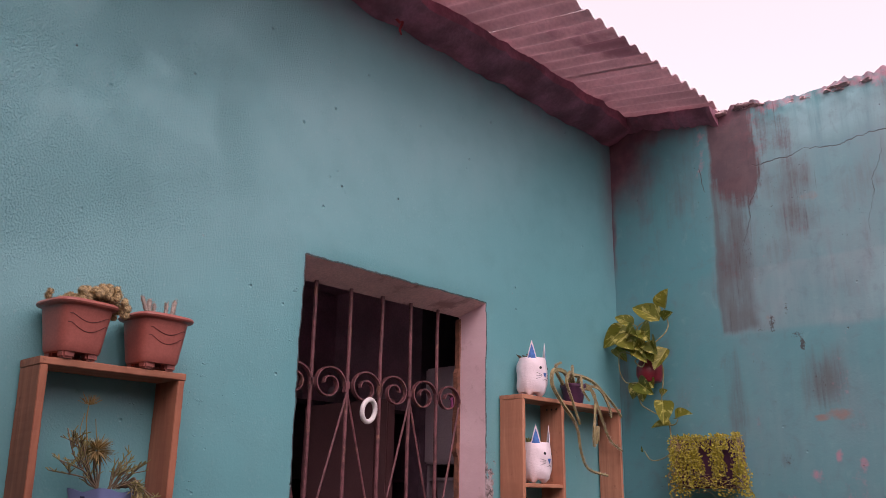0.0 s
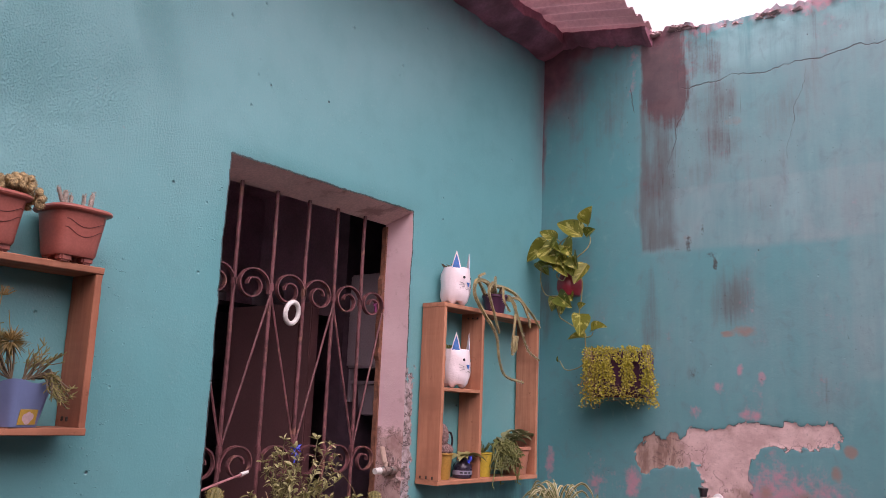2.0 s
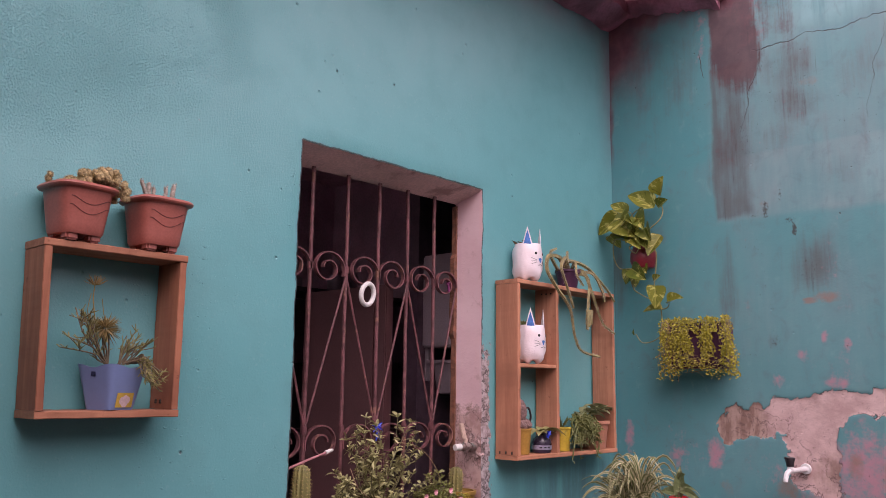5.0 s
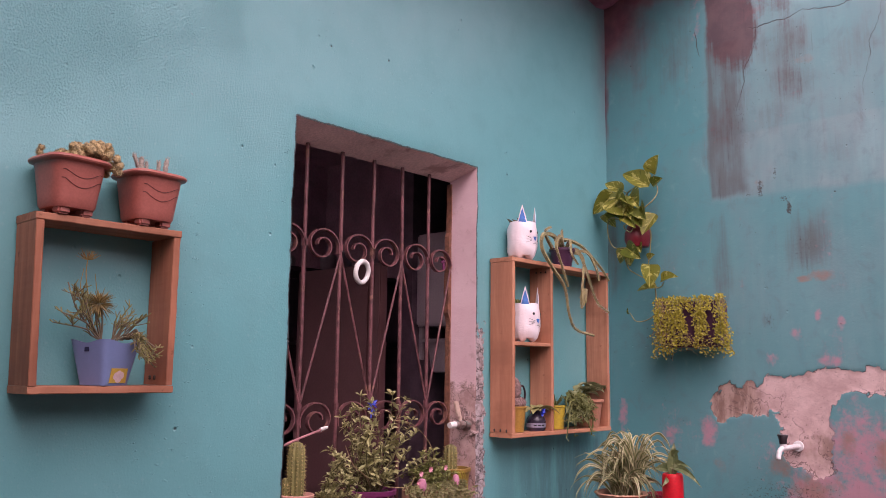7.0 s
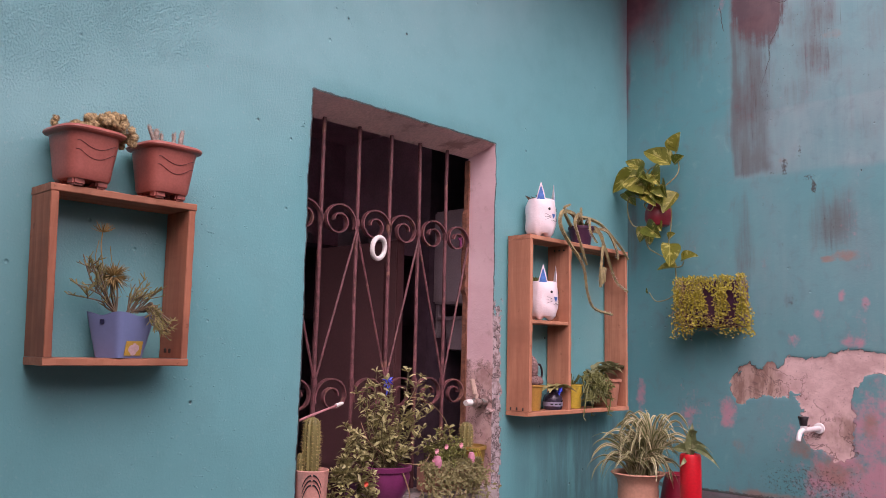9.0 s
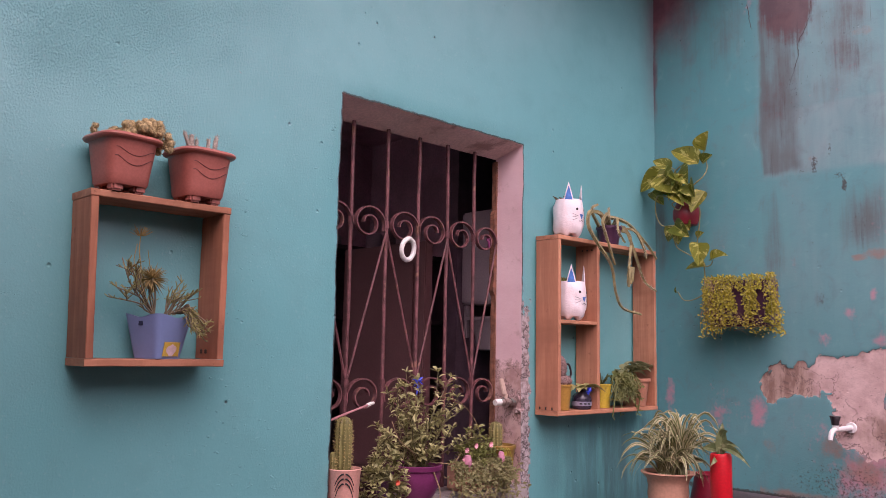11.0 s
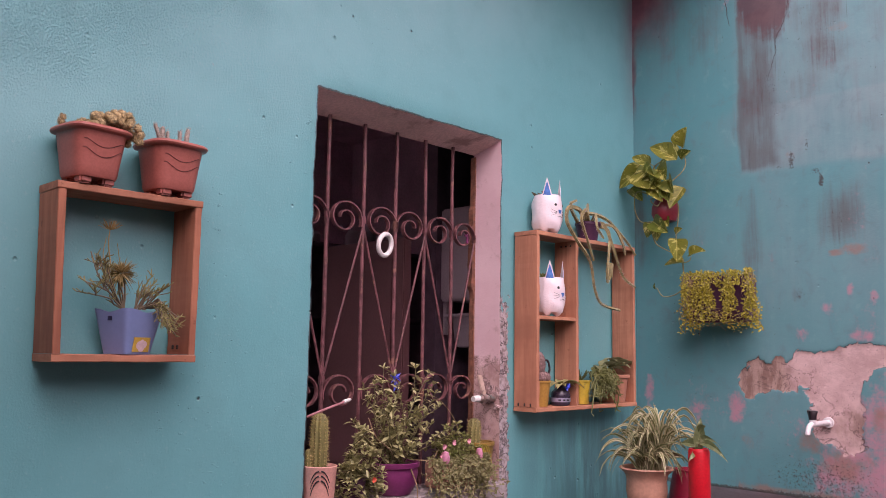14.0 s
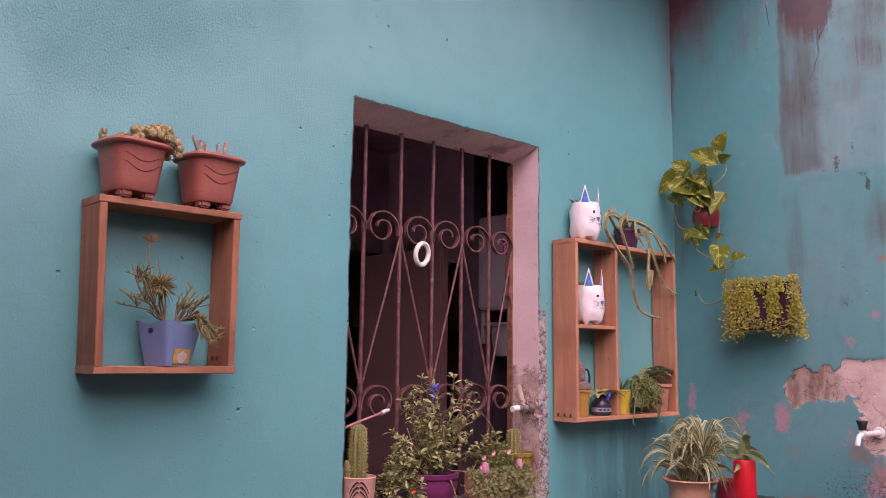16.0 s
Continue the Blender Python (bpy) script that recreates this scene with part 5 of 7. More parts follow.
def fingers(root):
    random.seed(5)
    turn = Matrix.Rotation(-root.matrix_world.to_euler().z, 3, "Z")
    for base, top, r in (((0.0, -0.022, 0.11), (0.01, -0.026, 0.142), 0.0075), ((0.012, -0.03, 0.13), (0.016, -0.044, 0.148), 0.005), ((0.0, 0.018, 0.11), (0.004, 0.018, 0.142), 0.0055), ((0.006, 0.03, 0.112), (0.008, 0.034, 0.149), 0.0065), ((0.006, -0.012, 0.112), (0.006, -0.012, 0.138), 0.005)):
        bm = bmesh.new()
        base, top = turn @ (Vector(base) - Vector((0, 0, 0.008))), turn @ Vector(top)
        top, r = base + (top - base) * 1.18, r * 0.78
        tube(bm, curve([base, base.lerp(top, 0.4), base.lerp(top, 0.85), top], 4), r * 1.15, r * 0.9, 10)
        ball(bm, top, r * 0.8, r, 8, 6)
        for q in range(260):
            t = rnd(0.1, 1.08)
            d = Vector((rnd(-1, 1), rnd(-1, 1), rnd(-0.2, 0.9))).normalized()
            a = base.lerp(top, t) + d * r * 0.9
            s = d.orthogonal().normalized() * 0.0005
            bm.faces.new([bm.verts.new(w) for w in (a + s, a - s, a + d * 0.004)]).material_index = 1
        part("cactus_stem", bm, (CACTUS_ASH, SPINE_PALE), root)


square_planter(-2.195, 0.073, 7, "square brown plastic pot with woolly clumping cactus", woolly)
square_planter(-2.021, 0.073, 4, "square brown plastic pot with finger cactus", fingers)


def twiggy(root):
    """A succulent of thin forking green twigs with a tuft of needles."""
    random.seed(21)
    bm = bmesh.new()

    def twig(pts, r, needles):
        """A bent twig with short needle leaves that point along it."""
        line = curve(pts, 6)
        tube(bm, line, r, r * 0.6, 5, 0)
        for k in range(max(1, int(len(line) * 0.35)), len(line)):
            ahead = (line[k] - line[k - 1]).normalized()
            for _ in range(needles if random.random() < 0.55 else 0):
                d = (ahead * rnd(0.7, 1.3) + Vector((rnd(-0.9, 0.9), rnd(-0.9, 0.9), rnd(-0.3, 0.9)))).normalized()
                e = line[k] + d * rnd(0.007, 0.018)
                tube(bm, [line[k], line[k].lerp(e, 0.6), e], 0.0012, 0.0008, 4, 1)

    base = Vector((0.0, -0.012, 0.085))
    # bare forks that reach out on one side
    for tip, bend in (((0.01, -0.1, 0.138), 0.01), ((0.0, -0.088, 0.2), -0.02), ((0.015, -0.076, 0.185), -0.012), ((0.02, -0.062, 0.17), -0.01), ((-0.01, -0.108, 0.118), 0.016), ((0.0, -0.07, 0.15), 0.0)):
        tip = Vector(tip)
        mid = base.lerp(tip, 0.55) + Vector((0.01, bend, 0.004))
        twig([base, base.lerp(mid, 0.6) + Vector((0, 0, -0.004)), mid, tip], 0.0022, 2)
        for _ in range(2):
            p = mid.lerp(tip, rnd(0.1, 0.6))
            twig([p, p + Vector((rnd(-0.01, 0.02), rnd(-0.016, 0.008), rnd(0.006, 0.016))), p + Vector((rnd(-0.015, 0.025), rnd(-0.024, 0.014), rnd(0.014, 0.034)))], 0.0013, 2)
    for y in (-0.022, -0.03, -0.04, -0.034):
        twig([base, (0.008, (y - 0.012) / 2 + rnd(-0.006, 0.006), 0.12), (0.014, y, 0.152)], 0.0024, 1)
    # the bunch beside it, upright and hanging over the rim
    for _ in range(16):
        p = Vector((0.02, rnd(0.0, 0.03), 0.085))
        e = Vector((rnd(0.01, 0.06), rnd(0.005, 0.062), rnd(0.115, 0.158)))
        twig([p, p.lerp(e, 0.5) + Vector((rnd(-0.008, 0.008), rnd(-0.008, 0.008), 0.008)), e], 0.0016, 2)
    for _ in range(17):
        p = Vector((0.03, rnd(0.012, 0.035), 0.088))
        e = Vector((rnd(0.055, 0.08), rnd(0.03, 0.085), rnd(0.03, 0.075)))
        twig([p, Vector((rnd(0.05, 0.065), p.y + rnd(0.0, 0.02), rnd(0.09, 0.108))), e.lerp(p, 0.2) + Vector((0.012, 0, -0.004)), e], 0.0016, 2)
    tagged(part("twig_tangle", bm, (STEM_TWIG, LEAF_TWIG), root, "thin forking green twigs"), kind="stuff")
    bm = bmesh.new()
    for k in range(330):
        d = Vector((rnd(-1, 1), rnd(-1, 1), rnd(-0.7, 1))).normalized()
        leaf(bm, Vector((0.015, -0.028, 0.158)) + d * 0.005, d, (0.1, 0.2, 1), rnd(0.018, 0.039), 0.0026, 0.12, 0.3, 3)
    part("needle_tuft", bm, LEAF_DRY, root, "olive needle tuft")
    bm = bmesh.new()
    top = Vector((-0.004, -0.05, 0.25))
    tube(bm, curve([(0, -0.03, 0.1), (0.0, -0.046, 0.18), (-0.002, -0.052, 0.22), top], 5), 0.0016, 0.001, 5)
    for k in range(38):
        d = Vector((rnd(-1, 1), rnd(-1, 1), rnd(0.1, 0.8))).normalized()
        tube(bm, curve([top, top + d * 0.011, top + d * rnd(0.016, 0.028) + Vector((0, 0, 0.003))], 2), 0.0008, 0.0005, 3)
    tube(bm, curve([(0, -0.02, 0.15), (0, -0.03, 0.2), (0, -0.034, 0.222)], 5), 0.001, 0.0007, 4)
    tube(bm, curve([(0, -0.04, 0.15), (0, -0.062, 0.19), (0, -0.058, 0.232)], 5), 0.001, 0.0007, 4)
    part("dry_flower_stalk", bm, LEAF_DRY, root, "dry brown flower stalk")


blue = thing("potted_succulent", pose(0.068, -2.09, 1.4225, 0, 0, 19), "lilac-blue square pot with thin twiggy succulent", "potted plant")
bm = bmesh.new()
wave = lambda a, z, r: r * rounded(a, 9)
rings = lathe(bm, [(0.02, 0), (0.0345, 0.0005), (0.036, 0.01), (0.0505, 0.086), (0.0515, 0.092), (0.05, 0.092), (0.048, 0.081), (0.01, 0.08)], 64, shape=wave)
for ring_row in rings[3:6]:
    for k, v in enumerate(ring_row):
        v.co.z -= 0.0075 * (0.5 + 0.5 * math.cos(4 * 2 * math.pi * k / 64)) - 0.002
pot = part("pot", bm, MAT_BLUE_POT, blue)
bm = bmesh.new()
box(bm, 0.0, 0.001, -0.022, 0.022, 0.006, 0.036)
stick_m = pose(0.0358, 0.0, 0.0, 0, 10.5, 0)
bmesh.ops.transform(bm, matrix=stick_m, verts=bm.verts)
part("sticker", bm, MAT_LABEL_Y, pot, "mustard paper sticker", False)
bm = bmesh.new()
for cy, cz, r in ((-0.006, 0.02, 0.0085), (0.006, 0.021, 0.008), (0.0, 0.015, 0.009), (0.0, 0.026, 0.006)):
    vs = bmesh.ops.create_circle(bm, cap_ends=True, segments=16, radius=r)["verts"]
    for v in vs:
        v.co = Vector((0.0014 + 0.0002 * cz, cy + v.co.x, cz + v.co.y))
bmesh.ops.transform(bm, matrix=stick_m, verts=bm.verts)
part("print", bm, MAT_LABEL_P, pot, "pale pink cloud print", False)
bm = bmesh.new()
box(bm, -0.006, 0.006, -0.001, 0.0, 0.066, 0.075)
bmesh.ops.transform(bm, matrix=pose(0, -0.049, 0.003, 0, 0, 0), verts=bm.verts)
part("print", bm, MAT_NAVY, pot, "small navy mark", False)
soil(blue, 0.041, 0.083, 9)
twiggy_root = new("twig_holder")
twiggy(twiggy_root)
for o in list(twiggy_root.children):
    o.parent = blue
    o.matrix_local = pose(0, 0, 0.008, 0, 0, -19)
bpy.data.objects.remove(twiggy_root)


def cat_planter(x, y, z, turn, label):
    """A cut drinks bottle painted white, with two ears and a drawn face."""
    root = thing("bottle_planter", pose(x, y, z, 0, 0, turn), label, "planter", "white bottle planters with ears")
    R, H = 0.0525, 0.13

    def feet(a, zz, r):
        k = max(0.0, 1 - zz / 0.04)
        return r * (1 - 0.2 * k * (0.5 - 0.5 * math.cos(5 * a))) + 0.0012 * math.sin(3 * a + zz * 90) - 0.003 * abs(fbm(1.6 * math.cos(a), 1.6 * math.sin(a), zz * 42 + y * 7, 3))
    bm = bmesh.new()
    rings = lathe(bm, [(0.02, 0.012), (0.03, 0.0), (0.04, 0.003), (0.0475, 0.014), (0.0515, 0.03), (R, 0.042), (R - 0.0005, 0.054), (R, 0.066), (R - 0.0003, 0.078), (R + 0.0004, 0.09), (R - 0.001, 0.108), (0.047, 0.124), (0.045, H), (0.0435, H), (0.045, 0.118), (0.02, 0.11)], 60, shape=feet)
    for row in rings[:3]:
        for k, v in enumerate(row):
            v.co.z += 0.012 * (0.5 - 0.5 * math.cos(5 * 2 * math.pi * k / 60))
    body = part("bottle", bm, MAT_WHITE_CAT, root)

    def on(a, zz, r):
        return Vector((r * math.cos(a), r * math.sin(a), zz))

    def patch(poly, r, mat, name, parent, lab):
        """A thin curved piece: poly in angle and height."""
        bm = bmesh.new()
        n = len(poly)
        fr = [bm.verts.new(on(a, zz, r)) for a, zz in poly]
        bk = [bm.verts.new(on(a, zz, r - 0.0012)) for a, zz in poly]
        bm.faces.new(fr), bm.faces.new(bk[::-1])
        for k in range(n):
            bm.faces.new((fr[k], bk[k], bk[(k + 1) % n], fr[(k + 1) % n]))
        return part(name, bm, mat, parent, lab, False)
    for s in (-1, 1):
        c = s * 0.95
        ear = patch([(c - 0.42, H - 0.012), (c, H - 0.012), (c + 0.42, H - 0.012), (c + 0.2, H + 0.026), (c, H + 0.058), (c - 0.2, H + 0.026)], 0.0462, MAT_WHITE_CAT, "ear", root, "white ear")
        patch([(c - 0.28, H - 0.004), (c, H - 0.004), (c + 0.28, H - 0.004), (c + 0.13, H + 0.024), (c, H + 0.044), (c - 0.13, H + 0.024)], 0.0472, MAT_CAT_BLUE, "inner_ear", ear, "blue inner ear")
        patch([(s * 0.38 + 0.085 * math.cos(q), 0.094 + 0.0046 * math.sin(q)) for q in (2 * math.pi * k / 14 for k in range(14))], R + 0.0013, MAT_INK, "eye", body, "black drawn eye")
        for k, (dz0, dz1) in enumerate(((0.07, 0.078), (0.067, 0.067), (0.064, 0.056))):
            bm = bmesh.new()
            tube(bm, [on(s * (0.3 + 0.1 * q), dz0 + (dz1 - dz0) * q / 4, R + 0.0009) for q in range(5)], 0.0007, 0.0005, 4)
            part("whisker", bm, MAT_INK, body)
    patch([(-0.16, 0.077), (0.0, 0.078), (0.16, 0.077), (0.0, 0.062)], R + 0.0014, MAT_CAT_BLUE, "nose", body, "blue drawn nose")
    for s in (-1, 1):
        bm = bmesh.new()
        tube(bm, [on(s * (0.02 + 0.07 * q), 0.057 - 0.004 * math.sin(q * 0.8), R + 0.001) for q in range(4)], 0.0007, 0.0006, 4)
        part("mouth_line", bm, MAT_INK, body)
    soil(root, 0.044, 0.12)
    return root


random.seed(3)
cat_a = cat_planter(0.058, -0.647, 1.838, 2, "white painted bottle planter on top of the shelf")
bm = bmesh.new()
for k in range(14):
    a = rnd(2.0, 5.0)
    leaf(bm, (rnd(-0.03, 0.01), rnd(-0.03, 0.01), 0.12), (math.cos(a), math.sin(a), rnd(0.8, 1.8)), (0, 0, 1), rnd(0.025, 0.042), rnd(0.012, 0.018), 0.2, 0.4, 4)
part("succulent", bm, (leafy("brownish_leaves", (0.18, 0.13, 0.07), (0.25, 0.16, 0.12)),), cat_a, "brownish green succulent leaves")
cat_b = cat_planter(0.055, -0.628, 1.5605, 2, "white painted bottle planter on the inner shelf")
bm = bmesh.new()
for k in range(16):
    a = rnd(0, 6.28)
    leaf(bm, (rnd(-0.03, 0.0), rnd(-0.03, 0.02), 0.118), (0.4 * math.cos(a), 0.4 * math.sin(a), 1), (0, 0, 1), rnd(0.03, 0.05), rnd(0.008, 0.012), 0.2, 0.3, 4)
part("grass_tuft", bm, LEAF_OLIVE, cat_b, "green tuft")

# Plum pot with trailing jointed cactus on top of the big shelf.
trail = thing("trailing_cactus", pose(0.056, -0.405, 1.838), "plum plastic pot with long trailing cactus stems", "potted cactus")
round_pot(trail, 0.033, 0.044, 0.068, MAT_PLUM, 0.003, 0.01)
soil(trail, 0.041, 0.058)
random.seed(8)
O = Vector((0.056, -0.405, 1.838))
stems = [
    [(0.05, -0.42, 1.9), (0.09, -0.5, 1.935), (0.115, -0.6, 1.93), (0.118, -0.615, 1.88), (0.12, -0.56, 1.82), (0.118, -0.505, 1.78), (0.115, -0.47, 1.74), (0.112, -0.445, 1.66), (0.11, -0.4, 1.612), (0.11, -0.285, 1.595)],
    [(0.05, -0.4, 1.9), (0.07, -0.43, 1.935), (0.085, -0.33, 1.925), (0.1, -0.23, 1.86), (0.105, -0.168, 1.808)],
    [(0.06, -0.38, 1.9), (0.1, -0.37, 1.9), (0.115, -0.34, 1.83), (0.112, -0.3, 1.77), (0.11, -0.255, 1.715), (0.11, -0.18, 1.685)],
    [(0.05, -0.43, 1.9), (0.1, -0.48, 1.94), (0.12, -0.535, 1.9), (0.12, -0.5, 1.83), (0.118, -0.46, 1.76)],
    [(0.06, -0.4, 1.9), (0.08, -0.44, 1.935), (0.06, -0.41, 1.975)],
    [(0.06, -0.39, 1.9), (0.1, -0.42, 1.93), (0.12, -0.44, 1.88), (0.12, -0.4, 1.845)],
    [(0.06, -0.37, 1.9), (0.1, -0.34, 1.88), (0.115, -0.36, 1.8), (0.112, -0.37, 1.72), (0.11, -0.36, 1.69)],
    [(0.04, -0.44, 1.9), (0.07, -0.53, 1.95), (0.09, -0.52, 1.97)],
    [(0.06, -0.38, 1.9), (0.1, -0.31, 1.9), (0.115, -0.27, 1.84), (0.112, -0.25, 1.8)],
]
for q, s in enumerate(stems):
    bm = bmesh.new()
    line = curve([Vector(p) - O for p in s], 9)
    tube(bm, line, 0.0085 if q < 3 else 0.0068, 0.0042, 8)
    for i, v in enumerate(bm.verts):
        if i % 2:
            v.co = v.co.lerp(line[i // 8], 0.42)
    for k in range(2, len(line) - 1):
        for _ in range(10):
            d = Vector((rnd(-1, 1), rnd(-1, 1), rnd(-1, 1))).normalized()
            a = line[k].lerp(line[k - 1], random.random()) + d * 0.005
            sd = d.orthogonal().normalized() * 0.0008
            bm.faces.new([bm.verts.new(w) for w in (a + sd, a - sd, a + d * rnd(0.0035, 0.006))]).material_index = 1
    part("trailing_stem", bm, (STEM_TRAIL, SPINE_PALE), trail)
for q in range(3):
    bm = bmesh.new()
    line = curve([Vector(p) - O for p in ((0.115, -0.366 + 0.012 * q, 1.76), (0.118, -0.37 + 0.01 * q, 1.73), (0.115, -0.372 + 0.014 * q, 1.69 + 0.01 * q))], 4)
    tube(bm, line, 0.007, 0.004, 6)
    part("joint", bm, STEM_TRAIL, trail)

# Lower row of the big shelf.
Z0 = 1.2645
cactus_small = thing("potted_cactus", pose(0.055, -0.685, Z0), "mauve lobed cactus in a mustard pot", "potted cactus")
round_pot(cactus_small, 0.029, 0.036, 0.084, MAT_MUSTARD, 0.003, 0.007, name="pot")
soil(cactus_small, 0.033, 0.078)
random.seed(14)
for c, r, rz in (((0, 0, 0.1), 0.026, 0.02), ((0.0, -0.006, 0.138), 0.025, 0.042), ((0.008, 0.018, 0.094), 0.02, 0.018), ((0.016, -0.012, 0.092), 0.017, 0.014)):
    bm = bmesh.new()
    ball(bm, c, r, rz, 16, 12, 0, 0.1)
    for q in range(140):
        d = Vector((rnd(-1, 1), rnd(-1, 1), rnd(-0.4, 1))).normalized()
        a = Vector(c) + Vector((d.x * r, d.y * r, d.z * rz))
        sd = d.orthogonal().normalized() * 0.0007
        bm.faces.new([bm.verts.new(w) for w in (a + sd, a - sd, a + d * 0.0035)])
    part("cactus_lobe", bm, CACTUS_MAUVE, cactus_small)
bm = bmesh.new()
tube(bm, curve([(0.01, 0.03, 0.09), (0.012, 0.04, 0.12), (0.01, 0.032, 0.148), (0.004, 0.02, 0.145), (0.006, 0.014, 0.12)], 6), 0.004, 0.003, 7)
part("wire_loop", bm, MAT_BLACK, cactus_small, "black wire loop")
bm = bmesh.new()
ball(bm, (0.0, 0.006, 0.166), 0.009, 0.007)
part("bud", bm, MAT_BLACK, cactus_small, "dark bud")

bottle = thing("bow_pot", pose(0.062, -0.578, Z0), "dark squat bottle pot with blue bow and leaves", "potted plant")
bm = bmesh.new()
lathe(bm, [(0.022, 0), (0.031, 0.002), (0.033, 0.012), (0.033, 0.034), (0.03, 0.045), (0.02, 0.055), (0.016, 0.058), (0.016, 0.066), (0.012, 0.066), (0.011, 0.06)], 32)
body = part("bottle", bm, MAT_DARK_BOTTLE, bottle)
bm = bmesh.new()
lathe(bm, [(0.0325, 0.012), (0.0338, 0.0125), (0.0338, 0.026), (0.0325, 0.0265)], 32)
part("band", bm, MAT_BAND, body, "silver grey label band")
for k in range(3):
    bm = bmesh.new()
    a0 = -1.15 + k * 0.42
    vs = []
    for dz in (0.017, 0.0215):
        vs.append([bm.verts.new((0.0343 * math.cos(a0 + 0.28 * q / 4), 0.0343 * math.sin(a0 + 0.28 * q / 4), dz)) for q in range(5)])
    for q in range(4):
        bm.faces.new((vs[0][q], vs[0][q + 1], vs[1][q + 1], vs[1][q]))
    part("print_bar", bm, MAT_INK, body)
bm = bmesh.new()
random.seed(9)
for k in range(12):
    a = rnd(0, 6.28)
    leaf(bm, (0.03, -0.012, 0.064), (0.5, 0.8 * math.cos(a), 0.9 * math.sin(a)), (1, 0, 0.3), rnd(0.013, 0.022), 0.012, 0.1, 0.5, 3)
part("bow", bm, MAT_RIBBON, bottle, "bright blue bow", False)
bm = bmesh.new()
for a, l in ((-2.0, 0.05), (-1.2, 0.045), (1.3, 0.06), (1.9, 0.055), (0.6, 0.045), (2.6, 0.05), (-0.4, 0.035), (1.0, 0.07)):
    leaf(bm, (0, 0, 0.066), (0.6 * math.cos(a) + 0.25, math.sin(a), 0.55), (0, 0, 1), l * 1.45, l * 0.9, 0.6, 0.2, 7, 0.7)
part("leaf_cluster", bm, leafy("pale_olive_leaves", (0.26, 0.26, 0.1), (0.42, 0.38, 0.17)), bottle, "soft green leaves")

yel = thing("yellow_pot", pose(0.055, -0.455, Z0), "yellow pot with black specks and thin shoots", "potted plant")
round_pot(yel, 0.029, 0.034, 0.082, MAT_YELLOW, 0.002, 0.006)
soil(yel, 0.026, 0.07)
bm = bmesh.new()
random.seed(31)
for k in range(30):
    a = rnd(0, 6.28)
    d = Vector((math.cos(a) * 0.6, math.sin(a) * 0.6, 1))
    e = Vector((0, 0, 0.07)) + d * rnd(0.03, 0.06)
    tube(bm, curve([(0, 0, 0.068), Vector((0, 0, 0.07)) + d * 0.02, e + Vector((0, 0, -0.01))], 3), 0.0016, 0.001, 4)
part("shoots", bm, LEAF_OLIVE, yel, "thin green shoots")

terra = thing("terracotta_pot_plant", pose(0.055, -0.248, Z0), "terracotta pot with broad leaves and trailing stems", "potted plant")
round_pot(terra, 0.041, 0.053, 0.1, MAT_TERRA, 0.007, 0.011, wavy=0.04)
soil(terra, 0.043, 0.09)
bm = bmesh.new()
random.seed(32)
for k in range(24):
    a = rnd(-1.9, 1.9)
    d = (math.cos(a) * 0.9, math.sin(a), rnd(0.3, 0.9))
    leaf(bm, (rnd(-0.02, 0.03), rnd(-0.09, 0.045), rnd(0.12, 0.145)), d, (0, 0, 1), rnd(0.05, 0.078), rnd(0.032, 0.046), rnd(0.2, 0.6), 0.2, 6, 0.75)
part("broad_leaf_cluster", bm, leafy("grey_green_leaves", (0.16, 0.19, 0.085), (0.29, 0.29, 0.15)), terra, "grey-green broad leaves")
bm = bmesh.new()
for k in range(62):
    s = Vector((rnd(-0.01, 0.03), rnd(-0.15, -0.03), rnd(0.09, 0.135)))
    out = Vector((rnd(0.03, 0.055), rnd(-0.2, -0.045), rnd(0.03, 0.11)))
    end = Vector((out.x + rnd(-0.005, 0.01), out.y + rnd(-0.05, 0.055), rnd(0.02, 0.1) if k > 4 else rnd(-0.03, 0.0)))
    line = curve([(rnd(-0.01, 0.01), rnd(-0.05, -0.02), 0.09), s, out, end], 4)
    tube(bm, line, 0.0034, 0.002, 6)
    for p in line[4:]:
        for _ in range(1):
            d = Vector((rnd(-0.2, 1), rnd(-1, 1), rnd(-1, 0.4))).normalized()
            leaf(bm, p, d, (1, 0, 0.3), rnd(0.012, 0.02), rnd(0.0045, 0.0065), 0.2, 0.3, 3)
tagged(part("twig_tangle", bm, LEAF_OLIVE, terra, "tangle of thin olive green twigs"), kind="stuff")


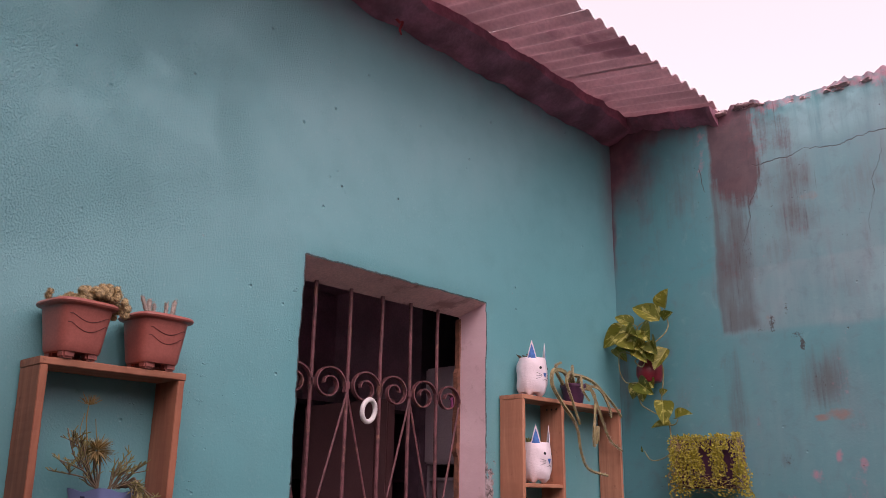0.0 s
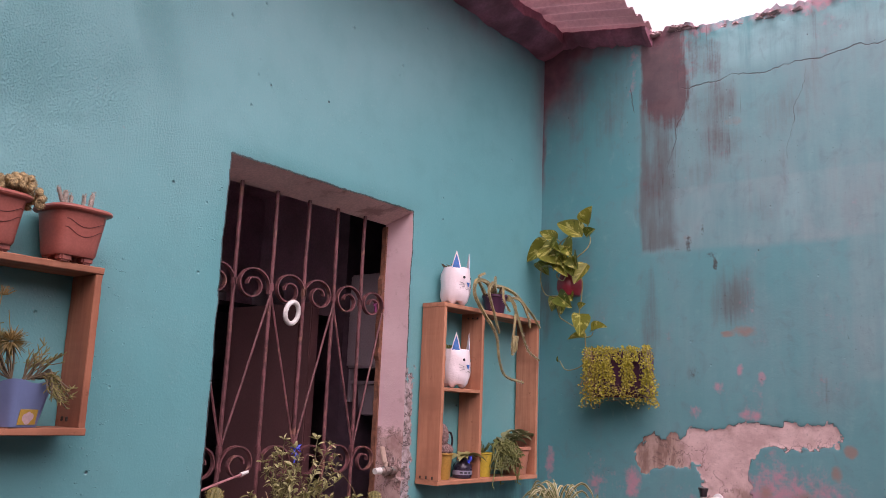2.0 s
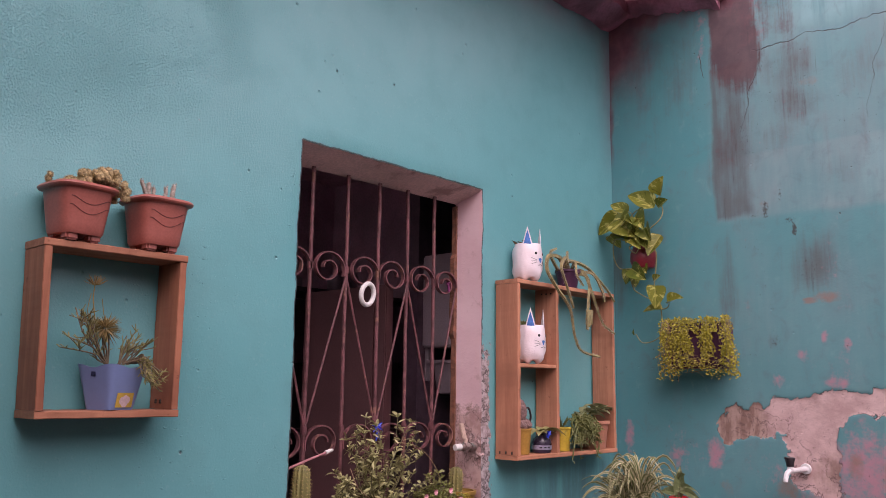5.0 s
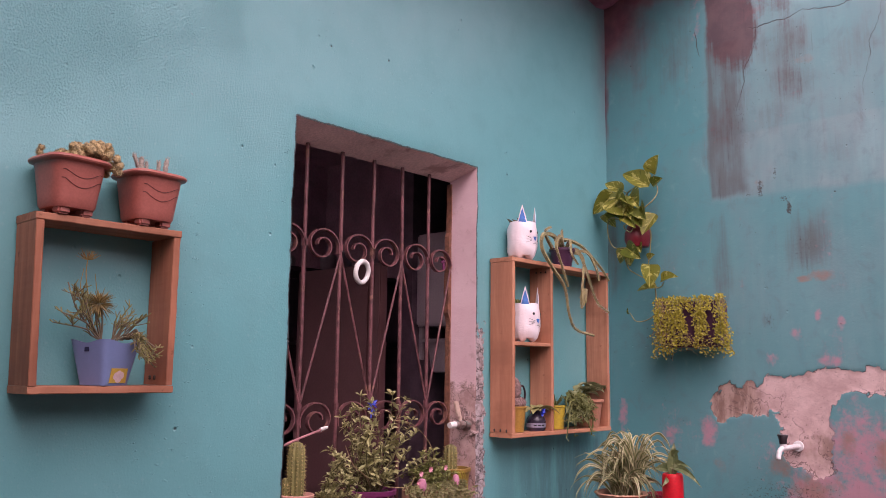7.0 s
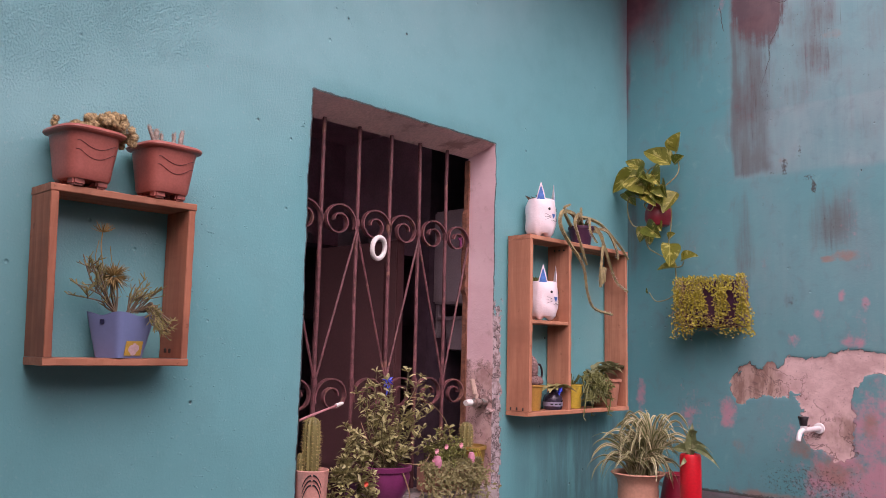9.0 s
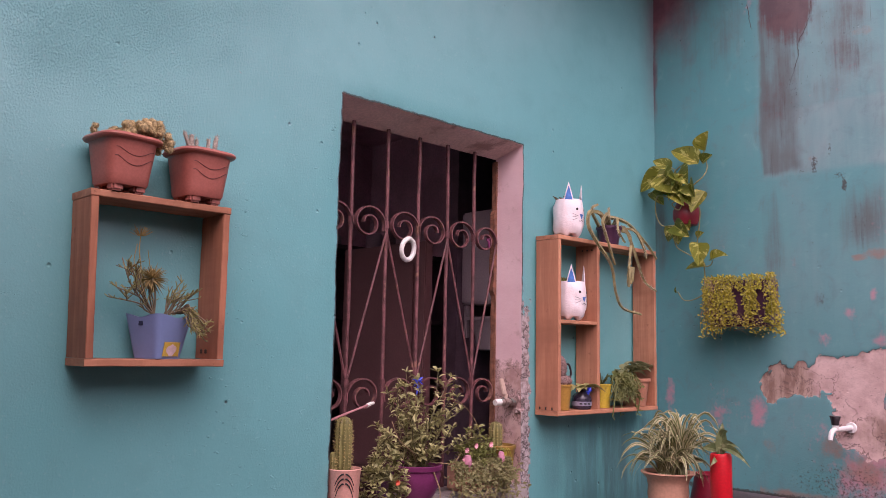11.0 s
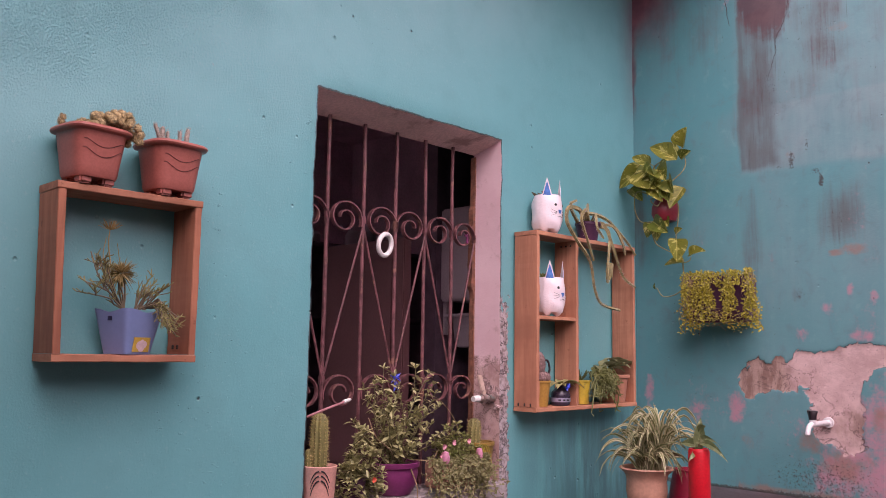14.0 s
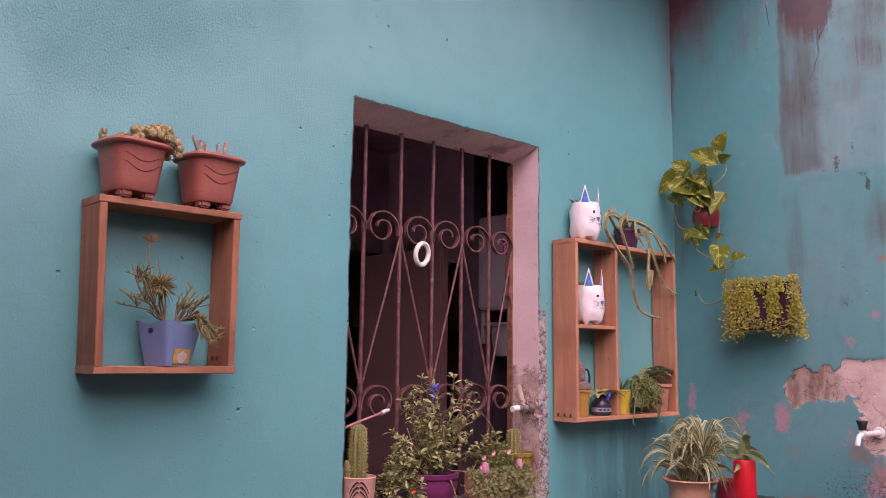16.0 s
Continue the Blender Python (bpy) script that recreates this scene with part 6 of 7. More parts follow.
# ---------------------------------------------------------------- plants on the yard wall
def pothos():
    P = Vector((0.158, -0.055, 1.94))
    root = thing("hanging_pothos", pose(P.x + 0.01, P.y, P.z), "crimson wall pot with trailing variegated pothos", "potted plant")
    bm = bmesh.new()
    lathe(bm, [(0.02, 0.0), (0.04, 0.004), (0.051, 0.03), (0.05, 0.058), (0.036, 0.092), (0.03, 0.1), (0.028, 0.098), (0.02, 0.08)], 32)
    part("pot", bm, MAT_RED_POT, root)
    bm = bmesh.new()
    tube(bm, curve([(0.0, 0.01, 0.08), (0.0, 0.045, 0.12), (0.0, 0.06, 0.135)], 4), 0.002, 0.002, 5)
    tube(bm, [(0.0, 0.058, 0.135), (0.0, 0.035, 0.135)], 0.003, 0.003, 6)
    part("hanger", bm, MAT_NAIL, root)
    random.seed(41)
    vines = [
        [(0.16, -0.06, 2.04), (0.2, -0.09, 2.08), (0.245, -0.08, 2.12), (0.25, -0.06, 2.16), (0.235, -0.06, 2.21), (0.24, -0.06, 2.22)],
        [(0.14, -0.06, 2.04), (0.12, -0.09, 2.12), (0.15, -0.08, 2.17), (0.215, -0.07, 2.175)],
        [(0.13, -0.06, 2.04), (0.12, -0.09, 2.1), (0.13, -0.08, 2.15), (0.105, -0.07, 2.175)],
        [(0.13, -0.08, 2.04), (0.07, -0.11, 2.06), (0.047, -0.09, 2.0), (0.065, -0.08, 1.95), (0.12, -0.1, 1.94), (0.135, -0.1, 1.94)],
        [(0.18, -0.08, 2.03), (0.235, -0.1, 2.0), (0.225, -0.08, 1.94), (0.21, -0.07, 1.88), (0.215, -0.07, 1.86)],
        [(0.12, -0.09, 1.9), (0.13, -0.08, 1.86), (0.15, -0.07, 1.842), (0.19, -0.07, 1.82), (0.225, -0.07, 1.8)],
        [(0.225, -0.07, 1.8), (0.24, -0.07, 1.78), (0.262, -0.07, 1.785), (0.27, -0.07, 1.8)],
        [(0.235, -0.07, 1.79), (0.234, -0.06, 1.73), (0.24, -0.06, 1.7), (0.21, -0.07, 1.665), (0.16, -0.08, 1.655), (0.125, -0.07, 1.69)],
        [(0.15, -0.08, 2.04), (0.135, -0.12, 2.02), (0.16, -0.115, 1.995), (0.18, -0.11, 2.03)],
    ]
    bm = bmesh.new()
    for vine in vines:
        tube(bm, curve([Vector(p) - P for p in vine], 6), 0.0028, 0.0018, 6)
    part("vines", bm, STEM_PALE, root, "pale green vines")
    # foot, tip and width of each heart-shaped leaf: the upper bunch, then those below the pot
    upper = [
        ((0.24, -0.06, 2.22), (0.268, -0.08, 2.29), 0.06), ((0.218, -0.07, 2.172), (0.122, -0.09, 2.252), 0.07), ((0.23, -0.06, 2.175), (0.277, -0.07, 2.21), 0.04), ((0.107, -0.07, 2.17), (0.034, -0.08, 2.212), 0.045),
        ((0.085, -0.09, 2.158), (-0.004, -0.11, 2.108), 0.062), ((0.09, -0.1, 2.14), (0.165, -0.13, 2.06), 0.088), ((0.15, -0.1, 2.14), (0.205, -0.13, 2.1), 0.07), ((0.2, -0.1, 2.095), (0.236, -0.13, 2.037), 0.06),
        ((0.25, -0.08, 2.06), (0.21, -0.11, 1.985), 0.062), ((0.06, -0.1, 2.09), (0.124, -0.13, 2.056), 0.028), ((0.012, -0.06, 2.09), (0.068, -0.07, 2.035), 0.045), ((0.12, -0.09, 2.15), (0.07, -0.12, 2.09), 0.06), ((0.17, -0.09, 2.13), (0.13, -0.13, 2.05), 0.06), ((0.18, -0.1, 2.075), (0.21, -0.12, 2.02), 0.05),
    ]
    lower = [
        ((0.17, -0.1, 2.1), (0.1, -0.13, 2.07), 0.06), ((0.13, -0.1, 2.08), (0.19, -0.13, 2.03), 0.05),
        ((0.132, -0.1, 1.94), (0.203, -0.12, 1.893), 0.056), ((0.124, -0.08, 1.935), (0.1, -0.09, 1.892), 0.05), ((0.135, -0.08, 1.915), (0.146, -0.1, 1.87), 0.034), ((0.209, -0.07, 1.889), (0.242, -0.08, 1.91), 0.03),
        ((0.213, -0.07, 1.87), (0.228, -0.1, 1.788), 0.062), ((0.243, -0.07, 1.778), (0.173, -0.09, 1.777), 0.036), ((0.262, -0.07, 1.8), (0.332, -0.08, 1.83), 0.045), ((0.12, -0.07, 1.685), (0.122, -0.08, 1.708), 0.012),
        ((0.17, -0.08, 1.945), (0.19, -0.09, 1.92), 0.04),
    ]
    for foot, tip, width in upper + lower:
        bm = bmesh.new()
        bm.verts.layers.float.new("across"), bm.verts.layers.float.new("along")
        foot, tip = Vector(foot), Vector(tip)
        leaf(bm, foot - P, tip - foot, (rnd(-0.7, 0.8), -1, rnd(-0.1, 1.0)), (tip - foot).length * 1.04, width * 1.18, rnd(0.0, 0.3), rnd(0.2, 0.5), 10, 0.62)
        part("leaf", bm, LEAF_POTHOS, root)


pothos()


def hanging_box():
    P = Vector((0.365, -0.002, 1.535))
    root = thing("wall_planter", pose(*P), "dark wall planter overgrown with trailing lime succulent", "wall planter")
    bm = bmesh.new()
    box(bm, -0.095, 0.13, -0.085, 0.0, 0.022, 0.188, 0.008)
    part("planter_box", bm, MAT_PLUM, root)
    random.seed(51)
    bm, bs, bd = bmesh.new(), bmesh.new(), bmesh.new()

    def strand(u, drop, leafy_share, bulge, dry):
        y0, front = rnd(-0.075, -0.03), -0.092 - rnd(0, 0.014) - bulge
        pts = [(u * 0.92, y0, 0.18), (u + rnd(-0.012, 0.012), front * 0.85, 0.19 + rnd(0, 0.012))]
        x, n = u, 2 + int(drop / 0.035)
        for q in range(n):
            x += rnd(-0.011, 0.011) + bulge * 0.25
            pts.append((x, front + rnd(-0.006, 0.005), 0.175 - drop * 0.95 * (q + 1) / n))
        if random.random() < 0.35:
            pts.append((x + rnd(-0.022, 0.022), front - 0.008, pts[-1][2] + rnd(-0.006, 0.014)))
        line = curve(pts, 4)
        tube(bd if dry else bs, line, 0.0009, 0.0006, 4)
        for p in line[3:]:
            for _ in range(3):
                if random.random() < leafy_share:
                    d = Vector((rnd(-1, 1), rnd(-1, 0.3), rnd(-0.7, 1))).normalized()
                    leaf(bm, p + d * 0.003, d, (rnd(-0.6, 0.6), -1, rnd(-0.3, 1)), rnd(0.0075, 0.0115), rnd(0.006, 0.009), 0.1, 0.25, 3)

    # clumps along the box: from, to, strands, shortest and longest drop, leafiness, dry or not
    for u0, u1, n, d0, d1, share, dry in ((-0.108, -0.065, 24, 0.13, 0.21, 0.14, True), (-0.105, -0.04, 13, 0.05, 0.14, 0.4, False), (-0.06, -0.03, 5, 0.06, 0.18, 0.25, True), (-0.032, 0.002, 14, 0.06, 0.16, 0.48, False), (-0.02, 0.006, 5, 0.1, 0.19, 0.3, True),
                                          (0.014, 0.042, 3, 0.02, 0.04, 0.8, False), (0.058, 0.086, 15, 0.08, 0.2, 0.5, False), (0.1, 0.122, 2, 0.02, 0.04, 0.7, False), (0.128, 0.158, 11, 0.1, 0.2, 0.4, False), (0.128, 0.16, 5, 0.15, 0.21, 0.3, True)):
        for k in range(n):
            strand(rnd(u0, u1), rnd(d0, d1), share, 0.02 * (u0 > 0.11) * random.random(), dry)
    for k in range(330):
        u = rnd(-0.1, 0.135)
        low = k < 190
        d = Vector((rnd(-1, 1), -1, rnd(-0.5, 0.6))).normalized()
        z = 0.03 + random.gauss(0, 0.015) + (0.016 * math.sin(u * 40) if low else 0) if low else 0.188 + random.gauss(0, 0.006)
        leaf(bm, (u, rnd(-0.118, -0.09) if low else rnd(-0.1, -0.03), z), d, (rnd(-0.6, 0.6), -0.3, 1), rnd(0.007, 0.011), rnd(0.0055, 0.0085), 0.1, 0.25, 3)
    for k in range(40):
        u, z0 = rnd(-0.1, 0.12), rnd(0.02, 0.08)
        tube(bd if k % 2 else bs, curve([(u, -0.1, z0), (u + rnd(-0.03, 0.03), -0.112, z0 + rnd(-0.01, 0.01)), (u + rnd(-0.05, 0.05), -0.105, z0 - rnd(0.0, 0.04))], 4), 0.001, 0.0007, 4)
    tube(bs, curve([(0.13, -0.1, 0.07), (0.15, -0.1, 0.04), (0.18, -0.09, 0.018)], 5), 0.0012, 0.0008, 4)
    tagged(part("dry_stem_tangle", bd, STEM_PINK, root, "dry brown trailing stems"), kind="stuff")
    tagged(part("trailing_foliage", bm, LEAF_LIME, root, "lime green trailing leaves"), kind="stuff")
    tagged(part("stem_tangle", bs, STEM_PALE, root, "pale green trailing stems"), kind="stuff")


hanging_box()

# White tap with a black knob.
tap = thing("garden_tap", pose(0.72, 0.006, 1.226), "white plastic wall tap with a black knob", "tap")
bm = bmesh.new()
tube(bm, [(0, 0, 0), (0, -0.012, 0)], 0.018, 0.017, 24)
part("flange", bm, MAT_TAP, tap)
bm = bmesh.new()
tube(bm, curve([(0, -0.01, 0), (0, -0.08, 0), (0, -0.148, 0.0), (0, -0.17, -0.006), (0, -0.18, -0.018), (0, -0.184, -0.03)], 5), 0.0088, 0.0072, 16)
tube(bm, [(0, -0.14, 0.004), (0, -0.14, 0.018)], 0.0105, 0.01, 16)
part("spout", bm, MAT_TAP, tap)
bm = bmesh.new()
lathe(bm, [(0.008, 0.014), (0.0115, 0.015), (0.0125, 0.028), (0.0155, 0.042), (0.014, 0.044), (0.003, 0.042)], 24, (0, -0.14, 0), lambda a, z, r: r * (1 + (0.18 if z > 0.028 else 0.02) * math.cos(4 * a)))
part("knob", bm, MAT_BLACK, tap, "black plastic knob")


# ---------------------------------------------------------------- pots on the bench
def spider():
    root = thing("spider_plant", pose(0.345, -0.51, 0.9755), "pale terracotta pot with a variegated spider plant", "potted plant")
    bm = bmesh.new()
    lathe(bm, [(0.03, 0), (0.05, 0.001), (0.06, 0.014), (0.064, 0.04), (0.062, 0.07), (0.066, 0.09), (0.08, 0.104), (0.084, 0.108), (0.081, 0.112), (0.068, 0.108), (0.06, 0.095), (0.02, 0.094)], 44, shape=lambda a, z, r: r * (1 + (0.02 * math.sin(9 * a) if z > 0.1 else 0)))
    part("pot", bm, MAT_TERRA_PALE, root)
    soil(root, 0.06, 0.1)
    random.seed(61)
    for k in range(190):
        bm = bmesh.new()
        a, reach, rise = rnd(0, 2 * math.pi), rnd(0.04, 0.135) if k % 9 else rnd(0.14, 0.19), rnd(0.045, 0.13)
        p0 = Vector((rnd(-0.025, 0.025), rnd(-0.025, 0.025), 0.1))
        if k % 3 == 0:
            # the taller tuft at the back of the pot
            p0 = Vector((rnd(0.01, 0.05), rnd(0.0, 0.04), 0.1))
            reach, rise = rnd(0.03, 0.13), rnd(0.11, 0.2)
        fall = rnd(0.01, 0.09) if reach > 0.08 else rnd(-0.02, 0.05)
        u = Vector((math.cos(a), math.sin(a), 0))
        w = Vector((-u.y, u.x, 0)) * rnd(-0.03, 0.03)
        pts = [p0, p0 + u * reach * 0.3 + w * 0.3 + Vector((0, 0, rise * 0.75)), p0 + u * reach * 0.7 + w + Vector((0, 0, rise)), p0 + u * reach + w * 1.6 + Vector((0, 0, rise - fall * 0.45)), p0 + u * reach * 1.12 + w * 2.0 + Vector((0, 0, rise - fall))]
        blade(bm, curve(pts, 3), rnd(0.008, 0.0135), 0, 1, rnd(0, 6))
        part("strap_leaf", bm, (LEAF_SPIDER, LEAF_CREAM), root)


spider()
mar = thing("maroon_pot", pose(0.405, -0.36, 0.9755), "small maroon plastic pot on the bench", "pot")
round_pot(mar, 0.062, 0.045, 0.1, MAT_MAROON, 0.002, 0.006)

tube_pot = thing("tube_planter", pose(0.527, -0.515, 0.9755), "scarlet plastic tube with a broad-leaved cutting", "potted plant")
bm = bmesh.new()
lathe(bm, [(0.02, 0), (0.0305, 0.001), (0.0315, 0.004), (0.0315, 0.176), (0.029, 0.184), (0.026, 0.186), (0.024, 0.184), (0.01, 0.17)], 40)
part("tube", bm, MAT_RED_TUBE, tube_pot)
random.seed(71)
for foot, way, size, width, droop in (
    ((0.0, 0, 0.17), (0.02, 0.1, 1.0), 0.112, 0.034, 0.05), ((0.005, 0, 0.2), (0.75, 0.15, 0.95), 0.1, 0.03, 0.9), ((0.005, -0.005, 0.2), (1.0, -0.1, 0.3), 0.1, 0.026, 0.75), ((0, 0, 0.19), (-0.85, 0.1, 0.35), 0.07, 0.034, 0.3),
    ((-0.005, -0.01, 0.175), (0.05, -0.9, 0.5), 0.06, 0.034, 0.9), ((0, 0.01, 0.19), (-0.3, 0.5, 0.9), 0.075, 0.03, 0.3), ((0.0, 0, 0.235), (0.5, -0.2, 0.8), 0.06, 0.02, 0.5),
):
    bm = bmesh.new()
    leaf(bm, foot, way, (0.4, -1, 0.6), size, width, droop, 0.25, 9, 0.8)
    part("leaf", bm, LEAF_BROAD, tube_pot)
bm = bmesh.new()
tube(bm, [(0, 0, 0.14), (0.002, 0, 0.2)], 0.005, 0.003, 7)
part("stalk", bm, STEM, tube_pot)


# ---------------------------------------------------------------- pots on the sill
SZ = 1.0385


def ribbed_cactus(root, c, r, h, ribs, mat_spine=CACTUS_SPINE):
    bm = bmesh.new()
    prof = [(r * 0.85, 0), (r * 0.95, h * 0.1), (r, h * 0.4), (r * 1.02, h * 0.7), (r * 0.92, h * 0.88), (r * 0.65, h * 0.97), (r * 0.25, h)]
    lathe(bm, prof, ribs * 6, c, lambda a, z, q: q * (1 + 0.09 * math.cos(ribs * a)))
    col = part("column", bm, CACTUS, root)
    bm = bmesh.new()
    for k in range(ribs):
        a = 2 * math.pi * k / ribs
        for q in range(int(h / 0.009)):
            z = 0.009 * q
            rr = r * 1.09 * (1 if z < h * 0.8 else 0.85)
            p = Vector(c) + Vector((rr * math.cos(a), rr * math.sin(a), z))
            for _ in range(8):
                d = Vector((math.cos(a) + rnd(-0.9, 0.9), math.sin(a) + rnd(-0.9, 0.9), rnd(-0.8, 0.8))).normalized()
                s = d.orthogonal().normalized() * 0.0005
                bm.faces.new([bm.verts.new(w) for w in (p + s, p - s, p + d * rnd(0.005, 0.01))])
    part("spines", bm, mat_spine, col)


random.seed(81)
cup_pot = thing("cactus_cup", pose(0.0, -1.527, SZ), "salmon pink cup with a tall ribbed cactus", "potted cactus")
bm = bmesh.new()
lathe(bm, [(0.03, 0), (0.0375, 0.001), (0.0435, 0.098), (0.045, 0.102), (0.043, 0.104), (0.041, 0.1), (0.038, 0.09), (0.01, 0.089)], 40)
cup_body = part("cup", bm, MAT_SALMON, cup_pot)
for q in range(6):
    bm = bmesh.new()
    s = -1 if q < 3 else 1
    line = []
    for k in range(7):
        t = k / 6
        a, z = -0.62 + s * (0.05 + 0.55 * t), 0.094 - 0.012 * (q % 3) - (0.03 + 0.004 * (q % 3)) * t * t
        r = 0.0385 + 0.0065 * z / 0.1 + 0.0006
        line.append((r * math.cos(a), r * math.sin(a), z))
    tube(bm, line, 0.0024, 0.0008, 5)
    part("painted_stroke", bm, MAT_INK, cup_body, "black painted stroke")
soil(cup_pot, 0.038, 0.095)
ribbed_cactus(cup_pot, (-0.004, -0.002, 0.09), 0.021, 0.145, 11)
ribbed_cactus(cup_pot, (-0.012, -0.03, 0.085), 0.008, 0.06, 8)


def bush(root, centre, spread, height, n, leafmat, z0, size, stemmat=STEM, hang=0.0, dense=9, low=0.25):
    """A loose shrub: stems that fork out from the pot, with small leaves in pairs all along."""
    bs, bl = bmesh.new(), bmesh.new()
    for k in range(n):
        a = rnd(0, 2 * math.pi)
        t = math.sqrt(rnd(0, 1))
        top = Vector((centre[0] + spread[0] * t * math.cos(a), centre[1] + spread[1] * t * math.sin(a), z0 + height * (low + (1 - low) * rnd(0.1, 1.0)) * (1.08 - 0.5 * t * t) - hang * t))
        root_p = Vector((rnd(-0.02, 0.02), rnd(-0.03, 0.03), z0 - 0.01))
        mid = root_p.lerp(top, 0.5) + Vector((rnd(-0.02, 0.02), rnd(-0.03, 0.03), rnd(0, 0.03)))
        line = curve([root_p, mid, top], 7)
        tube(bs, line, 0.0021, 0.0011, 5)
        for p in line[3:]:
            for _ in range(max(1, dense // 3)):
                d = Vector((rnd(-1, 1), rnd(-1, 1), rnd(-0.3, 1))).normalized()
                s = size * rnd(0.65, 1.25)
                leaf(bl, p + d * 0.004, d, (rnd(-0.4, 0.4), rnd(-0.4, 0.4), 1), s, s * 0.44, 0.15, 0.2, 5, 1.35, blunt=True)
        for _ in range(5):
            d = Vector((rnd(-1, 1), rnd(-1, 1), rnd(0.1, 1))).normalized()
            leaf(bl, top, d, (rnd(-0.4, 0.4), rnd(-0.4, 0.4), 1), size * rnd(0.6, 1.1), size * 0.42, 0.1, 0.2, 5, 1.35, blunt=True)
    tagged(part("stem_tangle", bs, stemmat, root, "thin brown stems"), kind="stuff")
    tagged(part("foliage", bl, leafmat, root, "small fleshy green leaves"), kind="stuff")


purple = thing("purslane_bush", pose(-0.022, -1.252, SZ), "purple pot with a bushy small-leaved plant", "potted plant")
bm = bmesh.new()
lathe(bm, [(0.03, 0), (0.05, 0.001), (0.066, 0.03), (0.071, 0.06), (0.068, 0.072), (0.0685, 0.074), (0.074, 0.076), (0.075, 0.088), (0.072, 0.09), (0.066, 0.086), (0.06, 0.078), (0.02, 0.077)], 44)
part("pot", bm, MAT_PURPLE, purple)
soil(purple, 0.062, 0.08)
bush(purple, (0.0, 0.045), (0.08, 0.2), 0.285, 34, LEAF_BUSH, 0.085, 0.023, dense=6, low=0.12)
bm = bmesh.new()
tube(bm, curve([(0.07, 0.0, 0.08), (0.085, 0.012, 0.03), (0.08, 0.02, -0.005), (0.084, 0.016, -0.04)], 6), 0.002, 0.0014, 6)
tube(bm, curve([(0.02, 0.06, 0.09), (0.05, 0.1, 0.09), (0.04, 0.14, 0.115)], 6), 0.0018, 0.0012, 6)
tube(bm, curve([(0.0, 0.07, 0.28), (0.0, 0.17, 0.26), (0.0, 0.25, 0.19), (0.01, 0.27, 0.1)], 8), 0.0016, 0.001, 6)
tube(bm, curve([(0.02, -0.02, 0.1), (0.05, -0.06, 0.13), (0.06, -0.12, 0.17), (0.05, -0.14, 0.22)], 8), 0.0017, 0.001, 6)
part("runners", bm, STEM_PINK, purple, "pinkish bare runners")

random.seed(91)
lefty = thing("flowering_purslane", pose(-0.02, -1.405, SZ), "low pot of purslane with an orange-red flower", "potted plant")
round_pot(lefty, 0.032, 0.04, 0.06, MAT_PLUM, 0.003, 0.008)
soil(lefty, 0.036, 0.052)
bush(lefty, (0.03, 0.01), (0.065, 0.08), 0.15, 46, LEAF_BUSH, 0.055, 0.019, dense=6, low=0.05, hang=0.11)
bm = bmesh.new()
for k in range(9):
    a = 2 * math.pi * k / 9
    leaf(bm, (0.082, 0.004, 0.062), (0.8, 0.8 * math.cos(a), 0.8 * math.sin(a)), (1, 0, 0.2), 0.012, 0.009, 0, 0.2, 3, 0.8)
part("flower", bm, PETAL_RED, lefty, "orange-red open flower")

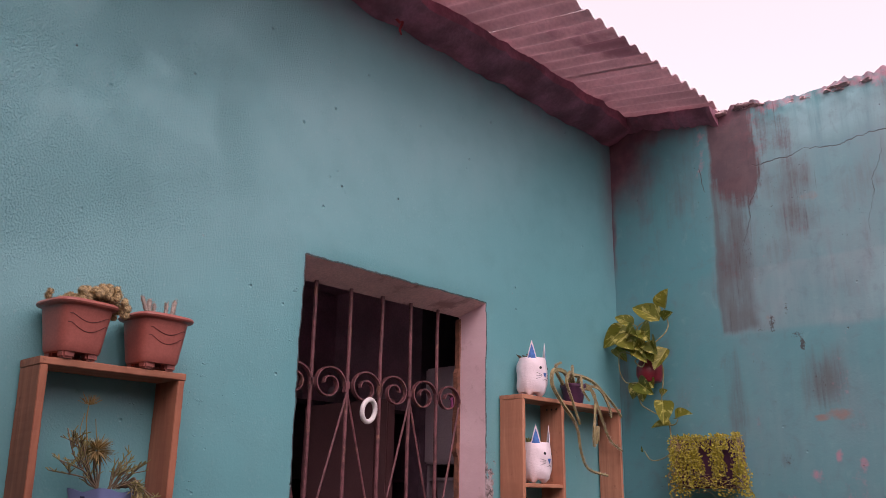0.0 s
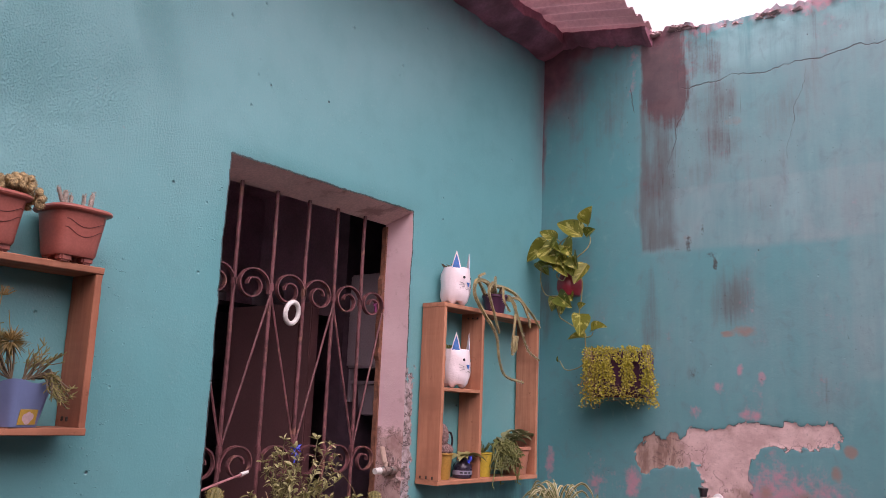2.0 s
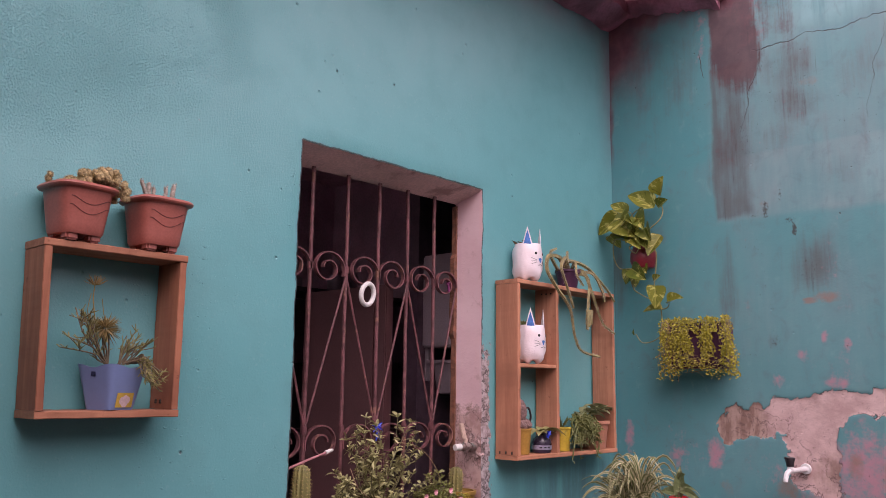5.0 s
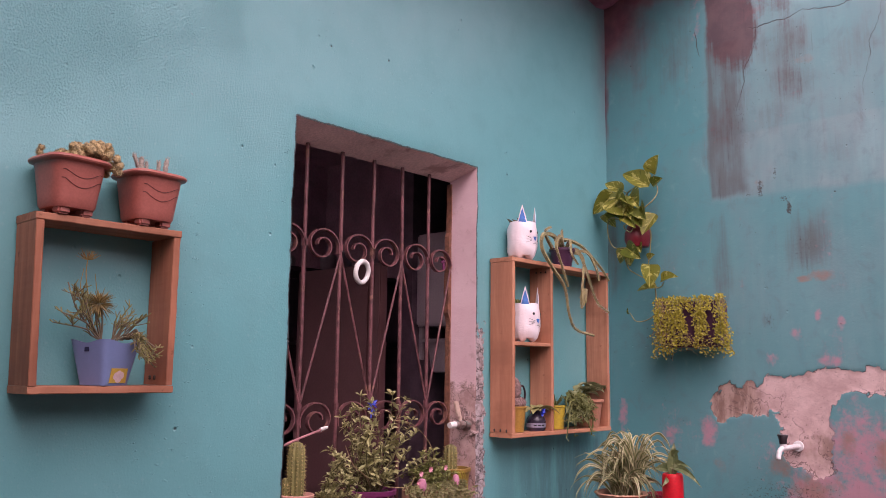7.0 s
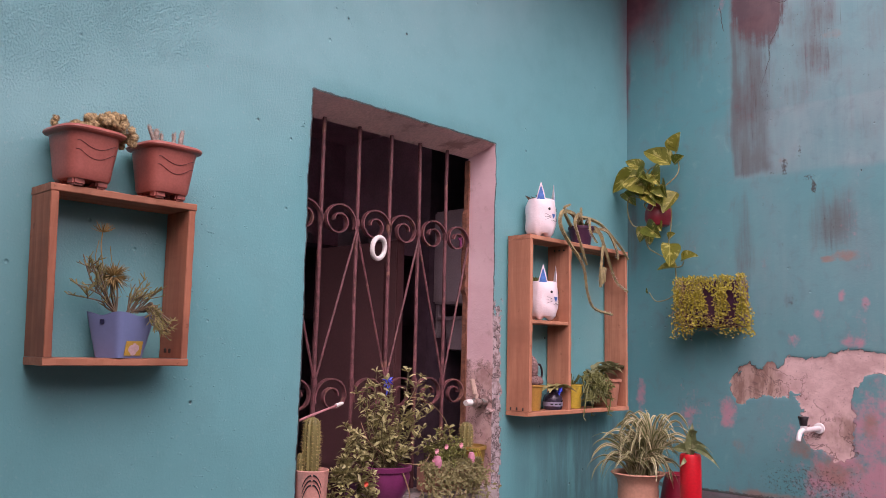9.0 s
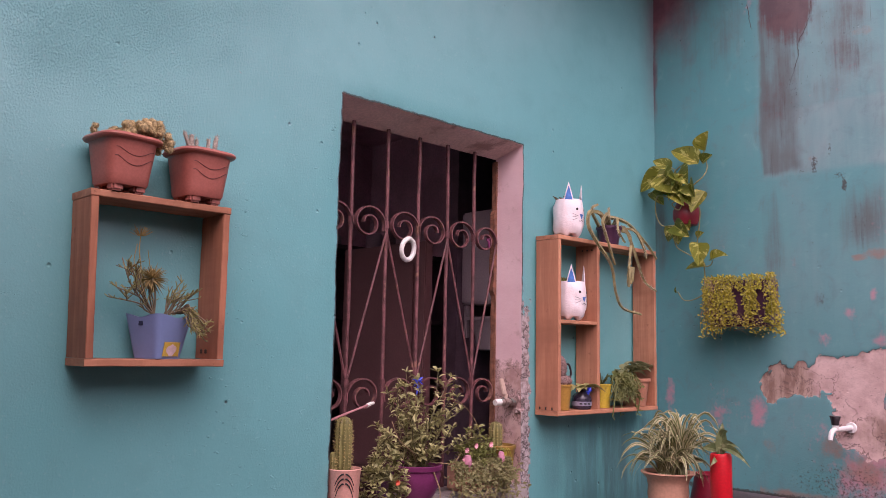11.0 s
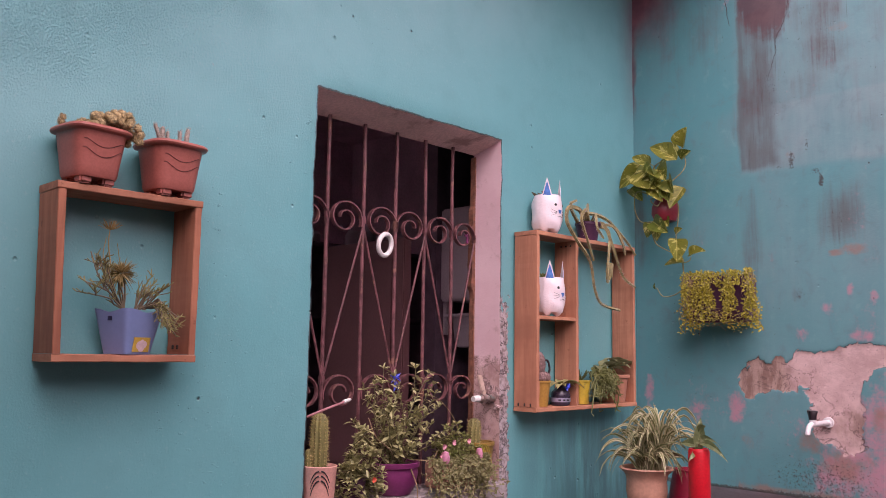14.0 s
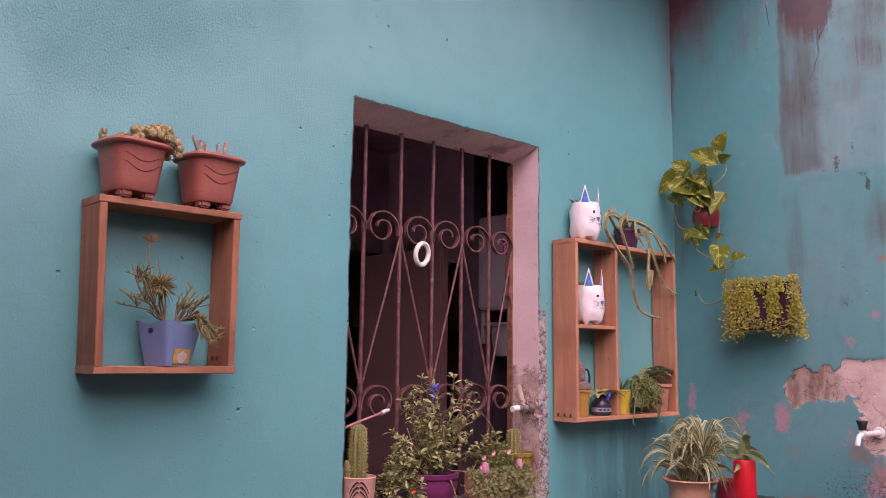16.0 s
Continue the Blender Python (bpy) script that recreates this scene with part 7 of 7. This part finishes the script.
righty = thing("flower_trough", pose(-0.01, -1.02, SZ), "small trough of trailing plants with pink flowers", "potted plant")
bm = bmesh.new()
box(bm, -0.04, 0.035, -0.085, 0.085, 0.0, 0.075, 0.006)
part("trough", bm, MAT_TERRA_PALE, righty)
bush(righty, (0.01, -0.0), (0.055, 0.11), 0.11, 50, leafy("fresh_leaves", (0.2, 0.23, 0.06), (0.36, 0.38, 0.15)), 0.075, 0.013, dense=9, low=0.2, hang=0.03)
bs, bl = bmesh.new(), bmesh.new()
for k in range(95):
    y = rnd(-0.15, 0.1)
    line = curve([(0.02, y * 0.8, 0.08), (0.05, y, 0.085), (rnd(0.055, 0.07), y + rnd(-0.02, 0.02), 0.04), (rnd(0.05, 0.09), y + rnd(-0.05, 0.05), rnd(-0.035, 0.075))], 4)
    tube(bs, line, 0.001, 0.0007, 4)
    for p in line[3:]:
        for _ in range(2):
            d = Vector((rnd(-0.3, 1), rnd(-1, 1), rnd(-0.6, 0.8))).normalized()
            leaf(bl, p, d, (1, 0, 0.5), rnd(0.01, 0.018), rnd(0.005, 0.008), 0.1, 0.2, 3)
tagged(part("stem_tangle", bs, STEM_PINK, righty, "dry pinkish trailing stems"), kind="stuff")
tagged(part("trailing_foliage", bl, leafy("dry_green_leaves", (0.2, 0.2, 0.08), (0.36, 0.33, 0.16)), righty, "olive trailing leaves"), kind="stuff")
for y, z in ((-0.09, 0.125), (-0.05, 0.135), (0.015, 0.135), (0.06, 0.09), (-0.1, 0.1)):
    bm = bmesh.new()
    for k in range(8):
        a = 2 * math.pi * k / 8
        leaf(bm, (0.045, y, z), (0.7, math.cos(a), math.sin(a)), (1, 0, 0.2), 0.012, 0.009, 0.1, 0.3, 3)
    part("flower", bm, PETAL_PINK, righty, "pale pink flower")
for y, z, r in ((-0.085, 0.09, 0.013), (0.062, 0.09, 0.011)):
    bm = bmesh.new()
    lathe(bm, [(r * 0.7, 0), (r, 0.008), (r, 0.02), (r * 0.7, 0.034), (r * 0.2, 0.036)], 16, (0.05, y, z - 0.015))
    part("ornament", bm, MAT_PINK, righty, "pink plastic ornament")

ochre = thing("ochre_pot_cactus", pose(-0.045, -0.872, SZ), "ochre plastic pot with a short ribbed cactus", "potted cactus")
round_pot(ochre, 0.038, 0.05, 0.118, MAT_OCHRE, 0.004, 0.012)
soil(ochre, 0.046, 0.106)
ribbed_cactus(ochre, (-0.005, -0.012, 0.1), 0.019, 0.09, 10)
random.seed(95)
bs = bmesh.new()
for k in range(7):
    y = rnd(-0.055, -0.01)
    line = curve([(0.03, y, 0.11), (0.06, y + rnd(-0.01, 0.01), 0.11), (0.064, y + rnd(-0.015, 0.015), 0.06), (0.066, y + rnd(-0.02, 0.02), rnd(-0.02, 0.04))], 4)
    tube(bs, line, 0.001, 0.0006, 4)
tagged(part("stem_tangle", bs, LEAF_LIME, ochre, "thin yellow-green hanging stems"), kind="stuff")
